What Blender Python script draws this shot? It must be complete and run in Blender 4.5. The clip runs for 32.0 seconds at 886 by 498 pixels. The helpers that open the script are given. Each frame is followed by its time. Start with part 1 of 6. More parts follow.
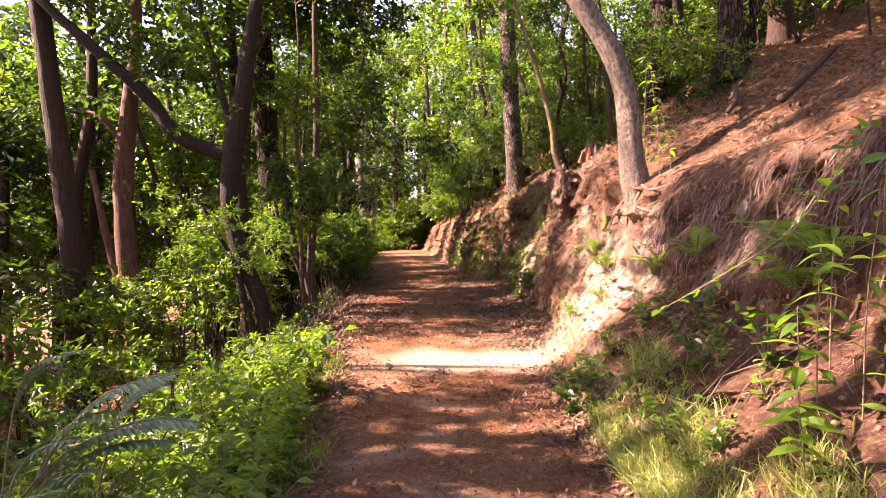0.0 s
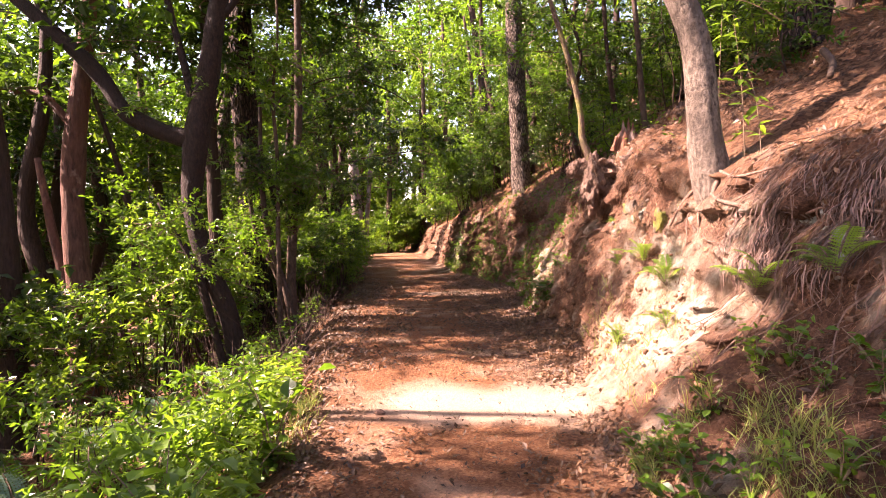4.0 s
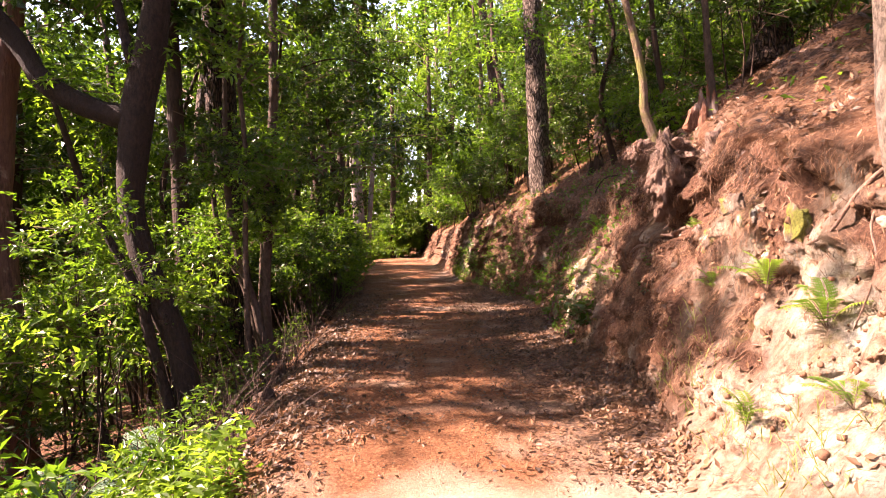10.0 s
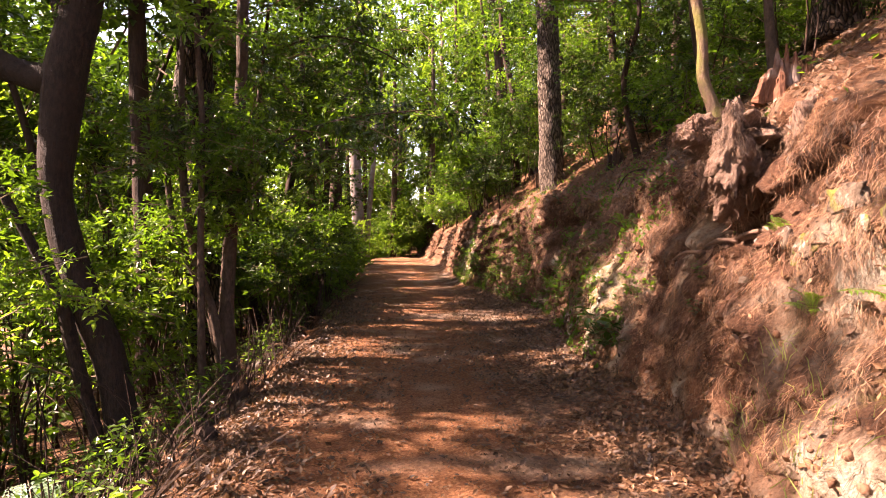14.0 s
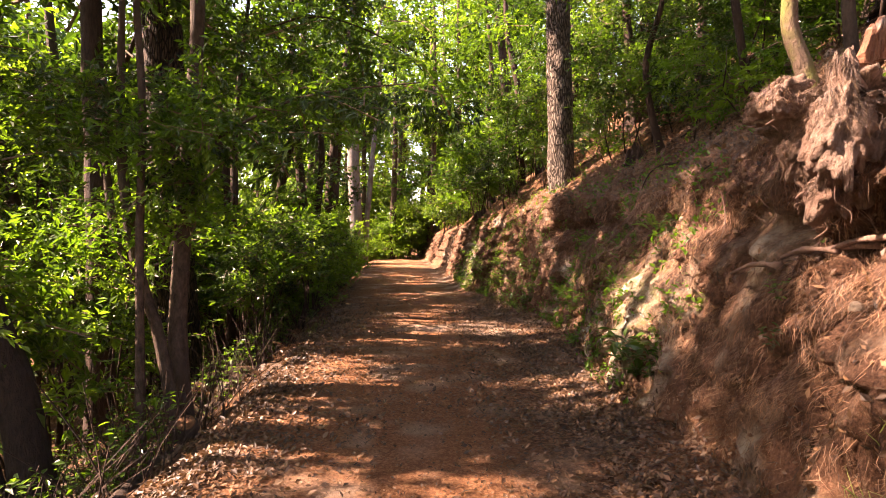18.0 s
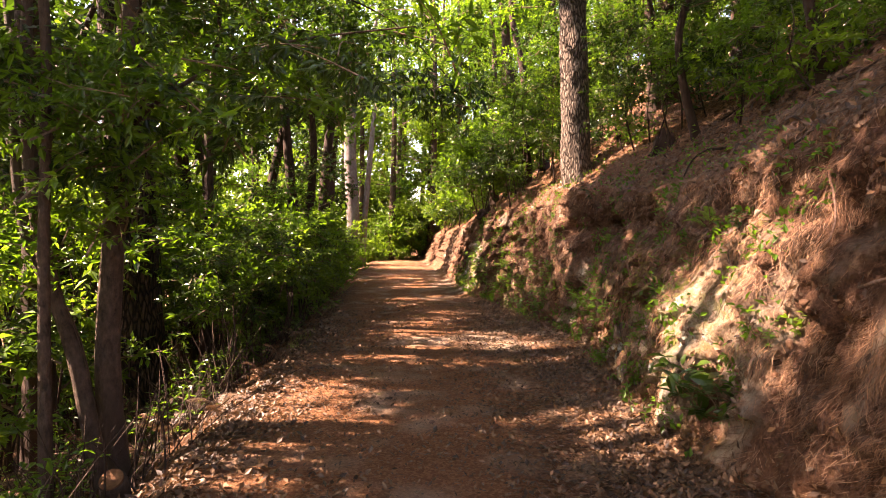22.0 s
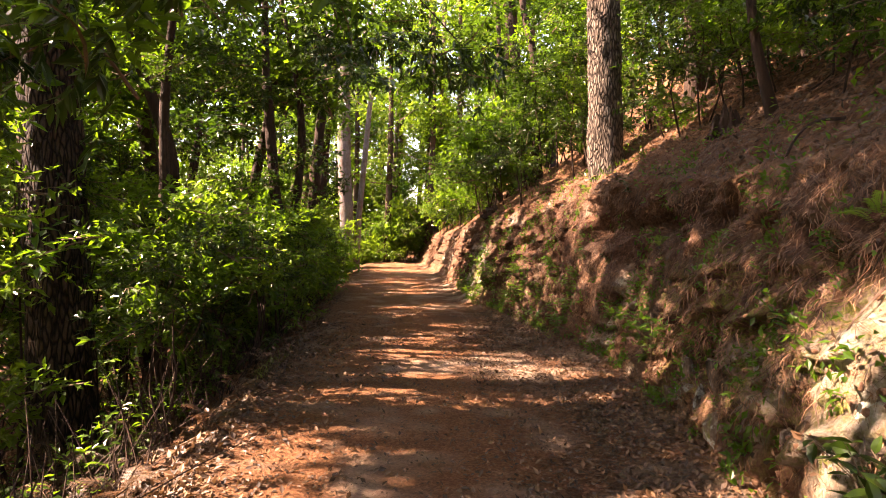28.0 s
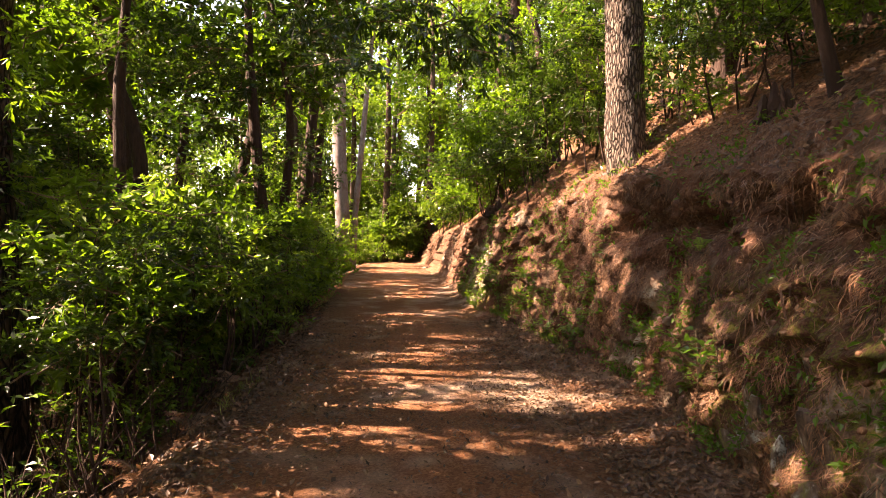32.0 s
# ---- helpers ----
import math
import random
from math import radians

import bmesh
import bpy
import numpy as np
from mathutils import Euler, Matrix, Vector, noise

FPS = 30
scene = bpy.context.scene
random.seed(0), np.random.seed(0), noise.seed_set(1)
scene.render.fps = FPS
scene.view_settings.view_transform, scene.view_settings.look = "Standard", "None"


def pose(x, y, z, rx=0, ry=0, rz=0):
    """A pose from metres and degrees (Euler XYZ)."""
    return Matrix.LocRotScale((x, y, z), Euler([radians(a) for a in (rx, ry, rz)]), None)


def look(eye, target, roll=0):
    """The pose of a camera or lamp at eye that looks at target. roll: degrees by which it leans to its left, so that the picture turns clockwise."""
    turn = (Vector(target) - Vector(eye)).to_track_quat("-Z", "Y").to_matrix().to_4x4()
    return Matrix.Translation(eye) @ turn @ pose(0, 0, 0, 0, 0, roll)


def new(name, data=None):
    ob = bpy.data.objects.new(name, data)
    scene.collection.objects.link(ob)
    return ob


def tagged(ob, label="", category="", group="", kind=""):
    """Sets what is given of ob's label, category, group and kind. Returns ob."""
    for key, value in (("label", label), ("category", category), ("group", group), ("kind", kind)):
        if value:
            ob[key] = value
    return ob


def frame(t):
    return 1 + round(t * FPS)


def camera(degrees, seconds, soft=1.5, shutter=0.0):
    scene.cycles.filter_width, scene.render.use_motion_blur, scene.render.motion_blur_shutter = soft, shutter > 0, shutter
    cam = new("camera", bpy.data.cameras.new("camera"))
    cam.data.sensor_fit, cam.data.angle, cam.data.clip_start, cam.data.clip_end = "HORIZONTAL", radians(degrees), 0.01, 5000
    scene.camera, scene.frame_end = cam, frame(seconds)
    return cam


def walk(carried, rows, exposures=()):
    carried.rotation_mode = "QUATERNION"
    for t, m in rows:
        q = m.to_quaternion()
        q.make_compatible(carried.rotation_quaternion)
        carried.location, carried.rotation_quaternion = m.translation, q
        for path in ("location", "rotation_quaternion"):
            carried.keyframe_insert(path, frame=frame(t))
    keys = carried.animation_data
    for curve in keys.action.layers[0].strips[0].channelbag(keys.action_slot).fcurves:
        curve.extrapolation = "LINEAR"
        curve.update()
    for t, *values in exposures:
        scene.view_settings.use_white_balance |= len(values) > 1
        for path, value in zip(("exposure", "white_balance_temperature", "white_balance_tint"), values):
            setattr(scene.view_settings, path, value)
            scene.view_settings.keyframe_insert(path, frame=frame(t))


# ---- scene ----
cam = camera(72.0, 32.0, soft=1.0)
PATH = [
    (0, (0.201, -1.155, 1.644), (0.233, 0.844, 1.593), -1.3),
    (3, (0.098, 0.333, 1.625), (0.148, 2.332, 1.58), -1.2),
    (6, (0.028, 1.556, 1.652), (0.081, 3.555, 1.612), -0.5),
    (7, (0.013, 1.928, 1.65), (0.065, 3.927, 1.612), -0.9),
    (9, (0.033, 2.718, 1.671), (0.072, 4.717, 1.634), -0.6),
    (10, (0.054, 3.142, 1.682), (0.09, 5.141, 1.651), -0.9),
    (12, (0.109, 3.919, 1.706), (0.135, 5.919, 1.669), -0.8),
    (13, (0.128, 4.322, 1.7), (0.152, 6.321, 1.664), -0.4),
    (14.5, (0.167, 4.85, 1.683), (0.194, 6.85, 1.652), 0.5),
    (17, (0.239, 5.706, 1.72), (0.259, 7.705, 1.691), 0.6),
    (20, (0.241, 6.775, 1.725), (0.267, 8.774, 1.697), 0.6),
    (22, (0.234, 7.515, 1.724), (0.254, 9.515, 1.696), 0.5),
    (25, (0.143, 8.567, 1.677), (0.173, 10.567, 1.656), 1.2),
    (28, (0.098, 9.528, 1.712), (0.132, 11.528, 1.69), 1.0),
    (30, (0.082, 10.168, 1.74), (0.121, 12.167, 1.718), 1.2),
    (32, (0.124, 10.784, 1.786), (0.159, 12.784, 1.757), 0.8),
]
walk(cam, [(t, look(eye, target, roll)) for t, eye, target, roll in PATH], exposures=[(0, 3.1, 8100, 43), (7, 3.1, 7800, 40), (13, 2.95, 8500, 39), (17, 3.15, 8900, 34), (25, 3.27, 9100, 33), (32, 3.28, 9600, 33)])

# ---- world and sun ----
SUN = Vector((-0.74, 0.03, 0.67)).normalized()
world = bpy.data.worlds.new("sky")
scene.world = world
world.use_nodes = True
wn = world.node_tree
sky = wn.nodes.new("ShaderNodeTexSky")
sky.sky_type, sky.sun_disc = "NISHITA", False
sky.sun_elevation = math.asin(SUN.z)
sky.sun_rotation = math.atan2(SUN.x, SUN.y)
wn.nodes["Background"].inputs["Strength"].default_value = 0.108
wn.links.new(sky.outputs["Color"], wn.nodes["Background"].inputs["Color"])
lamp = bpy.data.lights.new("sun", "SUN")
lamp.energy, lamp.angle, lamp.color = 5.0, radians(0.7), (1.0, 0.96, 0.9)
new("sun", lamp).matrix_world = look(SUN * 60, (0, 0, 0))

# ---- helpers of this scene ----
rnd = random.Random(7)
rng = np.random.default_rng(11)


def hash01(i, j, k):
    h = (i * 374761393 + j * 668265263 + k * 1274126177) & 0xFFFFFFFF
    h = ((h ^ (h >> 13)) * 1103515245) & 0xFFFFFFFF
    return ((h ^ (h >> 16)) & 0xFFFF) / 65535.0


def vnoise(p):
    """Smooth value noise between -1 and 1 at points p (n, 3)."""
    f = np.floor(p)
    i = f.astype(np.int64)
    w = p - f
    w = w * w * (3 - 2 * w)
    out = 0
    for a in (0, 1):
        for b in (0, 1):
            for c in (0, 1):
                k = (w[:, 0] if a else 1 - w[:, 0]) * (w[:, 1] if b else 1 - w[:, 1]) * (w[:, 2] if c else 1 - w[:, 2])
                out = out + k * hash01(i[:, 0] + a, i[:, 1] + b, i[:, 2] + c)
    return out * 2 - 1


def fbm(p, size, octaves=3):
    total, amp = 0, 1.0
    for _ in range(octaves):
        total = total + amp * vnoise(p / size + 37.7)
        size, amp = size * 0.5, amp * 0.5
    return total


def npmesh(name, verts, tris, mats, slots=None, smooth=False):
    verts, tris = np.asarray(verts, np.float32), np.asarray(tris, np.int32)
    me = bpy.data.meshes.new(name)
    me.vertices.add(len(verts))
    me.vertices.foreach_set("co", verts.ravel())
    me.loops.add(tris.size)
    me.loops.foreach_set("vertex_index", tris.ravel())
    n = tris.shape[1]
    me.polygons.add(len(tris))
    me.polygons.foreach_set("loop_start", np.arange(0, tris.size, n, dtype=np.int32))
    if slots is not None:
        me.polygons.foreach_set("material_index", np.asarray(slots, np.int32))
    me.polygons.foreach_set("use_smooth", np.full(len(tris), smooth))
    for m in mats:
        me.materials.append(m)
    me.update(calc_edges=True)
    me.validate()
    return me


def thing(name, at, label, category, group=""):
    ob = new(name)
    ob.empty_display_size = 0.1
    ob.location = at
    return tagged(ob, label, category, group)


def part(name, me, parent, label="", m=None):
    ob = new(name, me)
    ob.parent = parent
    if m is not None:
        ob.matrix_basis = m
    if label:
        ob["label"] = label
    return ob


def unit(v):
    return v / np.maximum(np.linalg.norm(v, axis=-1, keepdims=True), 1e-9)


def tube(points, radii, sides=8, rough=0.0, grain=0.3, caps=True, seed=0.0):
    """Vertices and triangles of a tapered, uneven tube along points."""
    pts = np.asarray(points, float)
    n = len(pts)
    tan = unit(np.gradient(pts, axis=0))
    ref = np.array([0.0, 1.0, 0.13]) if abs(tan[0][1]) < 0.8 else np.array([1.0, 0.1, 0.0])
    s = unit(np.cross(tan, ref))
    t = np.cross(tan, s)
    ang = np.linspace(0, 2 * np.pi, sides, endpoint=False)
    ring = np.cos(ang)[None, :, None] * s[:, None, :] + np.sin(ang)[None, :, None] * t[:, None, :]
    r = np.broadcast_to(np.asarray(radii, float), (n,))[:, None]
    v = pts[:, None, :] + ring * r[:, :, None]
    if rough:
        q = v.reshape(-1, 3) * np.array([1, 1, 0.35]) + seed
        v = v + ring * (r * rough * fbm(q, grain, 2).reshape(n, sides))[:, :, None]
    v = v.reshape(-1, 3)
    a = (np.arange(n - 1)[:, None] * sides + np.arange(sides)[None, :]).ravel()
    b = (np.arange(n - 1)[:, None] * sides + (np.arange(sides)[None, :] + 1) % sides).ravel()
    f = np.concatenate([np.stack([a, b, b + sides], 1), np.stack([a, b + sides, a + sides], 1)])
    if caps:
        v = np.concatenate([v, pts[:1], pts[-1:]])
        i = np.arange(sides)
        j = (i + 1) % sides
        z = (n - 1) * sides
        f = np.concatenate([f, np.stack([j, i, np.full(sides, n * sides)], 1), np.stack([i + z, j + z, np.full(sides, n * sides + 1)], 1)])
    return v, f


def merge(pieces):
    """Joins (vertices, triangles) pairs."""
    vs, fs, at = [], [], 0
    for v, f in pieces:
        vs.append(v)
        fs.append(f + at)
        at += len(v)
    return np.concatenate(vs), np.concatenate(fs)


def bend(points, n):
    """A smooth curve through a few points."""
    p = np.asarray(points, float)
    k = np.linspace(0, len(p) - 1, n)
    out = np.empty((n, 3))
    for q, u in enumerate(k):
        i = min(int(u), len(p) - 2)
        w = u - i
        p0, p1, p2, p3 = p[max(i - 1, 0)], p[i], p[i + 1], p[min(i + 2, len(p) - 1)]
        out[q] = 0.5 * (2 * p1 + (p2 - p0) * w + (2 * p0 - 5 * p1 + 4 * p2 - p3) * w * w + (3 * p1 - p0 - 3 * p2 + p3) * w ** 3)
    return out


def leaves(base, way, up, length, width, fine=False, fold=0.25, droop=0.15):
    """Folded leaf blades: vertices and triangles."""
    base, way = np.asarray(base, float), unit(np.asarray(way, float))
    side = unit(np.cross(way, up))
    nrm = np.cross(side, way)
    n = len(base)
    L, W = np.broadcast_to(length, (n,))[:, None], np.broadcast_to(width, (n,))[:, None]
    if not fine:
        v = np.stack([base, base + way * L * 0.45 + side * W + nrm * W * fold,
                      base + way * L - nrm * L * droop, base + way * L * 0.45 - side * W + nrm * W * fold], 1)
        t = np.array([[0, 1, 2], [0, 2, 3]])
    else:
        v = np.stack([base, base + way * L * 0.28 + side * W * 0.85 + nrm * W * fold,
                      base + way * L * 0.62 + side * W * 0.8 + nrm * (W * fold - L * droop * 0.4),
                      base + way * L - nrm * L * droop,
                      base + way * L * 0.62 - side * W * 0.8 + nrm * (W * fold - L * droop * 0.4),
                      base + way * L * 0.28 - side * W * 0.85 + nrm * W * fold,
                      base + way * L * 0.5 - nrm * L * droop * 0.25], 1)
        t = np.array([[0, 1, 6], [1, 2, 6], [2, 3, 6], [3, 4, 6], [4, 5, 6], [5, 0, 6]])
    m = v.shape[1]
    f = (np.arange(n)[:, None, None] * m + t[None]).reshape(-1, 3)
    return v.reshape(-1, 3), f


def ways(n, flat=0.5):
    """Random unit directions, flattened towards the level."""
    v = rng.normal(size=(n, 3))
    v[:, 2] *= flat
    return unit(v)

# ---- materials ----
def material(name):
    m = bpy.data.materials.new(name)
    m.use_nodes = True
    nt = m.node_tree
    return m, nt, nt.nodes["Principled BSDF"]


def node(nt, kind, **values):
    nd = nt.nodes.new("ShaderNode" + kind)
    for key, value in values.items():
        nd.inputs[key.replace("_", " ")].default_value = value
    return nd


def noise_tex(nt, scale, detail=3.0, stretch=None, rough=0.6):
    tex = node(nt, "TexNoise", Scale=scale, Detail=detail, Roughness=rough)
    co = nt.nodes.new("ShaderNodeNewGeometry")
    if stretch:
        mp = node(nt, "Mapping", Scale=stretch)
        nt.links.new(co.outputs["Position"], mp.inputs["Vector"])
        nt.links.new(mp.outputs["Vector"], tex.inputs["Vector"])
    else:
        nt.links.new(co.outputs["Position"], tex.inputs["Vector"])
    return tex.outputs["Fac"]


def ramp(nt, fac, stops):
    r = nt.nodes.new("ShaderNodeValToRGB")
    while len(r.color_ramp.elements) < len(stops):
        r.color_ramp.elements.new(0.5)
    for e, (p, c) in zip(r.color_ramp.elements, stops):
        e.position, e.color = p, (*c, 1)
    nt.links.new(fac, r.inputs["Fac"])
    return r.outputs["Color"]


def mix(nt, fac, a, b, how="MIX"):
    m = nt.nodes.new("ShaderNodeMix")
    m.data_type, m.blend_type = "RGBA", how
    for value, sock in ((fac, m.inputs[0]), (a, m.inputs[6]), (b, m.inputs[7])):
        if isinstance(value, (int, float)):
            sock.default_value = value
        elif isinstance(value, tuple):
            sock.default_value = (*value, 1)
        else:
            nt.links.new(value, sock)
    return m.outputs[2]


def bump(nt, bsdf, height, strength, distance):
    b = node(nt, "Bump", Strength=strength, Distance=distance)
    nt.links.new(height, b.inputs["Height"])
    nt.links.new(b.outputs["Normal"], bsdf.inputs["Normal"])


def leaf_material(name, dark, light, through_light, share=0.42, rough=0.38):
    m, nt, b = material(name)
    g = nt.nodes.new("ShaderNodeNewGeometry")
    oi = nt.nodes.new("ShaderNodeObjectInfo")
    c = ramp(nt, g.outputs["Random Per Island"], [(0.0, dark), (0.55, tuple((x + y) / 2 for x, y in zip(dark, light))), (0.93, light), (1.0, tuple(min(1, x * 1.3) for x in light))])
    tone = ramp(nt, oi.outputs["Random"], [(0.0, (0.6, 0.68, 0.6)), (1.0, (1.25, 1.15, 1.0))])
    c = mix(nt, 1.0, c, tone, "MULTIPLY")
    nt.links.new(c, b.inputs["Base Color"])
    b.inputs["Roughness"].default_value = rough
    b.inputs["Specular IOR Level"].default_value = 0.36
    tr = nt.nodes.new("ShaderNodeBsdfTranslucent")
    nt.links.new(mix(nt, 1.0, tone, through_light, "MULTIPLY"), tr.inputs["Color"])
    ms = node(nt, "MixShader", Fac=share)
    nt.links.new(b.outputs[0], ms.inputs[1])
    nt.links.new(tr.outputs[0], ms.inputs[2])
    nt.links.new(ms.outputs[0], nt.nodes["Material Output"].inputs["Surface"])
    return m


LEAF_DARK = leaf_material("laurel_leaf", (0.008, 0.020, 0.0032), (0.032, 0.065, 0.0088), (0.052, 0.119, 0.0096), 0.38, 0.33)
LEAF_MID = leaf_material("green_leaf", (0.017, 0.047, 0.0056), (0.075, 0.150, 0.0144), (0.140, 0.291, 0.0176), 0.46, 0.34)
LEAF_LIGHT = leaf_material("yellow_green_leaf", (0.033, 0.070, 0.0080), (0.097, 0.177, 0.0192), (0.198, 0.351, 0.0264), 0.5, 0.34)
# bracken green with the blue of skylight mixed into its colour
LEAF_BLUE = leaf_material("bracken_leaf", (0.09, 0.16, 0.11), (0.19, 0.28, 0.20), (0.12, 0.25, 0.10), 0.25, 0.3)
LEAF_FERN = leaf_material("fern_leaf", (0.06, 0.12, 0.02), (0.14, 0.24, 0.03), (0.3, 0.5, 0.05), 0.4, 0.5)
LEAF_DRY = leaf_material("dry_leaf", (0.02, 0.009, 0.005), (0.215, 0.105, 0.058), (0.2, 0.1, 0.048), 0.15, 0.55)
ROOT_HAIR = leaf_material("root_hair", (0.015, 0.009, 0.008), (0.21, 0.13, 0.115), (0.1, 0.06, 0.04), 0.06, 0.7)
NEEDLE_DRY = leaf_material("dry_needle", (0.006, 0.003, 0.002), (0.23, 0.128, 0.08), (0.17, 0.09, 0.045), 0.10, 0.65)
GRASS = leaf_material("grass_blade", (0.05, 0.085, 0.018), (0.25, 0.26, 0.085), (0.3, 0.38, 0.08), 0.35, 0.5)


def bark_material(name, dark, light, grain=7.0, stretch=(1, 1, 0.22), moss=None, moss_share=0.5, depth=0.03, edge=(0.32, 0.68)):
    m, nt, b = material(name)
    fine = noise_tex(nt, grain * 3, 5, stretch, 0.7)
    wide = noise_tex(nt, 1.3, 3, (1, 1, 0.5))
    c = ramp(nt, fine, [(edge[0], dark), (edge[1], light)])
    c = mix(nt, ramp(nt, wide, [(0.35, (0, 0, 0)), (0.7, (1, 1, 1))]), c, tuple((x + y) * 0.42 for x, y in zip(dark, light)))
    if moss:
        patch = noise_tex(nt, 3.1, 4, (1, 1, 0.7))
        c = mix(nt, ramp(nt, patch, [(1 - moss_share - 0.06, (0, 0, 0)), (1 - moss_share + 0.06, (1, 1, 1))]), c, moss)
    nt.links.new(c, b.inputs["Base Color"])
    b.inputs["Roughness"].default_value = 0.85
    b.inputs["Specular IOR Level"].default_value = 0.2
    bump(nt, b, fine, 0.9, depth)
    return m


BARK_BROWN = bark_material("brown_bark", (0.012, 0.007, 0.005), (0.07, 0.038, 0.026), 7, (1, 1, 0.22), None, 0.5, 0.05)
BARK_GREY = bark_material("grey_bark", (0.035, 0.024, 0.018), (0.19, 0.145, 0.112), 8, (1, 1, 0.6), (0.085, 0.062, 0.046), 0.4, 0.05, (0.38, 0.6))
# dark bark; its pale patches partly imitate sunlit spots on the trunk
BARK_PALE = bark_material("pale_bark", (0.02, 0.013, 0.009), (0.095, 0.058, 0.04), 7, (1, 1, 0.5), (0.24, 0.19, 0.15), 0.26, 0.03)

BARK_SMOOTH = bark_material("smooth_grey_bark", (0.085, 0.062, 0.052), (0.24, 0.2, 0.185), 4, (1, 1, 0.4), (0.11, 0.075, 0.06), 0.42, 0.02)


def plate_bark(name, crack, dark, light, scale):
    """Bark of upright scaly plates with deep cracks between them."""
    m, nt, b = material(name)
    mp = node(nt, "Mapping", Scale=(1, 1, 0.24))
    nt.links.new(nt.nodes.new("ShaderNodeNewGeometry").outputs["Position"], mp.inputs["Vector"])
    wob = node(nt, "TexNoise", Scale=9.0, Detail=3.0)
    nt.links.new(mp.outputs["Vector"], wob.inputs["Vector"])
    at = mix(nt, 0.06, mp.outputs["Vector"], wob.outputs["Color"])
    edge = node(nt, "TexVoronoi", Scale=scale)
    edge.feature = "DISTANCE_TO_EDGE"
    cell = node(nt, "TexVoronoi", Scale=scale)
    nt.links.new(at, edge.inputs["Vector"])
    nt.links.new(at, cell.inputs["Vector"])
    fine = noise_tex(nt, 40, 5, (1, 1, 0.4), 0.7)
    plate = mix(nt, 0.5, ramp(nt, cell.outputs["Color"], [(0.2, dark), (0.7, light)]), ramp(nt, fine, [(0.35, dark), (0.65, light)]))
    rise = ramp(nt, edge.outputs["Distance"], [(0.01, (0, 0, 0)), (0.22, (1, 1, 1))])
    nt.links.new(mix(nt, rise, crack, plate), b.inputs["Base Color"])
    b.inputs["Roughness"].default_value = 0.9
    b.inputs["Specular IOR Level"].default_value = 0.15
    bump(nt, b, mix(nt, 0.25, rise, fine), 1.0, 0.06)
    return m


BARK_PINE = plate_bark("pine_bark", (0.03, 0.02, 0.015), (0.085, 0.06, 0.045), (0.22, 0.17, 0.135), 26.0)
BARK_DARK = plate_bark("dark_furrowed_bark", (0.010, 0.006, 0.005), (0.03, 0.018, 0.013), (0.09, 0.057, 0.04), 20.0)
BARK_RED = bark_material("reddish_bark", (0.03, 0.014, 0.010), (0.19, 0.085, 0.058), 5, (1, 1, 0.25), (0.26, 0.18, 0.14), 0.28, 0.05)
BARK_MOSS = bark_material("mossy_bark", (0.008, 0.005, 0.004), (0.045, 0.026, 0.018), 9, (1, 1, 0.45), (0.14, 0.14, 0.035), 0.27, 0.05)
BARK_YELLOW = bark_material("moss_covered_bark", (0.05, 0.03, 0.022), (0.2, 0.125, 0.085), 10, (1, 1, 0.5), (0.115, 0.105, 0.03), 0.5, 0.04)
WOOD_RED = bark_material("rotten_wood", (0.02, 0.009, 0.006), (0.23, 0.09, 0.05), 9, (1, 1, 0.12), (0.22, 0.16, 0.135), 0.35)
CUT_WOOD = bark_material("cut_wood", (0.09, 0.035, 0.016), (0.19, 0.085, 0.04), 12, (1, 1, 1), None, 0.5, 0.004)
ROOT = bark_material("root_bark", (0.04, 0.02, 0.014), (0.25, 0.15, 0.11), 12, (1, 1, 1), None, 0.5, 0.02)
CLOD_ROOT = bark_material("rooty_earth", (0.03, 0.015, 0.011), (0.27, 0.17, 0.125), 9, (1, 1, 0.6), (0.10, 0.055, 0.038), 0.45, 0.06)
TWIG = bark_material("twig_bark", (0.07, 0.045, 0.03), (0.22, 0.15, 0.10), 12, (1, 1, 1), None, 0.5, 0.002)


def attr(nt, name):
    a = nt.nodes.new("ShaderNodeAttribute")
    a.attribute_name = name
    return a.outputs["Fac"]


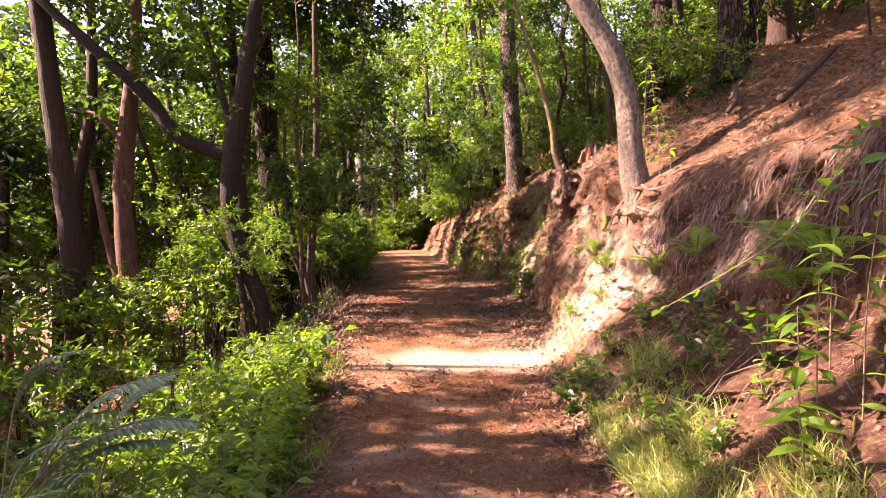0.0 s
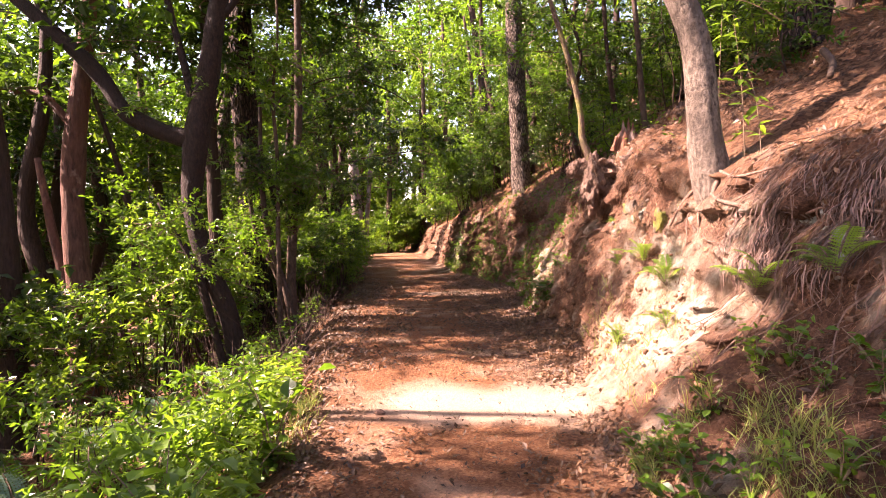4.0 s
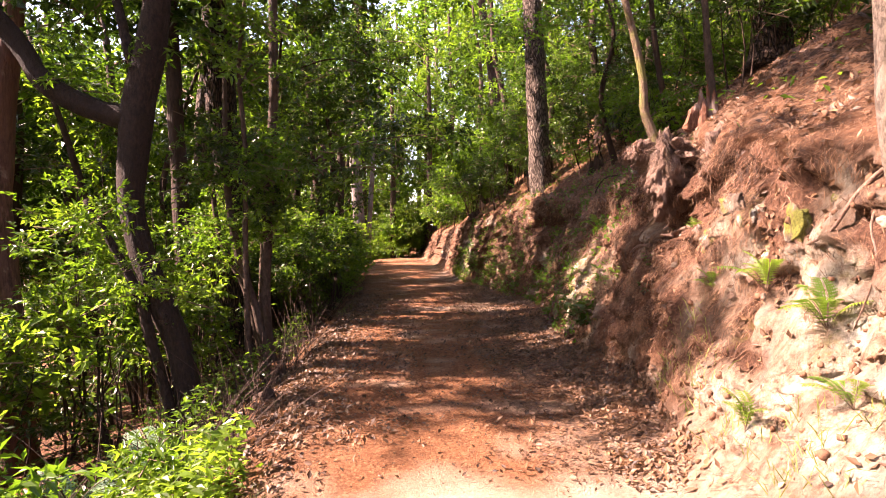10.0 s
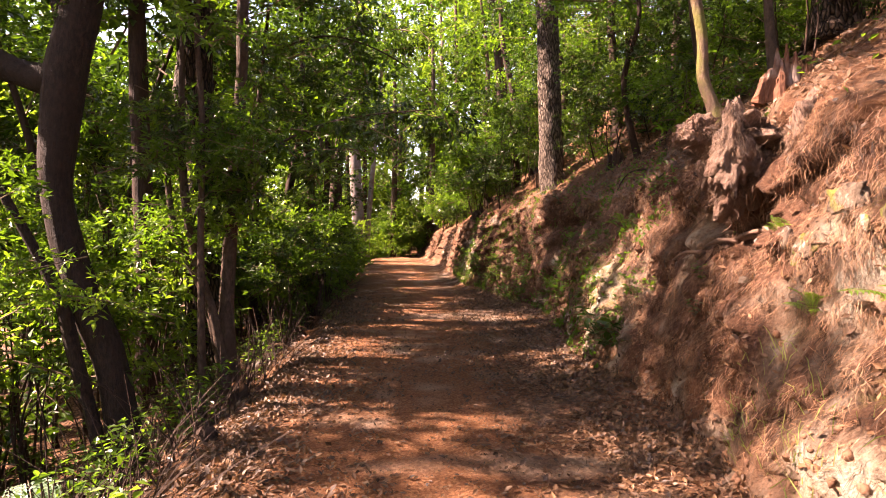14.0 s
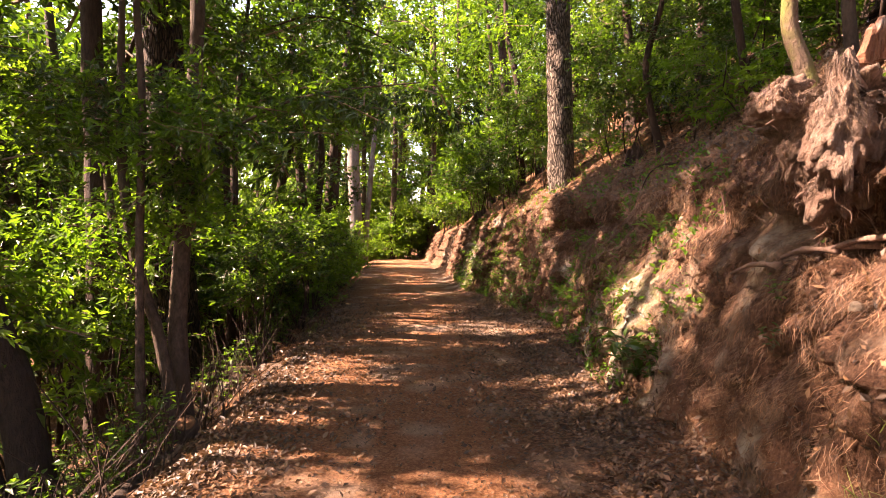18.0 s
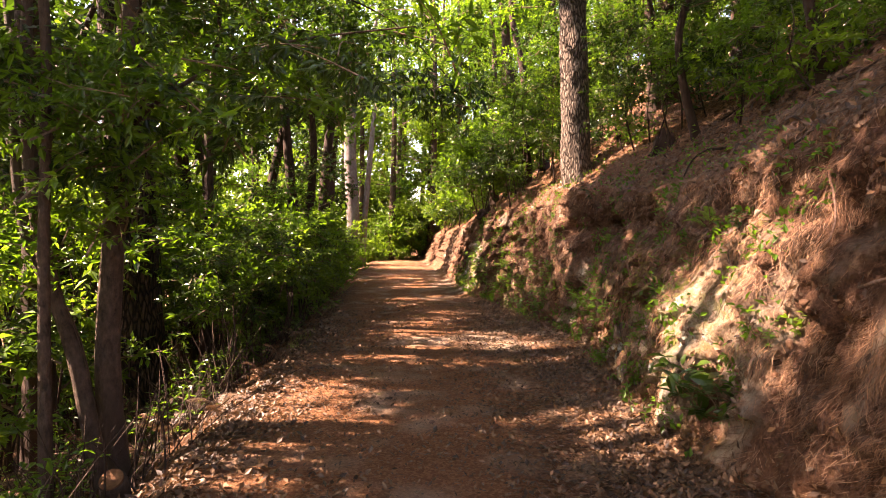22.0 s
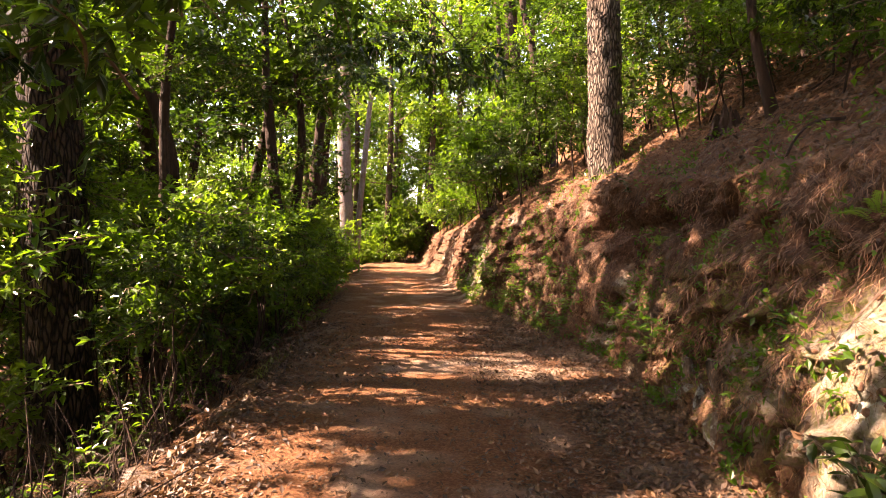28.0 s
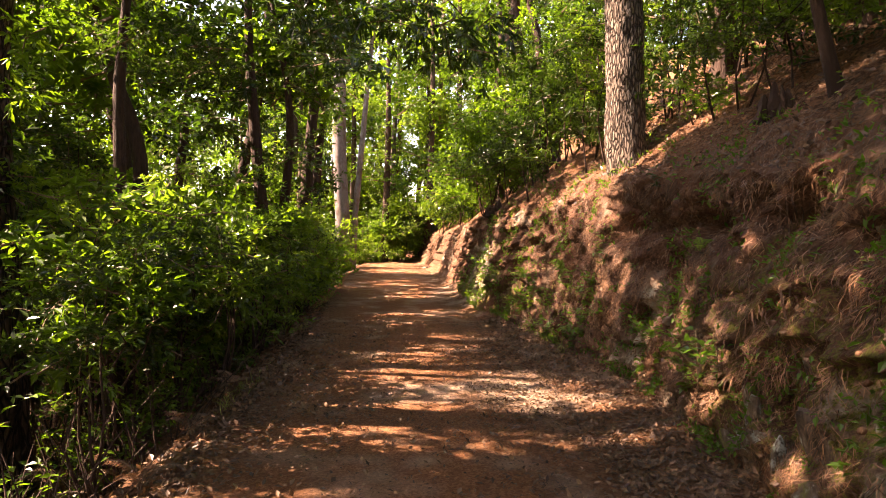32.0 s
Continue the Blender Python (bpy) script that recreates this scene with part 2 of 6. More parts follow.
def ground_material():
    m, nt, b = material("forest_floor")
    fine = noise_tex(nt, 55, 5, None, 0.75)
    grit = noise_tex(nt, 160, 2)
    mid = noise_tex(nt, 6, 4)
    wide = noise_tex(nt, 0.9, 3)
    dirt = ramp(nt, mid, [(0.3, (0.20, 0.085, 0.042)), (0.55, (0.27, 0.122, 0.062)), (0.75, (0.34, 0.165, 0.092))])
    dirt = mix(nt, 0.5, dirt, ramp(nt, fine, [(0.35, (0.14, 0.058, 0.03)), (0.65, (0.38, 0.19, 0.11))]))
    litter = ramp(nt, fine, [(0.35, (0.035, 0.016, 0.009)), (0.5, (0.115, 0.052, 0.027)), (0.68, (0.25, 0.135, 0.075))])
    cells = node(nt, "TexVoronoi", Scale=24.0, Randomness=1.0)
    nt.links.new(nt.nodes.new("ShaderNodeNewGeometry").outputs["Position"], cells.inputs["Vector"])
    flake = ramp(nt, cells.outputs["Color"], [(0.2, (0.022, 0.010, 0.006)), (0.45, (0.09, 0.040, 0.021)), (0.72, (0.28, 0.15, 0.085))])
    litter = mix(nt, 0.6, litter, flake)
    crumbs = node(nt, "TexVoronoi", Scale=52.0, Randomness=1.0)
    nt.links.new(nt.nodes.new("ShaderNodeNewGeometry").outputs["Position"], crumbs.inputs["Vector"])
    crumb = ramp(nt, crumbs.outputs["Color"], [(0.2, (0.07, 0.028, 0.014)), (0.5, (0.20, 0.088, 0.046)), (0.75, (0.36, 0.20, 0.12))])
    dirt = mix(nt, 1.0, mix(nt, 0.45, dirt, crumb), (1.0, 0.9, 0.78), "MULTIPLY")
    streak = noise_tex(nt, 12, 5, (1.0, 1.0, 0.28), 0.7)
    soil = ramp(nt, streak, [(0.32, (0.022, 0.010, 0.006)), (0.5, (0.075, 0.036, 0.022)), (0.7, (0.18, 0.098, 0.062))])
    soil = mix(nt, ramp(nt, wide, [(0.4, (0, 0, 0)), (0.65, (0.7, 0.7, 0.7))]), soil, (0.085, 0.044, 0.032))
    # pale soil and lichen, bright enough to stand in for sun on the bank
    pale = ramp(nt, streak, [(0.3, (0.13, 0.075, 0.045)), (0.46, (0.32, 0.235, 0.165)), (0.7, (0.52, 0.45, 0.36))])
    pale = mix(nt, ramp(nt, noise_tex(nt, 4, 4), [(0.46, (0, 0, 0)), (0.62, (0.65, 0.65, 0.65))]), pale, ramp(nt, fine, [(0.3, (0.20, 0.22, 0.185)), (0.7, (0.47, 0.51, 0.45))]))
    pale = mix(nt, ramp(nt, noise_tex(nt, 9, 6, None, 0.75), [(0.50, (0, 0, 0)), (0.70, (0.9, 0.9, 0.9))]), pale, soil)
    moss = ramp(nt, fine, [(0.3, (0.035, 0.04, 0.01)), (0.7, (0.19, 0.185, 0.04))])
    soil = mix(nt, 0.45, soil, ramp(nt, noise_tex(nt, 34, 5, None, 0.8), [(0.38, (0.03, 0.012, 0.007)), (0.55, (0.17, 0.08, 0.045)), (0.7, (0.36, 0.21, 0.13))]))
    c = mix(nt, attr(nt, "litter"), dirt, litter)
    # paler soil colour that stands in for glaring sun on the ground
    c = mix(nt, attr(nt, "sun_pale"), c, ramp(nt, fine, [(0.3, (0.36, 0.25, 0.18)), (0.7, (0.6, 0.48, 0.38))]))
    c = mix(nt, attr(nt, "bank"), c, soil)
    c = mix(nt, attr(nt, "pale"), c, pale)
    tuft = ramp(nt, noise_tex(nt, 15, 5, None, 0.7), [(0.46, (0, 0, 0)), (0.56, (1, 1, 1))])
    c = mix(nt, mix(nt, 1.0, attr(nt, "moss"), tuft, "MULTIPLY"), c, moss)
    c = mix(nt, 1.0, c, (0.96, 0.93, 0.90), "MULTIPLY")
    nt.links.new(c, b.inputs["Base Color"])
    b.inputs["Roughness"].default_value = 0.95
    b.inputs["Specular IOR Level"].default_value = 0.15
    h = mix(nt, 0.35, fine, grit)
    rugged = mix(nt, 0.5, streak, noise_tex(nt, 30, 6, None, 0.8))
    h = mix(nt, attr(nt, "bank"), h, rugged)
    bump(nt, b, h, 1.0, 0.1)
    return m


GROUND = ground_material()
STONE_DARK = bark_material("brown_stone", (0.06, 0.03, 0.02), (0.2, 0.11, 0.08), 5, (1, 1, 1), None, 0.5, 0.01)
STONE_MAT = bark_material("grey_stone", (0.08, 0.05, 0.036), (0.26, 0.20, 0.15), 5, (1, 1, 1), None, 0.5, 0.02)


def rock_material():
    """Brown broken rock with pale lichen and cushions of moss."""
    m, nt, b = material("lichen_rock")
    fine = noise_tex(nt, 45, 5, None, 0.75)
    c = ramp(nt, noise_tex(nt, 11, 5, (1, 1, 0.5), 0.7), [(0.33, (0.04, 0.027, 0.02)), (0.52, (0.13, 0.09, 0.065)), (0.7, (0.26, 0.205, 0.16))])
    lichen = ramp(nt, fine, [(0.3, (0.19, 0.2, 0.17)), (0.7, (0.42, 0.43, 0.37))])
    c = mix(nt, ramp(nt, noise_tex(nt, 5.5, 5, None, 0.65), [(0.54, (0, 0, 0)), (0.6, (0.9, 0.9, 0.9))]), c, lichen)
    moss = ramp(nt, fine, [(0.3, (0.04, 0.045, 0.01)), (0.7, (0.2, 0.19, 0.04))])
    c = mix(nt, ramp(nt, noise_tex(nt, 4.3, 4, (1, 1, 0.6)), [(0.53, (0, 0, 0)), (0.6, (1, 1, 1))]), c, moss)
    nt.links.new(c, b.inputs["Base Color"])
    b.inputs["Roughness"].default_value = 0.9
    b.inputs["Specular IOR Level"].default_value = 0.2
    bump(nt, b, fine, 1.0, 0.03)
    return m


ROCK = rock_material()
CLOD = bark_material("earth_clod", (0.05, 0.022, 0.013), (0.23, 0.115, 0.066), 6, (1, 1, 1), None, 0.5, 0.01)

# ---- the ground: one sheet with the path, the slope below and the bank above ----
def table(*pairs):
    a = np.array(pairs, float)
    return lambda y: np.interp(y, a[:, 0], a[:, 1])


path_left = table((-8, -0.5), (2.8, -0.6), (5.4, -0.9), (8.5, -1.2), (10, -1.45), (14, -1.62), (18, -1.95), (22, -2.25), (28, -2.75), (40, -3.7), (50, -4.0), (60, -5.5), (80, -14))
path_right = table((-8, 1.2), (7, 1.35), (12, 1.5), (20, 1.5), (24, 1.3), (26, 0.95), (30, 0.7), (40, 0.1), (50, -1.0), (60, -2.2), (80, -10))
toe_x = table((-8, 1.45), (5, 1.5), (7, 1.7), (8.5, 2.0), (10.3, 2.3), (12, 2.2), (13.5, 2.2), (16, 2.5), (17.5, 2.6), (19.5, 2.5), (21, 2.2), (24, 1.65), (26, 1.15), (30, 1.0), (40, 0.35), (50, -0.7), (60, -1.6), (80, -9))
mid_x = table((-8, 2.5), (3.5, 2.5), (5, 2.5), (6.8, 2.38), (8, 2.5), (9.2, 2.5), (11, 2.55), (13, 2.38), (16, 2.75), (18, 2.8), (20.4, 2.55), (23, 2.1), (26, 1.4), (31, 1.25), (40, 0.7), (50, -0.3), (60, -1.2), (80, -8))
mid_z = table((-8, 0.9), (4, 0.9), (6.8, 1.05), (8, 1.2), (9.5, 1.45), (13, 1.2), (16, 1.1), (20, 1.2), (26, 1.1), (50, 0.9))
rim_x = table((-8, 3.3), (2, 3.3), (4.5, 3.25), (5.4, 3.0), (6.5, 2.72), (8, 2.8), (9.5, 2.8), (11, 2.95), (13, 2.9), (16, 3.15), (18, 3.1), (20.4, 2.75), (23, 2.55), (26, 1.8), (28, 1.55), (31, 1.55), (40, 1.1), (50, 0.1), (60, -0.8), (80, -7))
rim_z = table((-8, 2.3), (2, 2.3), (4.5, 2.3), (6.5, 2.15), (8, 2.4), (9.5, 2.76), (11, 2.55), (13, 2.35), (16, 2.4), (18, 2.6), (20.4, 2.8), (23, 2.6), (26, 2.5), (28, 2.4), (31, 2.4), (40, 2.0), (50, 1.9))
path_z = table((-8, 0.0), (20, 0.0), (30, 0.06), (50, 0.3), (60, 0.25), (90, -1.0), (400, -6))
hill_rise = table((-8, 1.3), (6, 1.35), (8.8, 1.65), (10.5, 1.85), (12, 1.95), (13, 2.05), (15, 1.9), (20, 1.8), (50, 1.6))
hill_far = table((-8, 2.2), (13, 2.3), (17, 3.2), (50, 3.4))
PARTS = (4, 4, 6, 8, 10, 14, 7, 26, 16, 44, 64, 34, 14, 5, 4)
ROWS = np.concatenate([np.arange(-8, 0, 0.25), np.arange(0, 3, 0.07), np.arange(3, 19, 0.045), np.arange(19, 25, 0.08), np.arange(25, 36, 0.18), np.arange(36, 62, 0.5), 62 * 1.14 ** np.arange(0, 15)])


def lay_ground():
    rows = []
    for y in ROWS:
        l, r, t, mx, rx, z = path_left(y), path_right(y), toe_x(y), mid_x(y), rim_x(y), path_z(y)
        rz = rim_z(y) + z
        xs = [-320, -70, -28, -12, -5.5, l - 1.5, l - 0.45, l, r, t, mx, rx, rx + 2.5, rx + 8, rx + 28, rx + 320]
        zs = [-40 + z, -13 + z, -6 + z, -3.0 + z, -1.75 + z, -0.85 + z, -0.16 + z, 0.03 + z, z, 0.10 + z, mid_z(y) + z, rz, rz + hill_rise(y), rz + hill_rise(y) + hill_far(y), rz + 14, rz + 70]
        x, q, zone = [], [], []
        for i, n in enumerate(PARTS):
            w = np.arange(n) / n
            x.append(xs[i] + (xs[i + 1] - xs[i]) * w)
            q.append(zs[i] + (zs[i + 1] - zs[i]) * w)
            zone.append(i + w)
        rows.append((np.concatenate(x + [[xs[-1]]]), np.concatenate(q + [[zs[-1]]]), np.concatenate(zone + [[15.0]])))
    x, z, zone = (np.stack([row[i] for row in rows]) for i in range(3))
    # round the corners of the section a little
    j0 = sum(PARTS[:5])
    for _ in range(3):
        z[:, j0:-3] = 0.25 * z[:, j0 - 1:-4] + 0.5 * z[:, j0:-3] + 0.25 * z[:, j0 + 1:-2]
    y = np.broadcast_to(ROWS[:, None], x.shape)
    p = np.stack([x, y, z], -1).reshape(-1, 3)
    k = zone.ravel()
    bank = np.clip((k - 8.6) / 0.8, 0, 1) * np.clip((11.35 - k) / 0.5, 0, 1)
    hill = np.clip((k - 10.9) / 0.4, 0, 1)
    below = np.clip((7.0 - k) / 1.0, 0, 1)
    lane = 1 - np.clip(bank + hill + below, 0, 1)
    gully = 0.5 - np.abs(fbm(p * np.array([1.0, 1.0, 0.4]) + 5, 0.55, 4))
    crumb = fbm(p, 0.2, 3)
    lump = fbm(p + 11, 1.6, 4)
    fine = fbm(p + 71, 0.1, 2)
    # mats of needles and roots that hang over hollows, one above the other
    step = p[:, 2] / 0.52 + 1.15 * fbm(p * np.array([0.6, 0.55, 0.3]) + 23, 0.7, 3)
    within = step - np.floor(step)
    brow = (1 - within) ** 1.4 * np.clip(within / 0.07, 0, 1) * np.clip(0.45 + 1.1 * fbm(p * np.array([0.5, 1.0, 0.5]) + 301, 0.8, 2), 0, 1)
    brow *= 1 - 0.75 * np.exp(-((p[:, 1] - 7.3) / 1.3) ** 4 - ((p[:, 2] - 0.8) / 0.9) ** 4)
    out = p.copy()
    out[:, 0] += bank * (-0.12 * gully - 0.17 * brow + 0.06 * crumb + 0.035 * fine + 0.06)
    out[:, 1] += bank * 0.05 * fbm(p + 50, 0.3, 2)
    out[:, 2] += bank * (0.05 * crumb + 0.06 * lump + 0.025 * fine) + (hill + below) * (0.11 * lump + 0.045 * crumb + 0.012 * fine) + lane * (0.018 * fbm(p, 0.9, 3) + 0.006 * crumb)
    # a shelf shaded by the overhang under the root mass and beneath the tall pine
    for cy, cz, half in ((9.9, 1.8, 0.7), (17.3, 2.1, 0.6), (18.6, 2.05, 0.35), (15.7, 2.0, 0.45), (19.4, 1.95, 0.3), (17.9, 1.45, 0.25), (14.8, 0.7, 0.35)):
        out[:, 0] += bank * 0.5 * np.exp(-((p[:, 1] - cy) / half) ** 2 - ((p[:, 2] - cz) / 0.2) ** 2) * np.clip(0.9 + crumb, 0.2, 1.4)
    # the broken rock face low in the bank
    rocky = bank * np.clip(1.6 * np.exp(-((p[:, 1] - 13.4) / 1.7) ** 2 - ((p[:, 2] - 0.7) / 0.65) ** 2) - 0.25, 0, 1)
    wy, wz = p[:, 1] + 0.16 * fbm(p + 510, 0.4, 2), p[:, 2] + 0.16 * fbm(p + 610, 0.4, 2)
    cy, cz = np.floor(wy / 0.27).astype(np.int64), np.floor(wz / 0.33 + 0.5 * (np.floor(wy / 0.27) % 2)).astype(np.int64)
    out[:, 0] += rocky * (0.13 * (hash01(cy, cz, cy * 0 + 9) - 0.5) - 0.03)
    # small hollows washed into the face
    pit = np.clip(fbm(p * np.array([1.0, 1.0, 1.25]) + 210, 0.26, 2) * 2.4 - 0.5, 0, 1)
    out[:, 0] += bank * 0.1 * pit
    litter = np.clip(hill + below + np.exp(-((k - 7.0) / 0.09) ** 2 * 0.5) + np.clip((k - 7.72) / 0.25, 0, 1), 0, 1) * (0.65 + 0.5 * np.clip(lump + 0.4, 0, 1))
    hole = fbm(p * np.array([1, 1, 0.7]) + 80, 0.5, 3)

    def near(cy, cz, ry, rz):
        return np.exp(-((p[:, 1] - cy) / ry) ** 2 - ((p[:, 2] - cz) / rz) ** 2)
    # pale soil; the spots at y 6.6 and 12.4 also paint in sunlight
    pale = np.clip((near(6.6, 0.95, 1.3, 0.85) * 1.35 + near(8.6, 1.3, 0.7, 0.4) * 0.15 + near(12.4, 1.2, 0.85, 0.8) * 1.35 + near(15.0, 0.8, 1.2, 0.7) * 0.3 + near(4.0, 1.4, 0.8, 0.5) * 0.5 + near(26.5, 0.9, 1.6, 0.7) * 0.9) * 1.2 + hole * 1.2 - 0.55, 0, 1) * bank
    # sun patches on path and bank foot, painted in as paler soil
    sun_pale = np.clip(np.exp(-((p[:, 1] - 6.75) / 0.8) ** 2) * np.clip((p[:, 0] + 1.2) / 1.2, 0, 1) * 1.2 + 0.5 * fbm(p + 33, 0.6, 3) - 0.2, 0, 0.9) * np.clip(lane + 0.5 * bank * (k < 9.4), 0, 1)
    sun_pale = np.maximum(sun_pale, np.clip(np.exp(-((p[:, 1] - 17.9) / 0.9) ** 2 - ((p[:, 0] - 1.0) / 0.8) ** 2) * 0.9 + 0.6 * fbm(p + 63, 0.5, 3) - 0.15, 0, 0.7) * (k > 7.0) * (k < 9.0))
    sun_pale = np.maximum(sun_pale, np.clip(near(6.9, 0.45, 0.9, 0.65) * 1.3 + 0.9 * hole - 0.35, 0, 0.85) * (k > 8.0) * (k < 10.3))
    pale = np.maximum(pale, sun_pale * bank)
    moss = np.clip((near(13.4, 1.0, 1.6, 0.9) * 1.15 + near(15.5, 0.9, 1.8, 0.9) * 1.1 + near(25, 0.7, 3, 0.8) + 0.15) * 1.1 + fbm(p + 140, 0.45, 3) * 0.9 - 0.75, 0, 1) * bank
    n, c = x.shape
    idx = np.arange(n * c).reshape(n, c)
    quads = np.stack([idx[:-1, :-1], idx[:-1, 1:], idx[1:, 1:], idx[1:, :-1]], -1).reshape(-1, 4)
    me = npmesh("ground", out, quads, [GROUND], smooth=True)
    for name, values in (("litter", np.clip(litter, 0, 1) * (1 - bank * 0.8)), ("bank", bank), ("pale", pale), ("moss", moss), ("sun_pale", sun_pale)):
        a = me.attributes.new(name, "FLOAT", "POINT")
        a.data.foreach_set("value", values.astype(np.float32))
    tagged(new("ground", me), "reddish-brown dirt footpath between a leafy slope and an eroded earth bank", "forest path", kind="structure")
    return out.reshape(n, c, 3), zone


SHEET, ZONE = lay_ground()
NORMALS = unit(np.cross(np.gradient(SHEET, axis=1), np.gradient(SHEET, axis=0)))


def floor_z(x, y):
    i = int(np.clip(np.searchsorted(ROWS, y), 0, len(ROWS) - 1))
    j = int(np.searchsorted(ZONE[i], 10.9)) if x > rim_x(y) - 0.1 else 0
    return float(np.interp(x, np.maximum.accumulate(SHEET[i, j:, 0]), SHEET[i, j:, 2]))


def bank_point(y, z):
    """A point of the bank's face at that height, and its normal."""
    i = int(np.clip(np.searchsorted(ROWS, y), 0, len(ROWS) - 1))
    cols = np.where((ZONE[i] > 8.9) & (ZONE[i] < 11.6))[0]
    j = cols[np.argmin(abs(SHEET[i, cols, 2] - z))]
    return SHEET[i, j], NORMALS[i, j]


def scatter(n, keep, y0, y1, zone0, zone1):
    """Random places on the sheet between two rows and two zones, thinned by keep(x, y, z, zone)."""
    r = np.where((ROWS >= y0) & (ROWS <= y1))[0]
    # rows closer together are picked less often
    step = np.gradient(ROWS)[r]
    rr = rng.choice(r, n, p=step / step.sum())
    zz = rng.uniform(zone0, zone1, n)
    cc = np.clip(np.array([np.searchsorted(ZONE[0], q) for q in zz]), 0, ZONE.shape[1] - 2)
    fr, fc = rng.uniform(0, 1, n)[:, None], rng.uniform(0, 1, n)[:, None]
    r2 = np.minimum(rr + 1, len(ROWS) - 1)
    p = (SHEET[rr, cc] * (1 - fc) + SHEET[rr, cc + 1] * fc) * (1 - fr) + (SHEET[r2, cc] * (1 - fc) + SHEET[r2, cc + 1] * fc) * fr
    nr = NORMALS[rr, cc]
    ok = rng.uniform(0, 1, n) < keep(p[:, 0], p[:, 1], p[:, 2], zz)
    return p[ok], nr[ok]

# ---- foliage: leafy boughs, built once and shared ----
def bough_mesh(name, leaf_mat, reach, twigs, per_twig, leaf_l, leaf_w, fine=False, flat=0.55, hang=0.0, wood=3):
    """A leafy bough round its origin: a bent stem with twigs, and leaves along each twig."""
    woods, base, way, up, size = [], [], [], [], []
    stem = bend([(-reach * 0.75, 0, -0.25 * reach), (0, 0.1 * reach, 0), (reach * 0.55, 0, 0.1 * reach)], 6)
    woods.append(tube(stem, np.linspace(0.02, 0.007, 6) * reach, 4, caps=False))
    for w in range(twigs):
        a = stem[rng.integers(1, 6)]
        d = ways(1, flat)[0]
        length = reach * rng.uniform(0.35, 0.8)
        end = a + d * length + np.array([0, 0, 0.15 * length - hang * length])
        mid = (a + end) / 2 + np.array([0, 0, 0.08 * length])
        line = bend([a, mid, end], 5)
        if wood and w % wood == 0:
            woods.append(tube(line[::2], np.linspace(0.008, 0.003, 3) * reach, 3, caps=False))
        for s in range(per_twig):
            u = 1 - (s / per_twig) ** 1.5 * 0.85
            k = min(int(u * 4), 3)
            at = line[k] + (line[k + 1] - line[k]) * (u * 4 - k)
            out = unit((unit(line[k + 1] - line[k]) * rng.uniform(0.2, 0.9) + ways(1, 0.6)[0]) + np.array([0, 0, -hang]))
            base.append(at)
            way.append(out)
            up.append(unit(np.array([0, 0, 1.0]) + rng.normal(0, 0.45, 3)))
            size.append(rng.uniform(0.65, 1.2))
    size = np.array(size)
    lv, lf = leaves(np.array(base), np.array(way), np.array(up), leaf_l * size, leaf_w * size, fine)
    wv, wf = merge(woods)
    v, f = merge([(lv, lf), (wv, wf)])
    return npmesh(name, v, f, [leaf_mat, TWIG], np.concatenate([np.zeros(len(lf)), np.ones(len(wf))]))


# leaf tones from dark to light, also picked to imitate shaded or sunlit foliage
BOUGHS = {
    "dark": [bough_mesh("laurel_bough", LEAF_DARK, 0.75, 22, 9, 0.145, 0.029) for _ in range(3)],
    "mid": [bough_mesh("green_bough", LEAF_MID, 0.75, 22, 9, 0.135, 0.029) for _ in range(3)],
    "light": [bough_mesh("light_bough", LEAF_LIGHT, 0.7, 22, 9, 0.13, 0.029) for _ in range(3)],
    "laurel_light": [bough_mesh("light_laurel_bough", LEAF_LIGHT, 0.75, 15, 8, 0.165, 0.036) for _ in range(3)],
    "laurel_mid": [bough_mesh("green_laurel_bough", LEAF_MID, 0.75, 15, 8, 0.17, 0.036) for _ in range(3)],
    "spray": [bough_mesh("leafy_spray", LEAF_MID, 0.6, 12, 9, 0.15, 0.026, True, 0.4, 0.15) for _ in range(3)],
    "sapling": [bough_mesh("sapling_spray", LEAF_LIGHT, 0.6, 16, 11, 0.10, 0.021, True) for _ in range(3)],
    "hanging": [bough_mesh("hanging_spray", LEAF_DARK, 0.6, 14, 11, 0.16, 0.024, True, 0.4, 0.55) for _ in range(2)],
    "far": [bough_mesh("far_bough", LEAF_MID, 1.5, 23, 8, 0.26, 0.068, wood=0) for _ in range(2)],
    "far_light": [bough_mesh("far_light_bough", LEAF_LIGHT, 1.5, 23, 8, 0.26, 0.068, wood=0) for _ in range(2)],
    "far_dark": [bough_mesh("far_dark_bough", LEAF_DARK, 1.5, 23, 8, 0.28, 0.074, wood=0) for _ in range(2)],
}
REACH = {"laurel_light": 0.75, "laurel_mid": 0.75, "dark": 0.75, "mid": 0.75, "light": 0.7, "spray": 0.6, "sapling": 0.6, "hanging": 0.6, "far": 1.5, "far_light": 1.5, "far_dark": 1.5}

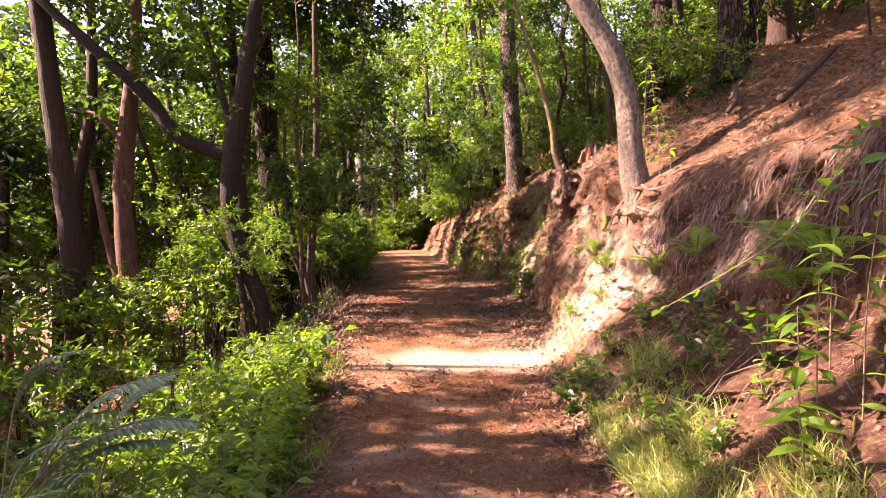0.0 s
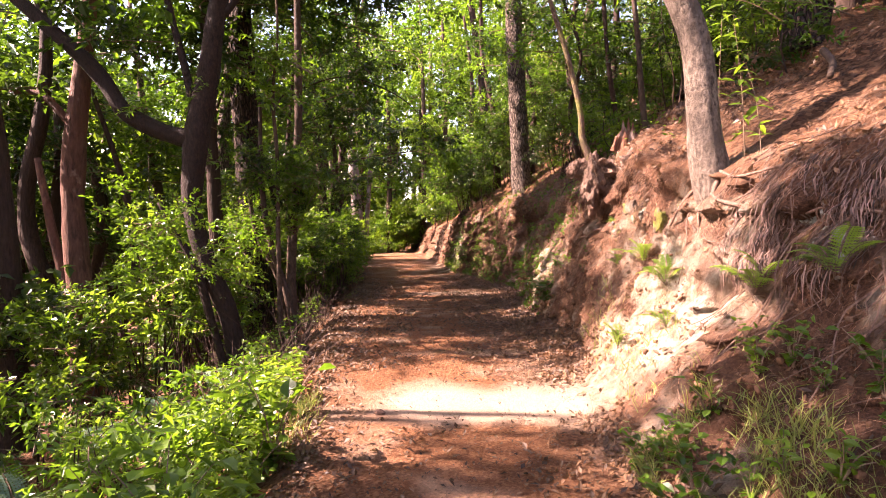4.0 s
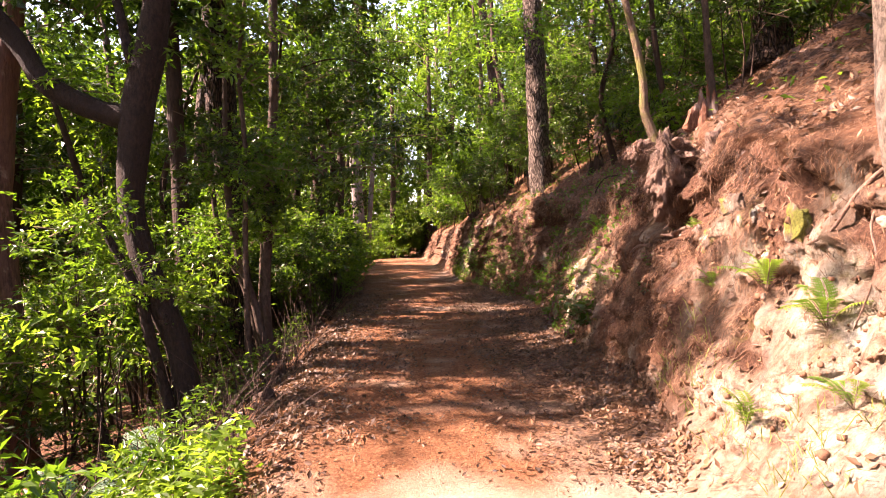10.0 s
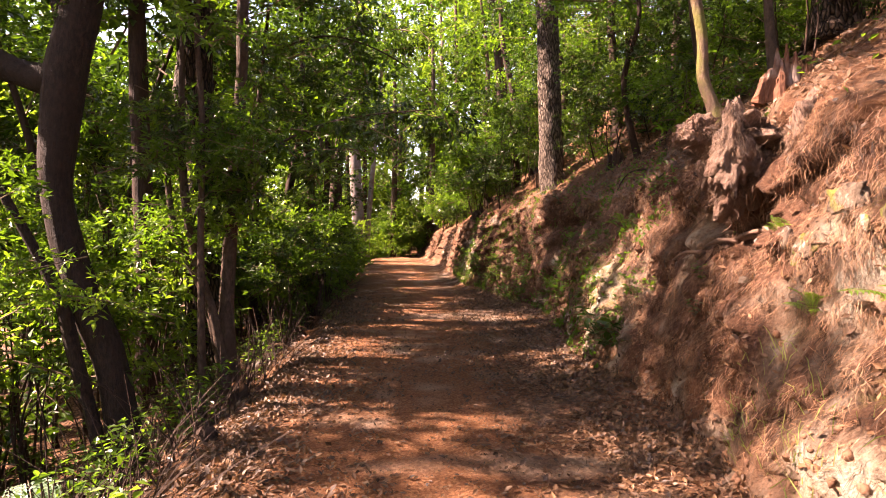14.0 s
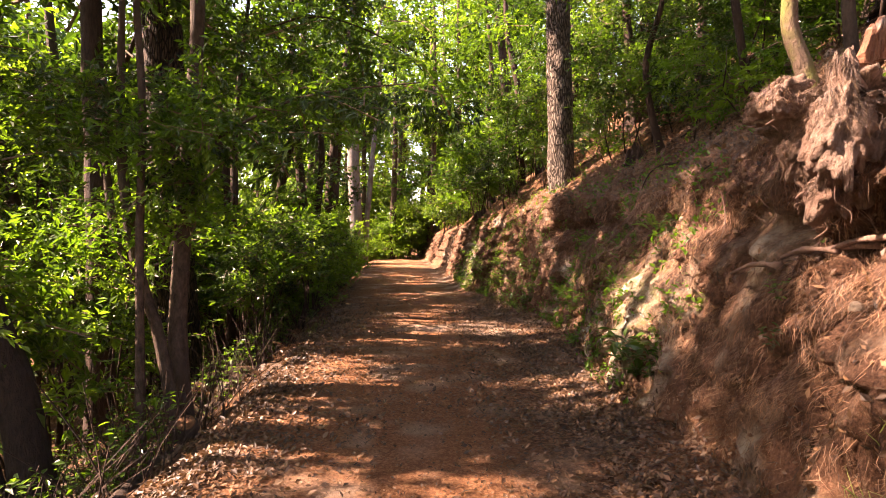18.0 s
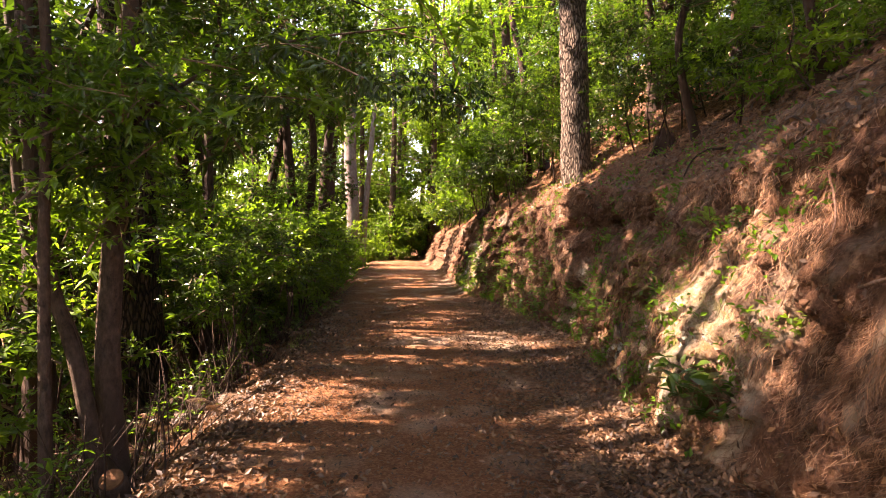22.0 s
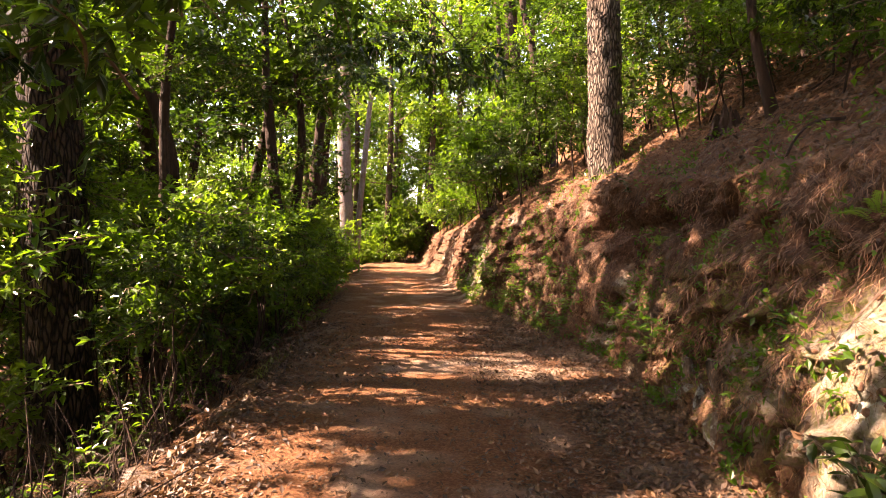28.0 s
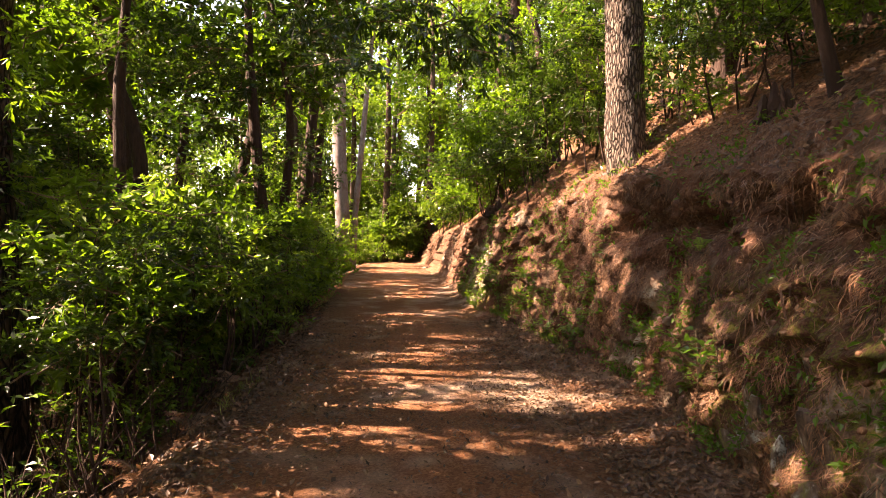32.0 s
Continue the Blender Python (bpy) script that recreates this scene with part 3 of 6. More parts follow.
# openings of the canopy, by the places that the sun reaches through them: x, y, z, radius
GAPS = ((-0.6, 6.7, 0, 0.05), (0.0, 6.6, 0, 0.1), (0.7, 6.7, 0, 0.25), (1.4, 6.7, 0.1, 0.45), (2.0, 6.6, 0.4, 0.4), (1.8, 6.2, 0.3, 0.35), (2.1, 7.2, 0.5, 0.45), (2.4, 7.5, 1.1, 0.35), (2.2, 7.0, 1.2, 0.2), (2.2, 5.7, 0.8, 0.15), (2.35, 6.0, 1.2, 0.15), (0.5, 9.2, 0, -0.3), (-0.9, 8.2, 0, -0.05), (-0.2, 8.0, 0, 0.0), (0.6, 8.3, 0, -0.05), (1.7, 8.5, 0.1, -0.1), (1.0, 11.1, 0, -0.05), (1.3, 13.0, 0, -0.2), (1.7, 13.1, 0.1, 0.1), (1.4, 12.4, 0.0, -0.1), (2.7, 11.8, 1.9, 0.1), (2.6, 12.3, 1.7, 0.25), (0.5, 4.5, 0, -0.3), (1.1, 4.3, 0, -0.3), (1.0, 3.2, 0, -0.35), (1.2, 7.6, 0, 0.2), (1.6, 8.0, 0.1, 0.2), (1.7, 11.9, 0.05, 0.0), (-4.5, 13.0, -0.6, 0.5), (-5.5, 14.5, -0.8, 0.6), (-4.0, 15.5, -0.4, 0.5), (-6.5, 17.0, -1.0, 0.6), (-5.0, 18.5, -0.5, 0.5), (-4.0, 12.0, -0.5, 0.4), (-7.0, 13.5, -1.2, 0.6), (2.6, 2.4, 0.3, 0.2), (2.2, 2.3, 0.45, 0.5),
        (-1.7, 13.5, 0, -0.28), (-2.7, 8.0, 0.5, 0.4), (-3.0, 8.6, 0.9, 0.4), (-3.6, 9.6, 1.2, 0.4), (-3.2, 10.9, 1.2, 0.3), (-4.0, 12.0, 2.0, 0.4), (-3.2, 12.4, 1.4, 0.3), (-3.5, 15.2, 2.0, -0.1), (-3.5, 17.6, 2.0, -0.05), (-3.7, 19.2, 2.2, 0.0), (-3.8, 22.0, 2.0, 0.0), (-4.0, 24.5, 2.0, 0.1), (-4.4, 28.0, 2.0, 0.3), (-2.8, 50.0, 2.0, 1.0), (4.3, 13.4, 3.6, 0.1), (4.1, 17.6, 3.5, -0.25), (4.5, 20.4, 4.0, -0.25),
        (2.42, 12.4, 1.35, 0.4), (2.6, 11.6, 1.6, 0.3), (2.8, 12.6, 1.9, 0.2), (2.3, 9.3, 2.5, 0.4), (1.1, 18.2, 0, -0.05), (1.4, 17.6, 0, 0.2), (-2.3, 14.6, -0.2, 0.15), (-2.8, 15.3, -0.3, 0.25), (-2.4, 16.2, -0.2, 0.2), (-2.6, 13.9, -0.3, 0.35), (-2.3, 17.2, -0.1, -0.25), (-1.6, 5.8, 0.4, 0.25), (-2.2, 5.0, 0.4, 0.0), (-2.9, 5.6, 0.6, 0.2), (-5.0, 9.0, 1.5, 0.5), (-6.5, 10.0, 2.0, 0.5), (-4.5, 7.2, 1.2, 0.4), (-7.5, 12.0, 2.5, 0.5), (-2.8, 16.5, 1.6, 0.25), (-3.0, 18.5, 1.8, 0.35), (-3.2, 20.5, 1.8, 0.35), (-3.4, 22.8, 2.0, 0.4), (-4.0, 16.0, 2.8, 0.3), (-4.2, 19.0, 3.2, 0.4), (-3.8, 21.5, 3.0, 0.35), (-4.4, 25.5, 2.6, 0.8), (-4.8, 30.0, 3.0, 1.0), (-3.4, 10.2, 1.2, 0.3),
        (2.0, 2.2, 0.6, 0.4), (1.9, 1.8, 0.5, 0.3), (3.0, 9.6, 2.7, 0.4), (3.6, 8.0, 3.2, -0.1), (1.3, 26, 1.0, 0.5), (2.9, 20.3, 3.4, 0.75), (2.9, 20.3, 4.2, 0.5), (2.6, 6.6, 3.6, -0.15), (-2.5, 46, 0.3, 1.0), (-3.2, 16.5, 2.8, 0.3), (-3.6, 20.5, 3.0, 0.3), (-3.4, 13.6, 2.2, 0.2), (-5.0, 20.0, 4.8, 0.0), (-4.5, 22.5, 5.0, 0.1))
GAP_P = np.array([g[:3] for g in GAPS])
GAP_R = np.array([g[3] for g in GAPS])
SUN_V = np.array(SUN)


def shades_gap(c, reach):
    d = np.asarray(c) - GAP_P
    s = d @ SUN_V
    off = np.linalg.norm(d - s[:, None] * SUN_V, axis=1)
    return bool(np.any((s > 1.0) & (off < GAP_R + reach * 0.5)))


def in_lane(c, reach):
    """Whether a bough would hang into the way along which one walks."""
    x, y, z = c
    return y < 24 and path_left(y) - 0.1 - 0.35 * reach < x < toe_x(y) + 0.1 and z < 3.1


TRIS = {}
COVER = []


def in_view_space(c):
    """The open air in front of the forked tree, between its limb and the path."""
    x, y, z = c
    return 2.5 < y < 11.0 and -7.0 < x < -0.5 and 2.3 < z < 8.0


def in_vista(c, reach):
    """The open strip of air over the path, through which the grey trunk at its far end shows."""
    x, y, z = c
    return 19 < y < 43.3 and abs(x - 0.12 + 0.147 * (y - 10.8)) < 0.3 + 0.45 * reach and 1.5 < z < 1.8 + 0.26 * (y - 10.8)


def mesh_arrays(me):
    if me.name not in TRIS:
        v, f, k = np.empty(len(me.vertices) * 3, np.float32), np.empty(len(me.loops), np.int32), np.empty(len(me.polygons), np.int32)
        me.vertices.foreach_get("co", v)
        me.loops.foreach_get("vertex_index", f)
        me.polygons.foreach_get("material_index", k)
        TRIS[me.name] = v.reshape(-1, 3), f.reshape(-1, 3), k
    return TRIS[me.name]


def crown_part(owner, boughs):
    """Joins some far boughs into one leafy part of a crown."""
    mats, pieces, slots = [TWIG], [], []
    for me, m in boughs:
        v, f, k = mesh_arrays(me)
        if me.materials[0] not in mats:
            mats.append(me.materials[0])
        t = np.array(m)
        pieces.append((v @ t[:3, :3].T + t[:3, 3], f))
        slots.append(np.where(k == 0, mats.index(me.materials[0]), 0))
    part("crown", npmesh("crown", *merge(pieces), mats, np.concatenate(slots)), owner)["kind"] = "stuff"


def add_boughs(owner, centres, kinds, scale=(0.75, 1.25), lane=True, any_light=False):
    at = np.array(owner.location)
    far = []
    for c in centres:
        kind = rnd.choice(kinds)
        s = rnd.uniform(*scale)
        if (not any_light and shades_gap(c, REACH[kind] * s)) or (lane and (in_lane(c, REACH[kind] * s) or in_view_space(c) or in_vista(c, REACH[kind] * s))):
            continue
        COVER.append((*c, REACH[kind] * s))
        m = Matrix.LocRotScale(Vector(c - at), Euler((rnd.uniform(-0.5, 0.5), rnd.uniform(-0.5, 0.5), rnd.uniform(0, 6.283))), Vector((s, s, s * rnd.uniform(0.8, 1.1))))
        me = rnd.choice(BOUGHS[kind])
        if kind[:3] == "far":
            far.append((me, m))
        else:
            part("bough", me, owner, "", m)["kind"] = "stuff"
    for i in range(0, len(far), 5):
        crown_part(owner, far[i:i + 5])


def ball(n, centre, radii):
    v = unit(rng.normal(size=(n, 3))) * (rng.uniform(0.15, 1, n) ** 0.45)[:, None]
    return np.array(centre) + v * np.array(radii)


def tree(name, label, base, stems, bark, crown=(), limbs=(), sides=12, rough=0.12, group="", grain=0.25, rings=6):
    """stems, limbs: lists of (points from the base, radii from foot to top); crown: (count, centre, radii, kinds, scale)."""
    base = np.array(base, float)
    ob = thing(name, base, label, "tree", group)
    for what, rows in (("trunk", stems), ("limb", limbs)):
        for pts, radii in rows:
            n = max(8, int(len(pts) * (rings if what == "trunk" else 6)))
            line = bend(pts, n)
            r = np.interp(np.linspace(0, 1, n), np.linspace(0, 1, len(radii)), radii)
            if what == "trunk":
                r = r * (1 + 0.55 * np.exp(-np.linspace(0, 1, n) * n * 0.5))
            v, f = tube(line, r, sides if what == "trunk" else 8, rough, grain, seed=base[0] * 3 + base[1])
            part(what, npmesh(what, v, f, [bark], smooth=True), ob)
    for n, centre, radii, kinds, scale in crown:
        add_boughs(ob, ball(n, np.array(centre), radii), kinds, scale)
    return ob


def shrub(x, y, h, w, n, kinds, scale=(0.6, 1.0), label="leafy evergreen shrub on the slope beside the path", name="shrub", low=0.0, sunlit=False):
    z = floor_z(x, y)
    ob = thing(name, (x, y, z), label, "shrub", "undergrowth")
    pieces = []
    for _ in range((rnd.randint(2, 4) if x < 0 else rnd.randint(1, 2)) if y < 27 else 1):
        top = (rnd.uniform(-0.4, 0.4) * w, rnd.uniform(-0.4, 0.4) * w, h * rnd.uniform(0.75, 1.0))
        foot = (rnd.uniform(-0.12, 0.12), rnd.uniform(-0.12, 0.12), -0.12)
        line = bend([foot, (top[0] * 0.2 + rnd.uniform(-0.25, 0.25), top[1] * 0.2 + rnd.uniform(-0.25, 0.25), h * 0.3), (top[0] * 0.7 + rnd.uniform(-0.2, 0.2), top[1] * 0.7 + rnd.uniform(-0.2, 0.2), h * 0.62), top], 8)
        pieces.append(tube(line, np.linspace(0.008 + 0.004 * h, 0.004, 8), 5, 0.1, 0.1))
    for v, f in pieces:
        part("stem", npmesh("stem", v, f, [BARK_BROWN], smooth=True), ob)
    c = ball(n, (x, y, z + h * (0.58 + low * 0.5)), (w, w, h * (0.5 - low * 0.4)))
    c[:, 2] = np.maximum(c[:, 2], z + 0.18)
    add_boughs(ob, c, kinds, scale, True, sunlit)
    return ob


# ---- the trees that stand nearest to the path ----
def fz(x, y, sink=0.15):
    return floor_z(x, y) - sink


# forked tree below the path, with one limb reaching out level to the left
b = (-3.11, 11.3, fz(-3.11, 11.3))
g = -b[2]
tree("forked_tree", "dark forked tree with a long bent limb below the path", b,
     [([(0, 0, 0), (-0.22, 0.00, g + 0.26), (-0.50, 0.00, g + 1.04), (-0.80, 0.00, g + 2.15), (-0.69, 0.00, g + 3.37), (-0.47, 0.00, g + 4.48), (-0.31, 0.00, g + 5.48), (-0.06, 0.11, g + 6.92), (0.33, 0.33, g + 9.26)], (0.184, 0.162, 0.162, 0.167, 0.216, 0.184, 0.151, 0.119, 0.054))],
     BARK_MOSS,
     [(26, (-2.6, 10.9, 8.6), (2.2, 2.6, 1.9), ("dark", "mid"), (0.9, 1.4)), (10, (-6.8, 12.2, 7.4), (1.4, 1.2, 1.0), ("mid", "dark"), (0.8, 1.2)), (8, (-3.5, 9.6, 1.6), (0.9, 0.5, 0.9), ("mid", "light"), (0.486, 0.756))],
     [([(-0.69, 0.00, g + 3.32), (-1.22, 0.00, g + 3.46), (-1.89, 0.00, g + 3.82), (-2.33, 0.00, g + 4.48), (-3.33, -0.11, g + 5.48), (-4.38, -0.11, g + 6.48), (-5.44, -0.11, g + 7.81)], (0.173, 0.151, 0.146, 0.135, 0.119, 0.097, 0.054)),
      ([(-0.33, 0.00, g + 5.31), (-0.06, 0.00, g + 5.59), (0.17, 0.06, g + 5.93)], (0.076, 0.054, 0.032)),
      ([(-0.72, 0.02, g + 3.82), (-0.94, 0.11, g + 4.70), (-1.28, 0.22, g + 6.04), (-1.44, 0.33, g + 7.15)], (0.076, 0.065, 0.054, 0.032)),
      ([(-0.15, -0.1, 0.0), (-0.50, -0.17, g + 0.38), (-0.69, -0.22, g + 1.15), (-1.22, -0.33, g + 2.26)], (0.086, 0.076, 0.065, 0.043))])

# pale-barked tree with a cut stub and leaning side stems
b = (-2.52, 12.8, fz(-2.52, 12.8))
g = -b[2]
tree("pale_trunk_tree", "slender pale-barked tree with leaning side stems", b,
     [([(0, 0, 0), (-0.08, 0, g + 0.5), (-0.06, 0, g + 1.3), (0.05, -0.05, g + 2.7), (0.16, -0.1, g + 4.2), (0.2, -0.1, g + 7.0), (0.5, 0, g + 9.5)], (0.13, 0.1, 0.092, 0.085, 0.078, 0.06, 0.035))],
     BARK_PALE,
     [(16, (-2.2, 13.0, 8.4), (2.0, 2.4, 1.6), ("far_dark", "far"), (0.55, 0.8)), (9, (-3.1, 12.4, 2.6), (0.9, 0.7, 1.0), ("dark", "mid"), (0.5, 0.8))],
     [([(0.1, -0.35, 0.1), (-0.1, -0.4, g + 0.65), (-0.35, -0.4, g + 1.5), (-0.5, -0.4, g + 2.6), (-0.5, -0.4, g + 4.2)], (0.07, 0.065, 0.06, 0.05, 0.03)),
      ([(-0.05, -0.1, 0.1), (-0.3, -0.1, g + 0.8), (-0.75, -0.1, g + 1.9), (-0.9, 0, g + 3.5)], (0.06, 0.055, 0.045, 0.03)),
      ([(0.05, -0.05, g + 2.5), (0.6, -0.6, g + 2.75), (1.5, -1.0, g + 3.05), (2.6, -1.2, g + 3.15)], (0.024, 0.018, 0.012, 0.005))])

pale = bpy.data.objects["pale_trunk_tree"]
v, f = tube(bend([(0.2, -0.3, 0.0), (0.22, -0.42, 0.35), (0.22, -0.5, 0.5)], 8), np.linspace(0.13, 0.1, 8), 14, 0.12, 0.1)
stub = part("cut_stub", npmesh("cut_stub", v, f, [BARK_PALE], smooth=True), pale, "sawn-off side stem")
v, f = tube([(0.22, -0.505, 0.502), (0.22, -0.518, 0.518)], (0.092, 0.09), 18)
part("cut_face", npmesh("cut_face", v, f, [CUT_WOOD]), stub, "orange-brown sawn wood")
for i in range(34):
    u = rnd.random() ** 1.9
    c = np.array([-2.4 + 2.7 * u, 12.1 - 0.5 * u + rnd.gauss(0, 0.25), 2.62 + 0.5 * u + rnd.gauss(0, 0.2)])
    add_boughs(pale, [c], ("spray", "spray", "hanging"), (0.55, 0.85), False, True)

# slender white stem
b = (-2.62, 12.0, fz(-2.62, 12.0))
g = -b[2]
tree("slender_tree", "thin whitish sapling with a crooked side twig", b,
     [([(0, 0, 0), (-0.02, 0, g + 1.5), (0, 0, g + 3.0), (-0.06, 0, g + 4.2), (0.05, 0, g + 5.4), (0.0, 0, g + 7)], (0.045, 0.04, 0.036, 0.03, 0.025, 0.012))],
     BARK_PALE, [(8, (-2.3, 12.2, 6.4), (1.2, 1.2, 1.0), ("mid", "dark"), (0.6, 1.0))],
     [([(-0.02, 0, g + 4.0), (0.15, 0, g + 4.25), (0.45, -0.1, g + 4.2)], (0.014, 0.012, 0.006))], sides=7)

# big furrowed trunk
b = (-4.45, 17.0, fz(-4.45, 17.0))
tree("large_pine", "large dark pine trunk with furrowed bark below the path", b,
     [([(0.15, 0, 0), (0.05, 0, 2.0), (-0.1, 0, 4.5), (-0.25, 0, 8), (-0.3, 0, 14)], (0.40, 0.36, 0.34, 0.31, 0.2))],
     BARK_DARK, [(26, (-4.6, 17.2, 11.6), (2.8, 4.2, 2.2), ("far_dark",), (0.7, 1.1)), (6, (-2.9, 16.4, 5.4), (1.2, 1.5, 1.2), ("dark",), (0.7, 1.1))], sides=32, rough=0.08, grain=0.16, rings=26)

b = (-5.0, 15.4, fz(-5.0, 15.4))
tree("understory_tree", "dark straight trunk among the undergrowth below the path", b,
     [([(0.15, 0, 0), (0.1, 0, 3.0), (0.0, 0, 6), (-0.1, 0, 10)], (0.2, 0.17, 0.15, 0.1))],
     BARK_BROWN, [(20, (-5, 15.2, 9.3), (2.4, 2.8, 2.0), ("far_dark", "far"), (0.6, 0.9)), (8, (-3.6, 14.6, 7.4), (1.4, 2.0, 1.0), ("far_dark",), (0.55, 0.8))], sides=14)

b = (-7.35, 11.7, fz(-7.35, 11.7))
tree("straight_tree", "straight dark-barked trunk rising out of the ferns", b,
     [([(0.1, 0, 0), (0.05, 0, 3.0), (-0.15, 0, 5.5), (-0.45, 0, 8.5), (-0.7, 0, 12)], (0.27, 0.23, 0.21, 0.19, 0.13))],
     BARK_BROWN, [(22, (-7.6, 11.7, 10.5), (2.4, 2.4, 2.2), ("far", "far_dark"), (0.55, 0.9))], sides=14)

b = (-6.9, 13.2, fz(-6.9, 13.2))
tree("reddish_tree", "leaning trunk with peeling reddish bark lit by the sun", b,
     [([(0.1, 0, 0), (0.02, 0, 2.5), (-0.1, 0, 4.5), (0.05, 0, 6.4), (0.3, 0.1, 8.6), (0.2, 0.2, 11)], (0.28, 0.24, 0.22, 0.19, 0.14, 0.07)), ([(-0.1, 0, 2.4), (-0.5, 0.1, 3.6), (-0.9, 0.2, 5.5)], (0.12, 0.09, 0.06))],
     BARK_RED, [(18, (-7, 13.2, 8.4), (2.3, 2.3, 1.7), ("dark", "dark", "mid"), (0.9, 1.3))], [([(0.0, 0, 6.0), (-0.6, 0, 6.7), (-1.3, 0, 6.8)], (0.09, 0.07, 0.03))], sides=14)

# leaning tree on the rim of the bank
b = (2.76, 6.5, fz(2.76, 6.5, 0.1))
g = -b[2]
tree("leaning_tree", "smooth grey tree with bare roots leaning off the bank", b,
     [([(0.35, 0, -0.7), (0.1, 0, -0.1), (-0.02, 0, g + 2.4), (-0.05, 0, g + 2.7), (-0.12, 0, g + 3.4), (-0.35, 0, g + 4.0), (-0.72, 0, g + 4.6), (-1.3, 0.1, g + 5.6), (-1.8, 0.2, g + 7.0), (-2.0, 0.3, g + 8.6)], (0.16, 0.19, 0.165, 0.15, 0.14, 0.135, 0.13, 0.11, 0.08, 0.05))],
     BARK_GREY, [(24, (0.6, 6.9, 9.2), (2.3, 2.6, 1.5), ("dark", "mid"), (0.9, 1.3)), (8, (2.6, 6.6, 6.0), (1.2, 1.0, 0.8), ("light", "mid"), (0.5, 0.8))],
     [], sides=16, rough=0.06)

leaning = bpy.data.objects["leaning_tree"]
for stops, r in ((((6.45, 2.3), (6.2, 1.95), (5.8, 1.85), (5.3, 1.75), (4.8, 1.8), (4.3, 1.65)), 0.045), (((6.5, 2.3), (6.45, 1.9), (6.3, 1.6), (6.35, 1.3)), 0.035), (((6.6, 2.3), (6.75, 1.95), (6.9, 1.7), (7.3, 1.6)), 0.034),
                 (((6.55, 2.2), (6.6, 1.8), (6.55, 1.5), (6.65, 1.1)), 0.022), (((6.3, 2.2), (6.0, 2.1), (5.5, 2.15), (4.9, 2.1)), 0.032), (((6.5, 2.0), (6.2, 1.6), (5.9, 1.5), (5.7, 1.2)), 0.02)):
    r *= 0.5
    pts = [bank_point(y, z)[0] + bank_point(y, z)[1] * r * rnd.uniform(-0.7, 0.6) - b for y, z in stops]
    v, f = tube(bend(pts, 16), np.linspace(r, r * 0.35, 16), 8, 0.15, 0.1)
    part("root", npmesh("root", v, f, [ROOT], smooth=True), leaning)

# slender mossy tree above the torn-out roots
b = (2.46, 9.8, 2.76)
tree("mossy_tree", "slender mossy tree standing on an undercut root mass", b,
     [([(0.1, 0, -0.2), (0.03, 0, 0.05), (-0.05, 0.02, 0.3), (-0.08, 0, 0.7), (-0.26, 0, 1.5), (-0.53, 0, 2.4), (-0.78, 0, 3.4), (-0.88, 0, 5.5)], (0.07, 0.058, 0.048, 0.043, 0.039, 0.035, 0.03, 0.018))],
     BARK_YELLOW, [(16, (1.6, 9.8, 7.6), (1.8, 2.0, 1.4), ("mid", "dark"), (0.8, 1.2))], sides=10)

# the tall pine on the rim further on
b = (3.16, 20.4, fz(3.16, 20.4, 0.2))
tree("tall_pine", "tall pine with thick furrowed bark on the bank", b,
     [([(0.5, 0, -0.9), (0.12, 0, -0.1), (0, 0, 0.5), (-0.03, 0, 1.5), (-0.1, 0, 3.5), (-0.2, 0, 6.5), (-0.25, 0, 13)], (0.3, 0.37, 0.31, 0.295, 0.28, 0.26, 0.16))],
     BARK_PINE, [(18, (3.0, 20.4, 13.5), (2.6, 2.6, 2.2), ("far_dark",), (0.7, 1.1))], sides=32, rough=0.07, grain=0.16, rings=26)

b = (5.5, 12.8, fz(5.5, 12.8))
tree("dark_slope_tree", "thick dark trunk in the shade on the hillside", b,
     [([(0, 0, 0), (0.02, 0, 2), (0.05, 0, 6), (0.1, 0, 11)], (0.28, 0.24, 0.22, 0.14))], BARK_DARK,
     [(18, (5.2, 12.5, 11), (2.3, 2.4, 1.6), ("dark",), (0.9, 1.4))], sides=18)
b = (5.15, 8.8, fz(5.15, 8.8))
tree("hillside_tree", "dark flaking trunk with side shoots on the hillside", b,
     [([(0, 0, 0), (-0.03, 0, 1.5), (-0.1, 0, 4), (0.0, 0, 9)], (0.24, 0.18, 0.16, 0.1)), ([(0.2, 0, 0.1), (0.35, 0, 1.0), (0.3, 0, 2.6)], (0.07, 0.06, 0.04)), ([(-0.15, 0, 0.2), (0.3, -0.1, 1.0), (0.8, -0.2, 2.2)], (0.05, 0.045, 0.03))], BARK_DARK,
     [(18, (5.2, 8.6, 9.0), (2.4, 2.4, 1.6), ("dark", "mid"), (0.9, 1.4))], sides=16)
b = (4.05, 11.6, fz(4.05, 11.6))
tree("thin_hillside_tree", "thin pale stem on the hillside", b, [([(0, 0, 0), (-0.1, 0, 1), (-0.2, 0, 2.4), (-0.5, 0, 5)], (0.06, 0.05, 0.045, 0.03))], BARK_PALE, sides=8)

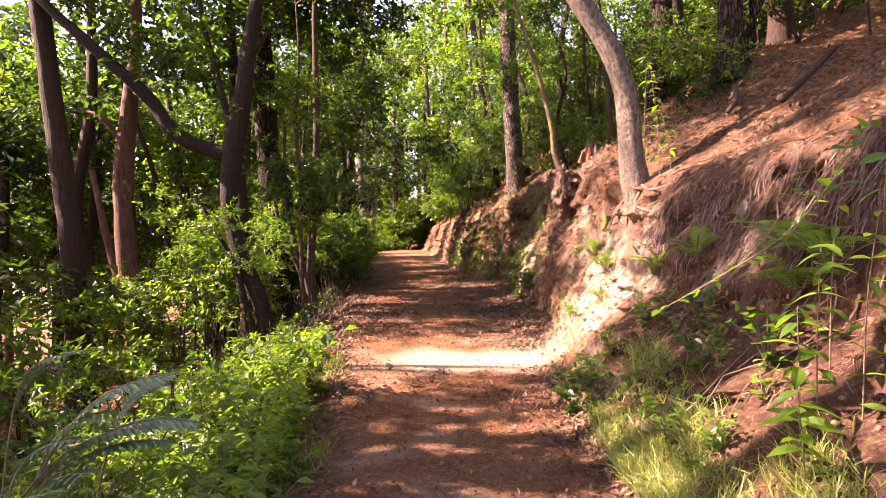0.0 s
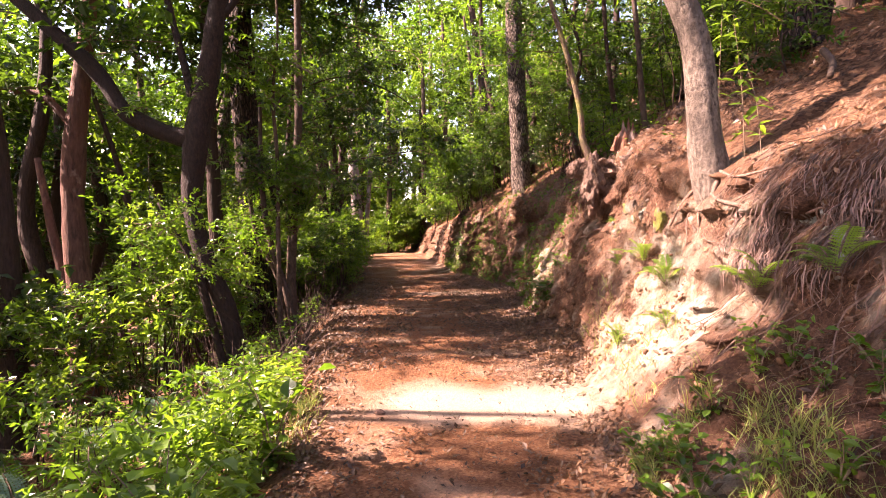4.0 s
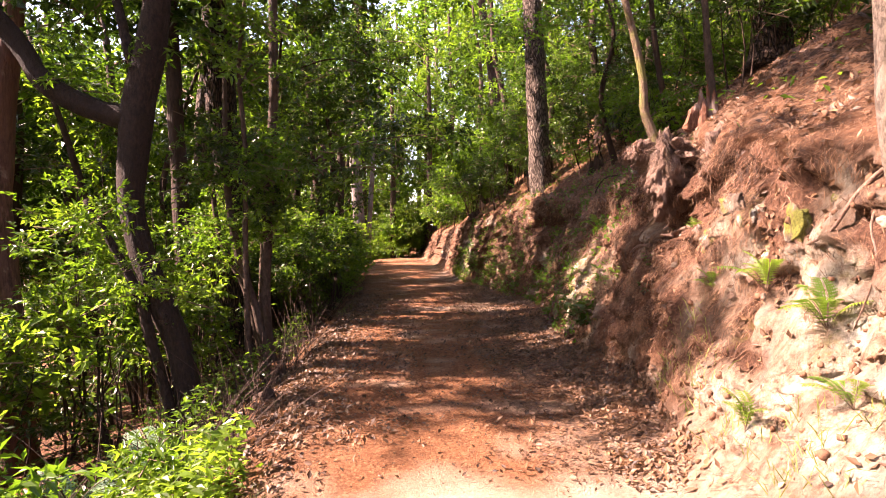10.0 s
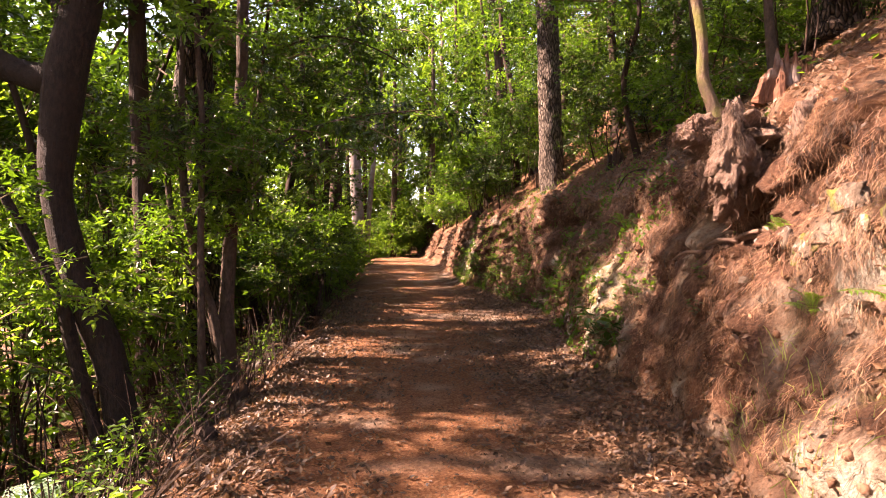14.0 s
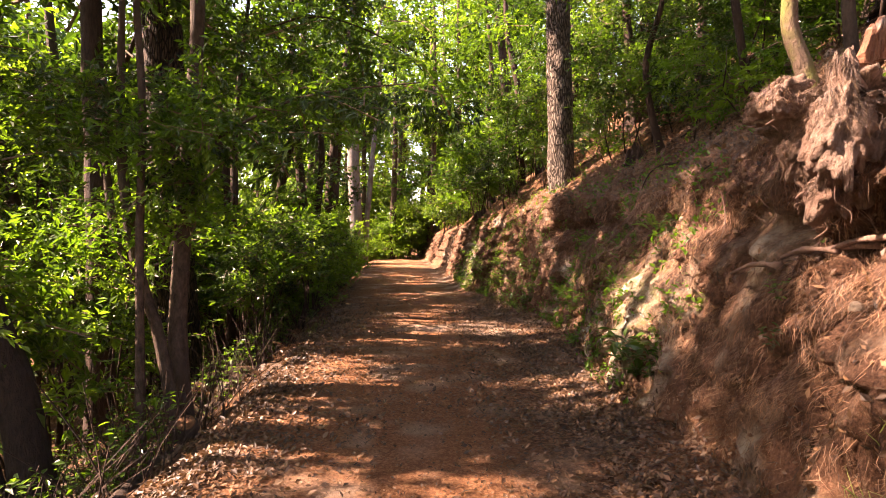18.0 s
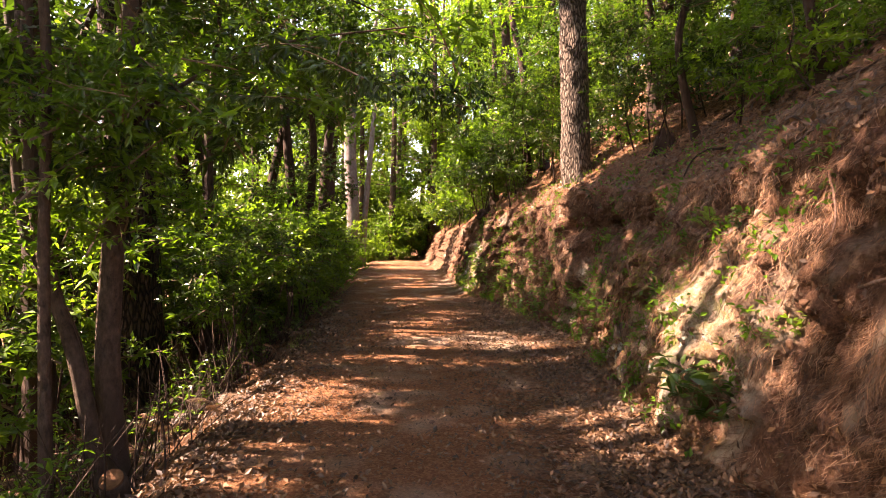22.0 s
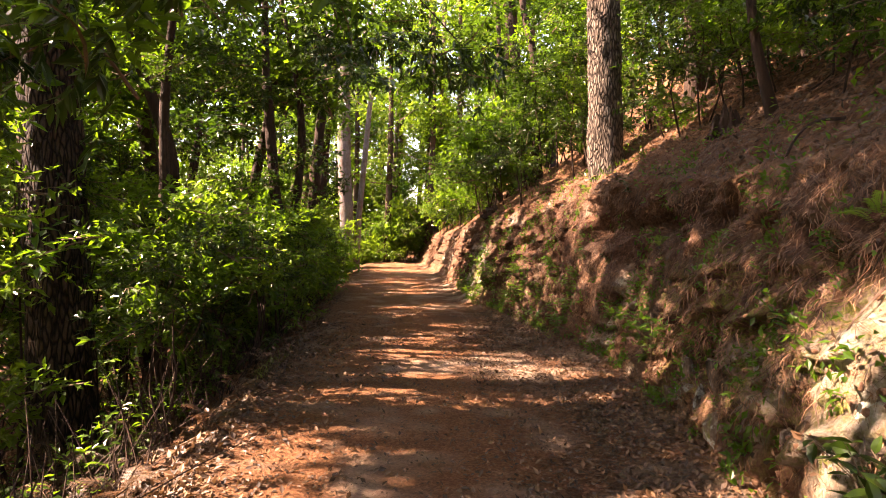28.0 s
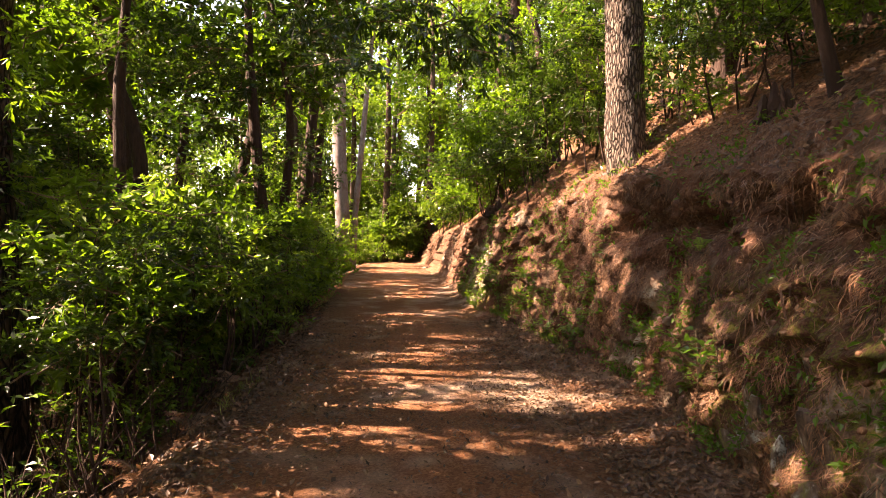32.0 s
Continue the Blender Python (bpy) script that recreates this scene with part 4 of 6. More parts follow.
# the pale trunks where the path ends
b = (-4.75, 44.0, fz(-4.75, 44.0, 0.3))
tree("eucalyptus", "tall smooth grey trunk at the far end of the path", b,
     [([(0.1, 0, 0), (0, 0, 3), (-0.25, 0, 8), (-0.2, 0, 14), (0.3, 0, 20)], (0.46, 0.40, 0.36, 0.30, 0.18)), ([(0.5, 0.2, 0), (0.6, 0.2, 3), (1.0, 0.2, 8), (1.6, 0.2, 15)], (0.2, 0.17, 0.15, 0.1))],
     BARK_SMOOTH, [(12, (-4.5, 43, 15), (3.5, 3, 3), ("far", "far_dark"), (0.9, 1.4))], [([(-0.2, 0, 11), (1.0, -0.3, 14), (1.8, -0.5, 17)], (0.18, 0.12, 0.05))], sides=14, rough=0.06)
for x, y, r, h in ((-2.6, 55, 0.2, 18), (0.3, 55, 0.2, 17), (-7.5, 50, 0.18, 14)):
    b = (x, y, fz(x, y, 0.3))
    tree("far_trunk_tree", "pale tall trunk in the distance", b, [([(0, 0, 0), (rnd.uniform(-0.2, 0.2), 0, h * 0.4), (rnd.uniform(-0.6, 0.6), 0, h)], (r * 1.15, r, r * 0.5))], BARK_GREY,
         [(12, (x, y - 0.5, h * 0.6), (2.2, 1.5, h * 0.4), ("far", "far_light"), (0.7, 1.2))], group="far trunks")

for x, y, h, lean in ((-4.6, 33, 17, 2.0), (3.4, 33.5, 15, -1.5), (-5.4, 39, 18, 1.6), (4.6, 41, 16, -2.4), (-8.5, 46, 19, 2.5)):
    b = (x, y, fz(x, y, 0.3))
    tree("arching_tree", "tall tree whose dark crown arches over the path", b, [([(0, 0, 0), (lean * 0.1, 0, h * 0.35), (lean * 0.5, 0, h * 0.7), (lean, 0, h)], (0.24, 0.2, 0.16, 0.06))], BARK_BROWN,
         [(13, (x + lean, y, b[2] + h * 0.82), (3.2, 2.4, 3.0), ("far_dark", "far", "far_light"), (0.8, 1.2)), (6, (x + lean * 0.4, y, b[2] + h * 0.5), (1.6, 1.4, 2.0), ("far",), (0.6, 0.9))], group="arching trees")

# ---- woods of the lower slope, to the left of the path ----
# trees up to y 4 stand out of view, added only to cast shade
for x, y, r, h, lean, bark in ((-5.3, 21.8, 0.14, 12, -0.4, BARK_BROWN), (-5.9, 19.5, 0.2, 13, 0.3, BARK_PINE), (-3.9, 25.5, 0.15, 11, 0.2, BARK_BROWN), (-6.6, 24.5, 0.2, 13, 0, BARK_BROWN), (-9.5, 16.0, 0.22, 13, 0.4, BARK_BROWN),
                              (-8.6, 21, 0.18, 12, -0.3, BARK_PALE), (-11.5, 13.5, 0.2, 13, 0.2, BARK_RED), (-10.2, 9.0, 0.17, 12, -0.4, BARK_BROWN), (-13.5, 18, 0.2, 14, 0, BARK_BROWN), (-12.5, 24, 0.2, 14, 0.3, BARK_PALE),
                              (-5.6, 30, 0.2, 13, 0.2, BARK_BROWN), (-8.8, 29, 0.2, 14, 0, BARK_PINE), (-6.0, 37, 0.2, 13, -0.2, BARK_PALE), (-10.5, 36, 0.22, 15, 0.2, BARK_BROWN), (-15, 30, 0.25, 15, 0, BARK_BROWN),
                              (-9.0, 4.0, 0.2, 15, 0.2, BARK_BROWN), (-12, 1.0, 0.2, 12, 0, BARK_BROWN), (-14.5, 8, 0.2, 13, 0.3, BARK_PALE), (-16, 13, 0.2, 13, 0, BARK_BROWN), (-6.3, 17.8, 0.1, 8, 0.5, BARK_BROWN), (-7.9, 17.2, 0.12, 9, -0.5, BARK_BROWN), (-5.2, 2.3, 0.16, 12.5, 0.2, BARK_BROWN), (-4.6, -0.6, 0.15, 11, 0.2, BARK_BROWN), (-7.4, 1.2, 0.18, 14, 0, BARK_BROWN), (-6.4, 3.9, 0.15, 12, 0.3, BARK_BROWN), (-6.3, 0.6, 0.2, 17, 0, BARK_BROWN), (-5.6, 3.2, 0.2, 17.5, -0.3, BARK_BROWN), (-7.4, 6.6, 0.15, 11, -0.3, BARK_BROWN),
                              (-10.5, 6.5, 0.2, 13, 0, BARK_BROWN), (-9.2, 11.0, 0.16, 12, 0.3, BARK_BROWN), (-4.2, 28, 0.14, 10, 0.3, BARK_BROWN), (-12, 20.5, 0.2, 14, 0, BARK_BROWN)):
    b = (x, y, fz(x, y, 0.2))
    far = y > 26 or x < -8 or y < 3
    kinds = ("far", "far_dark", "far_dark") if far else ("dark", "dark", "dark", "mid")
    tree("woodland_tree", "tall slim tree of the dense wood below the path, or unseen shade tree", b,
         [([(0, 0, 0), (lean * 0.3 + rnd.uniform(-0.3, 0.3), 0, h * 0.2), (lean * 0.3 + rnd.uniform(-0.4, 0.4), 0, h * 0.4), (lean * 0.4 + rnd.uniform(-0.6, 0.6), 0, h * 0.65), (lean + rnd.uniform(-0.8, 0.8), 0, h)], (r * 1.2, r, r * 0.8, r * 0.35))], bark,
         [((9 if x < -8 and 5 < y < 18 else 13) if far else 16, (x + lean, y, b[2] + h * 0.76), (2.4, 2.5, h * 0.25), kinds, (0.8, 1.3) if far else (1.0, 1.6)),
          (5 if far else 10, (x, y, b[2] + h * 0.42), (1.9, 1.9, h * 0.2), kinds, (0.6, 1.0) if far else (0.8, 1.2))], group="woods below the path")

b = (-4.1, 18.9, fz(-4.1, 18.9))
g = -b[2]
over = tree("overhanging_tree", "slim tree whose leafy limb hangs over the path", b, [([(0, 0, 0), (0.1, 0, g + 2), (0.1, 0, g + 4), (0.4, 0, g + 7)], (0.1, 0.085, 0.07, 0.03))], BARK_BROWN,
            [(14, (-2.9, 18.9, 6.6), (1.6, 1.7, 1.4), ("dark", "mid"), (0.9, 1.3))], [([(0.3, 0, g + 5.9), (1.8, -0.2, g + 6.3), (3.4, -0.4, g + 5.7), (4.6, -0.6, g + 4.5)], (0.028, 0.02, 0.014, 0.006))])
for c in ((-1.0, 18.6, 4.6), (-0.4, 18.5, 4.5), (0.1, 18.4, 4.35), (0.5, 18.3, 4.1), (-1.5, 18.7, 4.7), (-0.1, 18.6, 4.8), (0.7, 18.4, 4.4)):
    add_boughs(over, [np.array(c)], ("hanging",), (0.8, 1.1), False)

for c, owner in (((-5.0, 20.0, 4.6), "woodland_tree.001"), ((-4.4, 17.6, 4.2), "woodland_tree.001"), ((-4.6, 22.5, 4.8), "woodland_tree")):
    add_boughs(bpy.data.objects[owner], ball(8, c, (1.3, 1.3, 0.8)), ("mid", "dark", "dark"), (0.6, 1.0))

# high boughs added to these crowns to shade the bank, many above the view
for owner, n, c, r in (("large_pine", 16, (-4.4, 14.6, 11.2), (2.0, 1.6, 1.5)), ("woodland_tree.001", 16, (-5.0, 19.8, 11.4), (2.2, 1.8, 1.6)), ("woodland_tree", 14, (-4.2, 22.3, 10.6), (2.0, 1.8, 1.5)), ("overhanging_tree", 12, (-2.9, 18.2, 8.8), (1.6, 2.0, 1.3)),
                      ("forked_tree", 14, (-2.9, 11.2, 9.6), (1.8, 1.5, 1.4)), ("pale_trunk_tree", 8, (-2.4, 15.6, 9.4), (1.4, 1.3, 1.0)), ("woodland_tree.002", 12, (-3.9, 25.3, 10.0), (2.0, 1.8, 1.5)), ("straight_tree", 12, (-7.0, 12.5, 7.0), (1.8, 2.2, 1.6)), ("understory_tree", 12, (-6.0, 16.0, 6.6), (1.6, 2.0, 1.4)), ("reddish_tree", 10, (-8.5, 14.0, 6.0), (1.8, 2.0, 1.6)), ("forked_tree", 8, (-5.4, 11.5, 5.6), (1.4, 1.4, 1.0))):
    add_boughs(bpy.data.objects[owner], ball(n, c, r), ("far_dark", "far_dark", "far"), (0.6, 0.95))

# more boughs added high out of view to keep bank and path shaded
for owner, n, c, r in (("woodland_tree.025", 22, (-4.6, 2.2, 12.4), (2.2, 3.0, 1.6)), ("woodland_tree.026", 16, (-6.2, 4.3, 9.4), (1.6, 1.9, 1.4)), ("woodland_tree.025", 10, (-6.6, 2.4, 9.4), (1.4, 1.5, 1.2)), ("woodland_tree.026", 18, (-3.6, 4.6, 12.2), (1.8, 2.0, 1.6)), ("woodland_tree.025", 12, (-6.0, 0.0, 13.4), (2.0, 2.0, 1.5)), ("forked_tree", 16, (-3.0, 8.8, 11.0), (2.0, 1.6, 1.4)),
                      ("pale_trunk_tree", 14, (-3.0, 14.0, 10.8), (1.6, 2.0, 1.2)), ("large_pine", 12, (-4.4, 16.2, 13.0), (2.0, 2.0, 1.3))):
    add_boughs(bpy.data.objects[owner], ball(n, c, r), ("far_dark",), (0.6, 0.95))
for owner, n, c, r in (("woodland_tree.003", 18, (-6.6, 23.2, 5.4), (2.4, 1.6, 1.9)), ("woodland_tree.004", 9, (-10.8, 15.0, 5.2), (1.8, 1.6, 1.6)), ("reddish_tree", 14, (-8.4, 15.0, 7.6), (1.6, 2.0, 1.0)), ("woodland_tree.001", 10, (-8.2, 19.6, 7.6), (1.5, 1.8, 1.0)), ("understory_tree", 14, (-6.6, 15.4, 5.8), (1.4, 1.8, 0.8)), ("woodland_tree.001", 10, (-6.4, 20.4, 6.0), (1.4, 1.8, 0.9)), ("woodland_tree.003", 8, (-7.0, 25.5, 6.5), (1.8, 2.0, 2.0)), ("woodland_tree.008", 7, (-11.5, 21.5, 6.5), (2.0, 3.0, 2.5)), ("woodland_tree.010", 7, (-6.4, 31, 7.0), (2.0, 2.0, 2.5)), ("woodland_tree.011", 7, (-9.5, 29, 7.0), (2.0, 2.0, 2.5)), ("woodland_tree.009", 7, (-13, 26, 7.5), (2.0, 3.0, 3.0)), ("woodland_tree.004", 6, (-10.5, 17, 7.0), (2.0, 2.5, 2.0))):
    add_boughs(bpy.data.objects[owner], ball(n, c, r), ("far_dark", "far"), (0.7, 1.0) if c[0] > -7 and c[1] < 22 else (1.0, 1.5))
for owner, n, c, r in (("forked_tree", 14, (-3.2, 7.4, 11.6), (1.7, 1.7, 1.0)), ("woodland_tree.026", 10, (-4.0, 5.8, 11.4), (1.3, 1.3, 1.0)), ("large_pine", 16, (-4.5, 16.6, 8.8), (1.3, 1.9, 0.9)), ("large_pine", 14, (-2.6, 15.6, 8.2), (1.6, 2.0, 0.9)), ("overhanging_tree", 12, (-2.2, 19.5, 8.6), (1.8, 2.0, 1.0)), ("forked_tree", 10, (-1.8, 12.2, 7.6), (1.6, 1.4, 0.8))):
    add_boughs(bpy.data.objects[owner], ball(n, c, r), ("far_dark", "far_dark", "dark"), (0.6, 0.9))
# mostly dark leaves, whose colour makes these crowns look shaded
for owner, n, c, r in (("straight_tree", 12, (-8.6, 12.6, 8.0), (1.6, 1.6, 1.6)), ("reddish_tree", 12, (-10.0, 14.6, 7.0), (2.0, 1.6, 2.0)), ("woodland_tree.004", 8, (-12.5, 16.5, 8.5), (2.0, 2.0, 2.0))):
    add_boughs(bpy.data.objects[owner], ball(n, c, r), ("far_dark", "far_dark", "far"), (0.7, 1.1))
for owner, n, c, r in (("woodland_tree.003", 14, (-7.0, 22.5, 6.9), (2.0, 2.0, 1.5)), ("woodland_tree.011", 14, (-10.5, 28.5, 8.8), (3.0, 2.5, 2.2)), ("woodland_tree.005", 10, (-8.6, 20.5, 5.0), (1.6, 2.0, 1.6))):
    add_boughs(bpy.data.objects[owner], ball(n, c, r), ("far", "far_light", "far_dark"), (0.8, 1.2))
for owner, n, c, r in (("woodland_tree.003", 9, (-7.5, 22.5, 5.5), (1.5, 1.2, 1.5)), ("woodland_tree.011", 12, (-10.5, 27.0, 7.2), (2.5, 2.0, 2.6)), ("woodland_tree.014", 14, (-15.0, 33.0, 9.5), (4.0, 3.0, 4.0)), ("woodland_tree.008", 12, (-12.5, 17.5, 6.0), (2.5, 2.0, 2.6)), ("woodland_tree.009", 12, (-16.0, 24.0, 8.0), (3.0, 3.0, 3.0))):
    add_boughs(bpy.data.objects[owner], ball(n, c, r), ("far_dark", "far", "far_dark"), (0.8, 1.3), True, True)
add_boughs(bpy.data.objects["straight_tree"], ball(14, (-8.0, 10.4, 4.6), (0.8, 1.0, 2.2)), ("far_dark", "far"), (0.6, 0.9))
add_boughs(bpy.data.objects["woodland_tree.003"], ball(18, (-7.4, 27.5, 6.0), (2.2, 1.2, 1.8)), ("far", "far_dark"), (0.8, 1.1), True, True)
add_boughs(bpy.data.objects["woodland_tree.013"], ball(20, (-12.0, 39.0, 6.8), (3.0, 1.5, 3.2)), ("far", "far_light"), (0.9, 1.3), True, True)
# leafy twigs round the trunks beside the path
for owner, n, c, r in (("forked_tree", 16, (-3.9, 12.1, 2.2), (1.2, 0.4, 1.5)), ("pale_trunk_tree", 15, (-2.75, 12.4, 2.6), (0.7, 0.6, 1.4)), ("slender_tree", 10, (-2.7, 11.9, 4.4), (0.7, 0.6, 1.4)), ("large_pine", 7, (-3.9, 16.0, 3.0), (1.1, 0.8, 1.6)), ("forked_tree", 12, (-4.8, 11.6, 4.2), (1.3, 0.6, 1.4)), ("forked_tree", 7, (-4.6, 12.6, 5.0), (1.4, 0.5, 0.9))):
    add_boughs(bpy.data.objects[owner], ball(n, c, r), ("spray", "spray", "mid"), (0.55, 0.9))

# ---- woods of the hillside ----
for x, y, r, h, lean, bark in ((4.5, 14.2, 0.05, 8, -0.6, BARK_BROWN), (4.3, 17.0, 0.055, 8, -0.5, BARK_BROWN), (5.6, 18.5, 0.09, 9, 0.2, BARK_BROWN), (5.2, 21.5, 0.12, 9, -0.3, BARK_BROWN), (6.4, 14.5, 0.2, 11, 0, BARK_BROWN),
                              (7.6, 18, 0.2, 11, 0.2, BARK_PINE), (4.2, 24.5, 0.11, 8, -0.4, BARK_BROWN), (6.5, 24, 0.2, 11, 0, BARK_BROWN), (3.4, 29, 0.14, 10, -0.4, BARK_BROWN), (5.5, 31, 0.2, 12, 0.2, BARK_BROWN),
                              (2.9, 36, 0.16, 11, -0.3, BARK_PALE), (6, 40, 0.2, 13, 0, BARK_BROWN), (7.2, 11, 0.18, 10, 0, BARK_BROWN), (8.6, 7.0, 0.2, 10, 0, BARK_BROWN), (7, 3.5, 0.2, 10, 0, BARK_BROWN), (9.5, 14, 0.2, 11, 0, BARK_BROWN), (10.5, 22, 0.25, 12, 0, BARK_BROWN), (11, 9, 0.2, 10, 0, BARK_BROWN)):
    b = (x, y, fz(x, y, 0.2))
    far = y > 26 or x > 8
    kinds = ("far", "far_dark", "far_dark") if far else ("dark", "dark", "mid")
    tree("hillside_wood_tree", "slim dark tree of the wood on the hillside", b,
         [([(0, 0, 0), (lean * 0.3 + rnd.uniform(-0.2, 0.2), 0, h * 0.2), (lean * 0.4 + rnd.uniform(-0.35, 0.35), 0, h * 0.4), (lean * 0.7 + rnd.uniform(-0.4, 0.4), rnd.uniform(-0.2, 0.2), h * 0.65), (lean * 1.6, 0, h)], (r * 1.2, r, r * 0.8, r * 0.35))], bark,
         [(9 if far else 17, (x + lean, y, b[2] + h * 0.58), (1.9, 2.1, h * 0.36), kinds, (0.6, 1.0) if far else (0.9, 1.4))], group="woods on the hillside")

# ---- undergrowth along the lower edge of the path ----
for y in np.arange(11.4, 44, 0.8):
    for row in range(3 if y < 30 else 2):
        if y < 17.2 and row == 0:
            continue
        x = path_left(y) - (0.9 if y > 18 else 1.25) - row * 1.4 - rnd.uniform(0, 0.6) - (0.5 if y < 14.5 and row == 0 else 0)
        far = y > 27
        h = (1.5 if y > 15 else 1.0, 2.4, 3.6)[row] * rnd.uniform(0.8, 1.3) * (1.35 if y > 15 else 0.85) + (0.7 if y > 15 else 0)
        shrub(x, y + rnd.uniform(-0.3, 0.3), h, 0.8 + 0.25 * row, (12 if y > 15 else 8, 13, 13)[row] if not far else (5, 7, 8)[row], ("laurel_mid", "laurel_light", "laurel_mid", "laurel_light", "dark") if not far else ("far", "far_light"), (0.55, 1.0) if not far else (0.45, 0.75), low=0.55 if y < 15.5 else (0.25 if y < 18.5 else 0.05, 0.15, 0.3)[row] if not far else 0.1)
for y in np.arange(3.0, 30, 1.5):
    for x in (-6.8,):
        shrub(x + rnd.uniform(-0.8, 0.8), y + rnd.uniform(-0.5, 0.5), rnd.uniform(2.0, 3.8), 1.3, 5, ("laurel_mid", "laurel_light", "dark", "laurel_mid"), (0.9, 1.4))
# leafy shrubs that lean out to the edge of the path further on
for y in np.arange(15.6, 31, 0.75):
    x = path_left(y) - rnd.uniform(0.5, 0.8) - (0.3 if y < 18 else 0)
    shrub(x, y + rnd.uniform(-0.2, 0.2), rnd.uniform(1.9, 2.4) if y < 19 else rnd.uniform(1.8, 2.7), 0.55, 10, ("laurel_mid", "laurel_mid", "dark") if y < 18 else ("laurel_mid", "laurel_mid", "dark", "laurel_light"), (0.5, 0.8), "leafy green shrub leaning out to the path edge", low=0.4 if y < 18 else 0.3 if y < 21 else 0.1, sunlit=True)
# low sunlit bushes at the start of the path
for x, y, h in ((-1.35, 5.2, 0.6), (-1.7, 5.9, 0.8), (-2.4, 5.0, 0.95), (-1.3, 3.9, 0.5), (-1.15, 3.1, 0.4), (-2.3, 6.6, 1.0), (-2.9, 5.9, 1.2), (-2.6, 4.0, 0.9), (-3.4, 4.8, 1.2), (-3.2, 7.2, 0.9), (-1.75, 7.4, 0.6), (-2.5, 8.2, 0.6), (-4.3, 8.8, 1.3), (-4.3, 6.4, 1.4), (-5.0, 7.8, 1.6), (-5.2, 5.0, 1.7), (-3.4, 3.0, 1.1), (-4.4, 3.4, 1.5), (-2.2, 2.9, 0.7)):
    shrub(x, y, h, 0.45, 6, ("sapling", "spray", "laurel_mid", "light"), (0.42, 0.75), "low bright green bush at the lower edge of the path", "bush")

for x, y, h in ((-5.6, 5.6, 1.7), (-6.4, 6.8, 2.0), (-5.4, 9.6, 1.4), (-6.3, 8.4, 2.0), (-7.7, 9.4, 2.4), (-8.8, 8.0, 2.4), (-7.4, 7.2, 2.2), (-9.2, 10.6, 2.6)):
    shrub(x, y, h, 0.9, 7, ("laurel_mid", "laurel_light", "spray"), (0.7, 1.0), "green leafy shrub below the path")

# ---- undergrowth of the hillside and the rim ----
for y in np.arange(12.5, 45, 1.1):
    for row in range(3):
        x = rim_x(y) + (1.6 if y < 19 else 0.9 if y < 24 else 0.4) + row * 1.5 + rnd.uniform(-0.4, 0.5)
        far = y > 27
        shrub(x, y + rnd.uniform(-0.4, 0.4), rnd.uniform(1.0, 2.4) + (1.6 + 0.7 * row if y > 21 else 0), 0.9, ((5, 8, 9)[row] + (4 if y > 21 else 0)) if not far else 9, ("mid", "dark", "dark", "light", "dark") if y > 20 and not far else ("dark", "mid", "light") if not far else ("far", "far", "far_dark"), (0.6, 1.0) if not far else (0.45, 0.75), "leafy shrub on the hillside above the bank")
for y in np.arange(3.0, 26, 1.5):
    for row in range(2):
        x = rim_x(y) + (3.6 if y < 13 else 5.0) + row * 2.0 + rnd.uniform(-0.5, 0.8)
        shrub(x, y + rnd.uniform(-0.5, 0.5), rnd.uniform(2.2, 4.2), 1.2, 7, ("dark", "dark", "mid"), (0.9, 1.35), "dark leafy shrub on the shaded hillside")

# mostly light leaves from here on, their colour standing in for distant sunlight
for x, y in ((-6.5, 52), (-5, 53), (-3.6, 54), (-2.2, 53.5), (-0.8, 54), (0.6, 53), (1.8, 51), (-7.5, 50), (-5.6, 50.2), (0.4, 48.5), (1.0, 45)):
    shrub(x, y - 1.5, rnd.uniform(2.6, 4.2), 1.2, 11, ("far_light", "far_light", "far"), (0.5, 0.8), "leafy bush where the path bends out of sight")

for x, y in ((-4.6, 50.3), (-3.9, 51.0), (-3.1, 50.4), (-2.4, 51.0), (-1.7, 50.2), (-3.4, 52.2), (-2.0, 52.4)):
    shrub(x, y, rnd.uniform(3.4, 4.6), 1.1, 13, ("far_light", "far_light", "far"), (0.5, 0.8), "leafy bush where the path bends out of sight", low=-0.15)

for i in range(22):
    x, y = -17 + 1.15 * i + rnd.uniform(-0.5, 0.5), 56 + rnd.uniform(-1.2, 2.5)
    shrub(x, y, rnd.uniform(4.0, 7.5), 1.5, 12, ("far_light", "far_light", "far"), (0.9, 1.4), "tall leafy thicket in the distance", "thicket")

for i in range(18):
    x, y = -15.5 - rnd.uniform(0, 9), 9 + i * 2.3 + rnd.uniform(-1, 1)
    z = floor_z(x, y)
    h = rnd.uniform(13, 19)
    ob = thing("slope_tree", (x, y, z), "leafy tree further down the slope", "tree", "wood down the slope")
    v, f = tube(bend([(0, 0, -0.3), (0.2, 0, h * 0.5), (0, 0, h)], 8), np.linspace(0.22, 0.07, 8), 7)
    part("trunk", npmesh("trunk", v, f, [BARK_BROWN], smooth=True), ob)
    add_boughs(ob, ball(20, (x, y, z + h * 0.55), (2.6, 2.4, h * 0.45)), ("far", "far_dark", "far_dark"), (1.3, 1.9))

for x, y, h, n in ((4.6, 8.3, 1.2, 6), (4.8, 9.5, 1.4, 7), (4.0, 19.2, 2.6, 14), (4.4, 18.2, 2.2, 10), (4.7, 16.6, 2.4, 11), (4.9, 15.2, 2.6, 11), (5.2, 13.4, 2.6, 10), (5.4, 12.4, 2.2, 8)):
    shrub(x, y, h, 0.75, n, ("dark", "dark", "mid"), (0.5, 0.8), "dark leafy shrub on the shaded hillside")

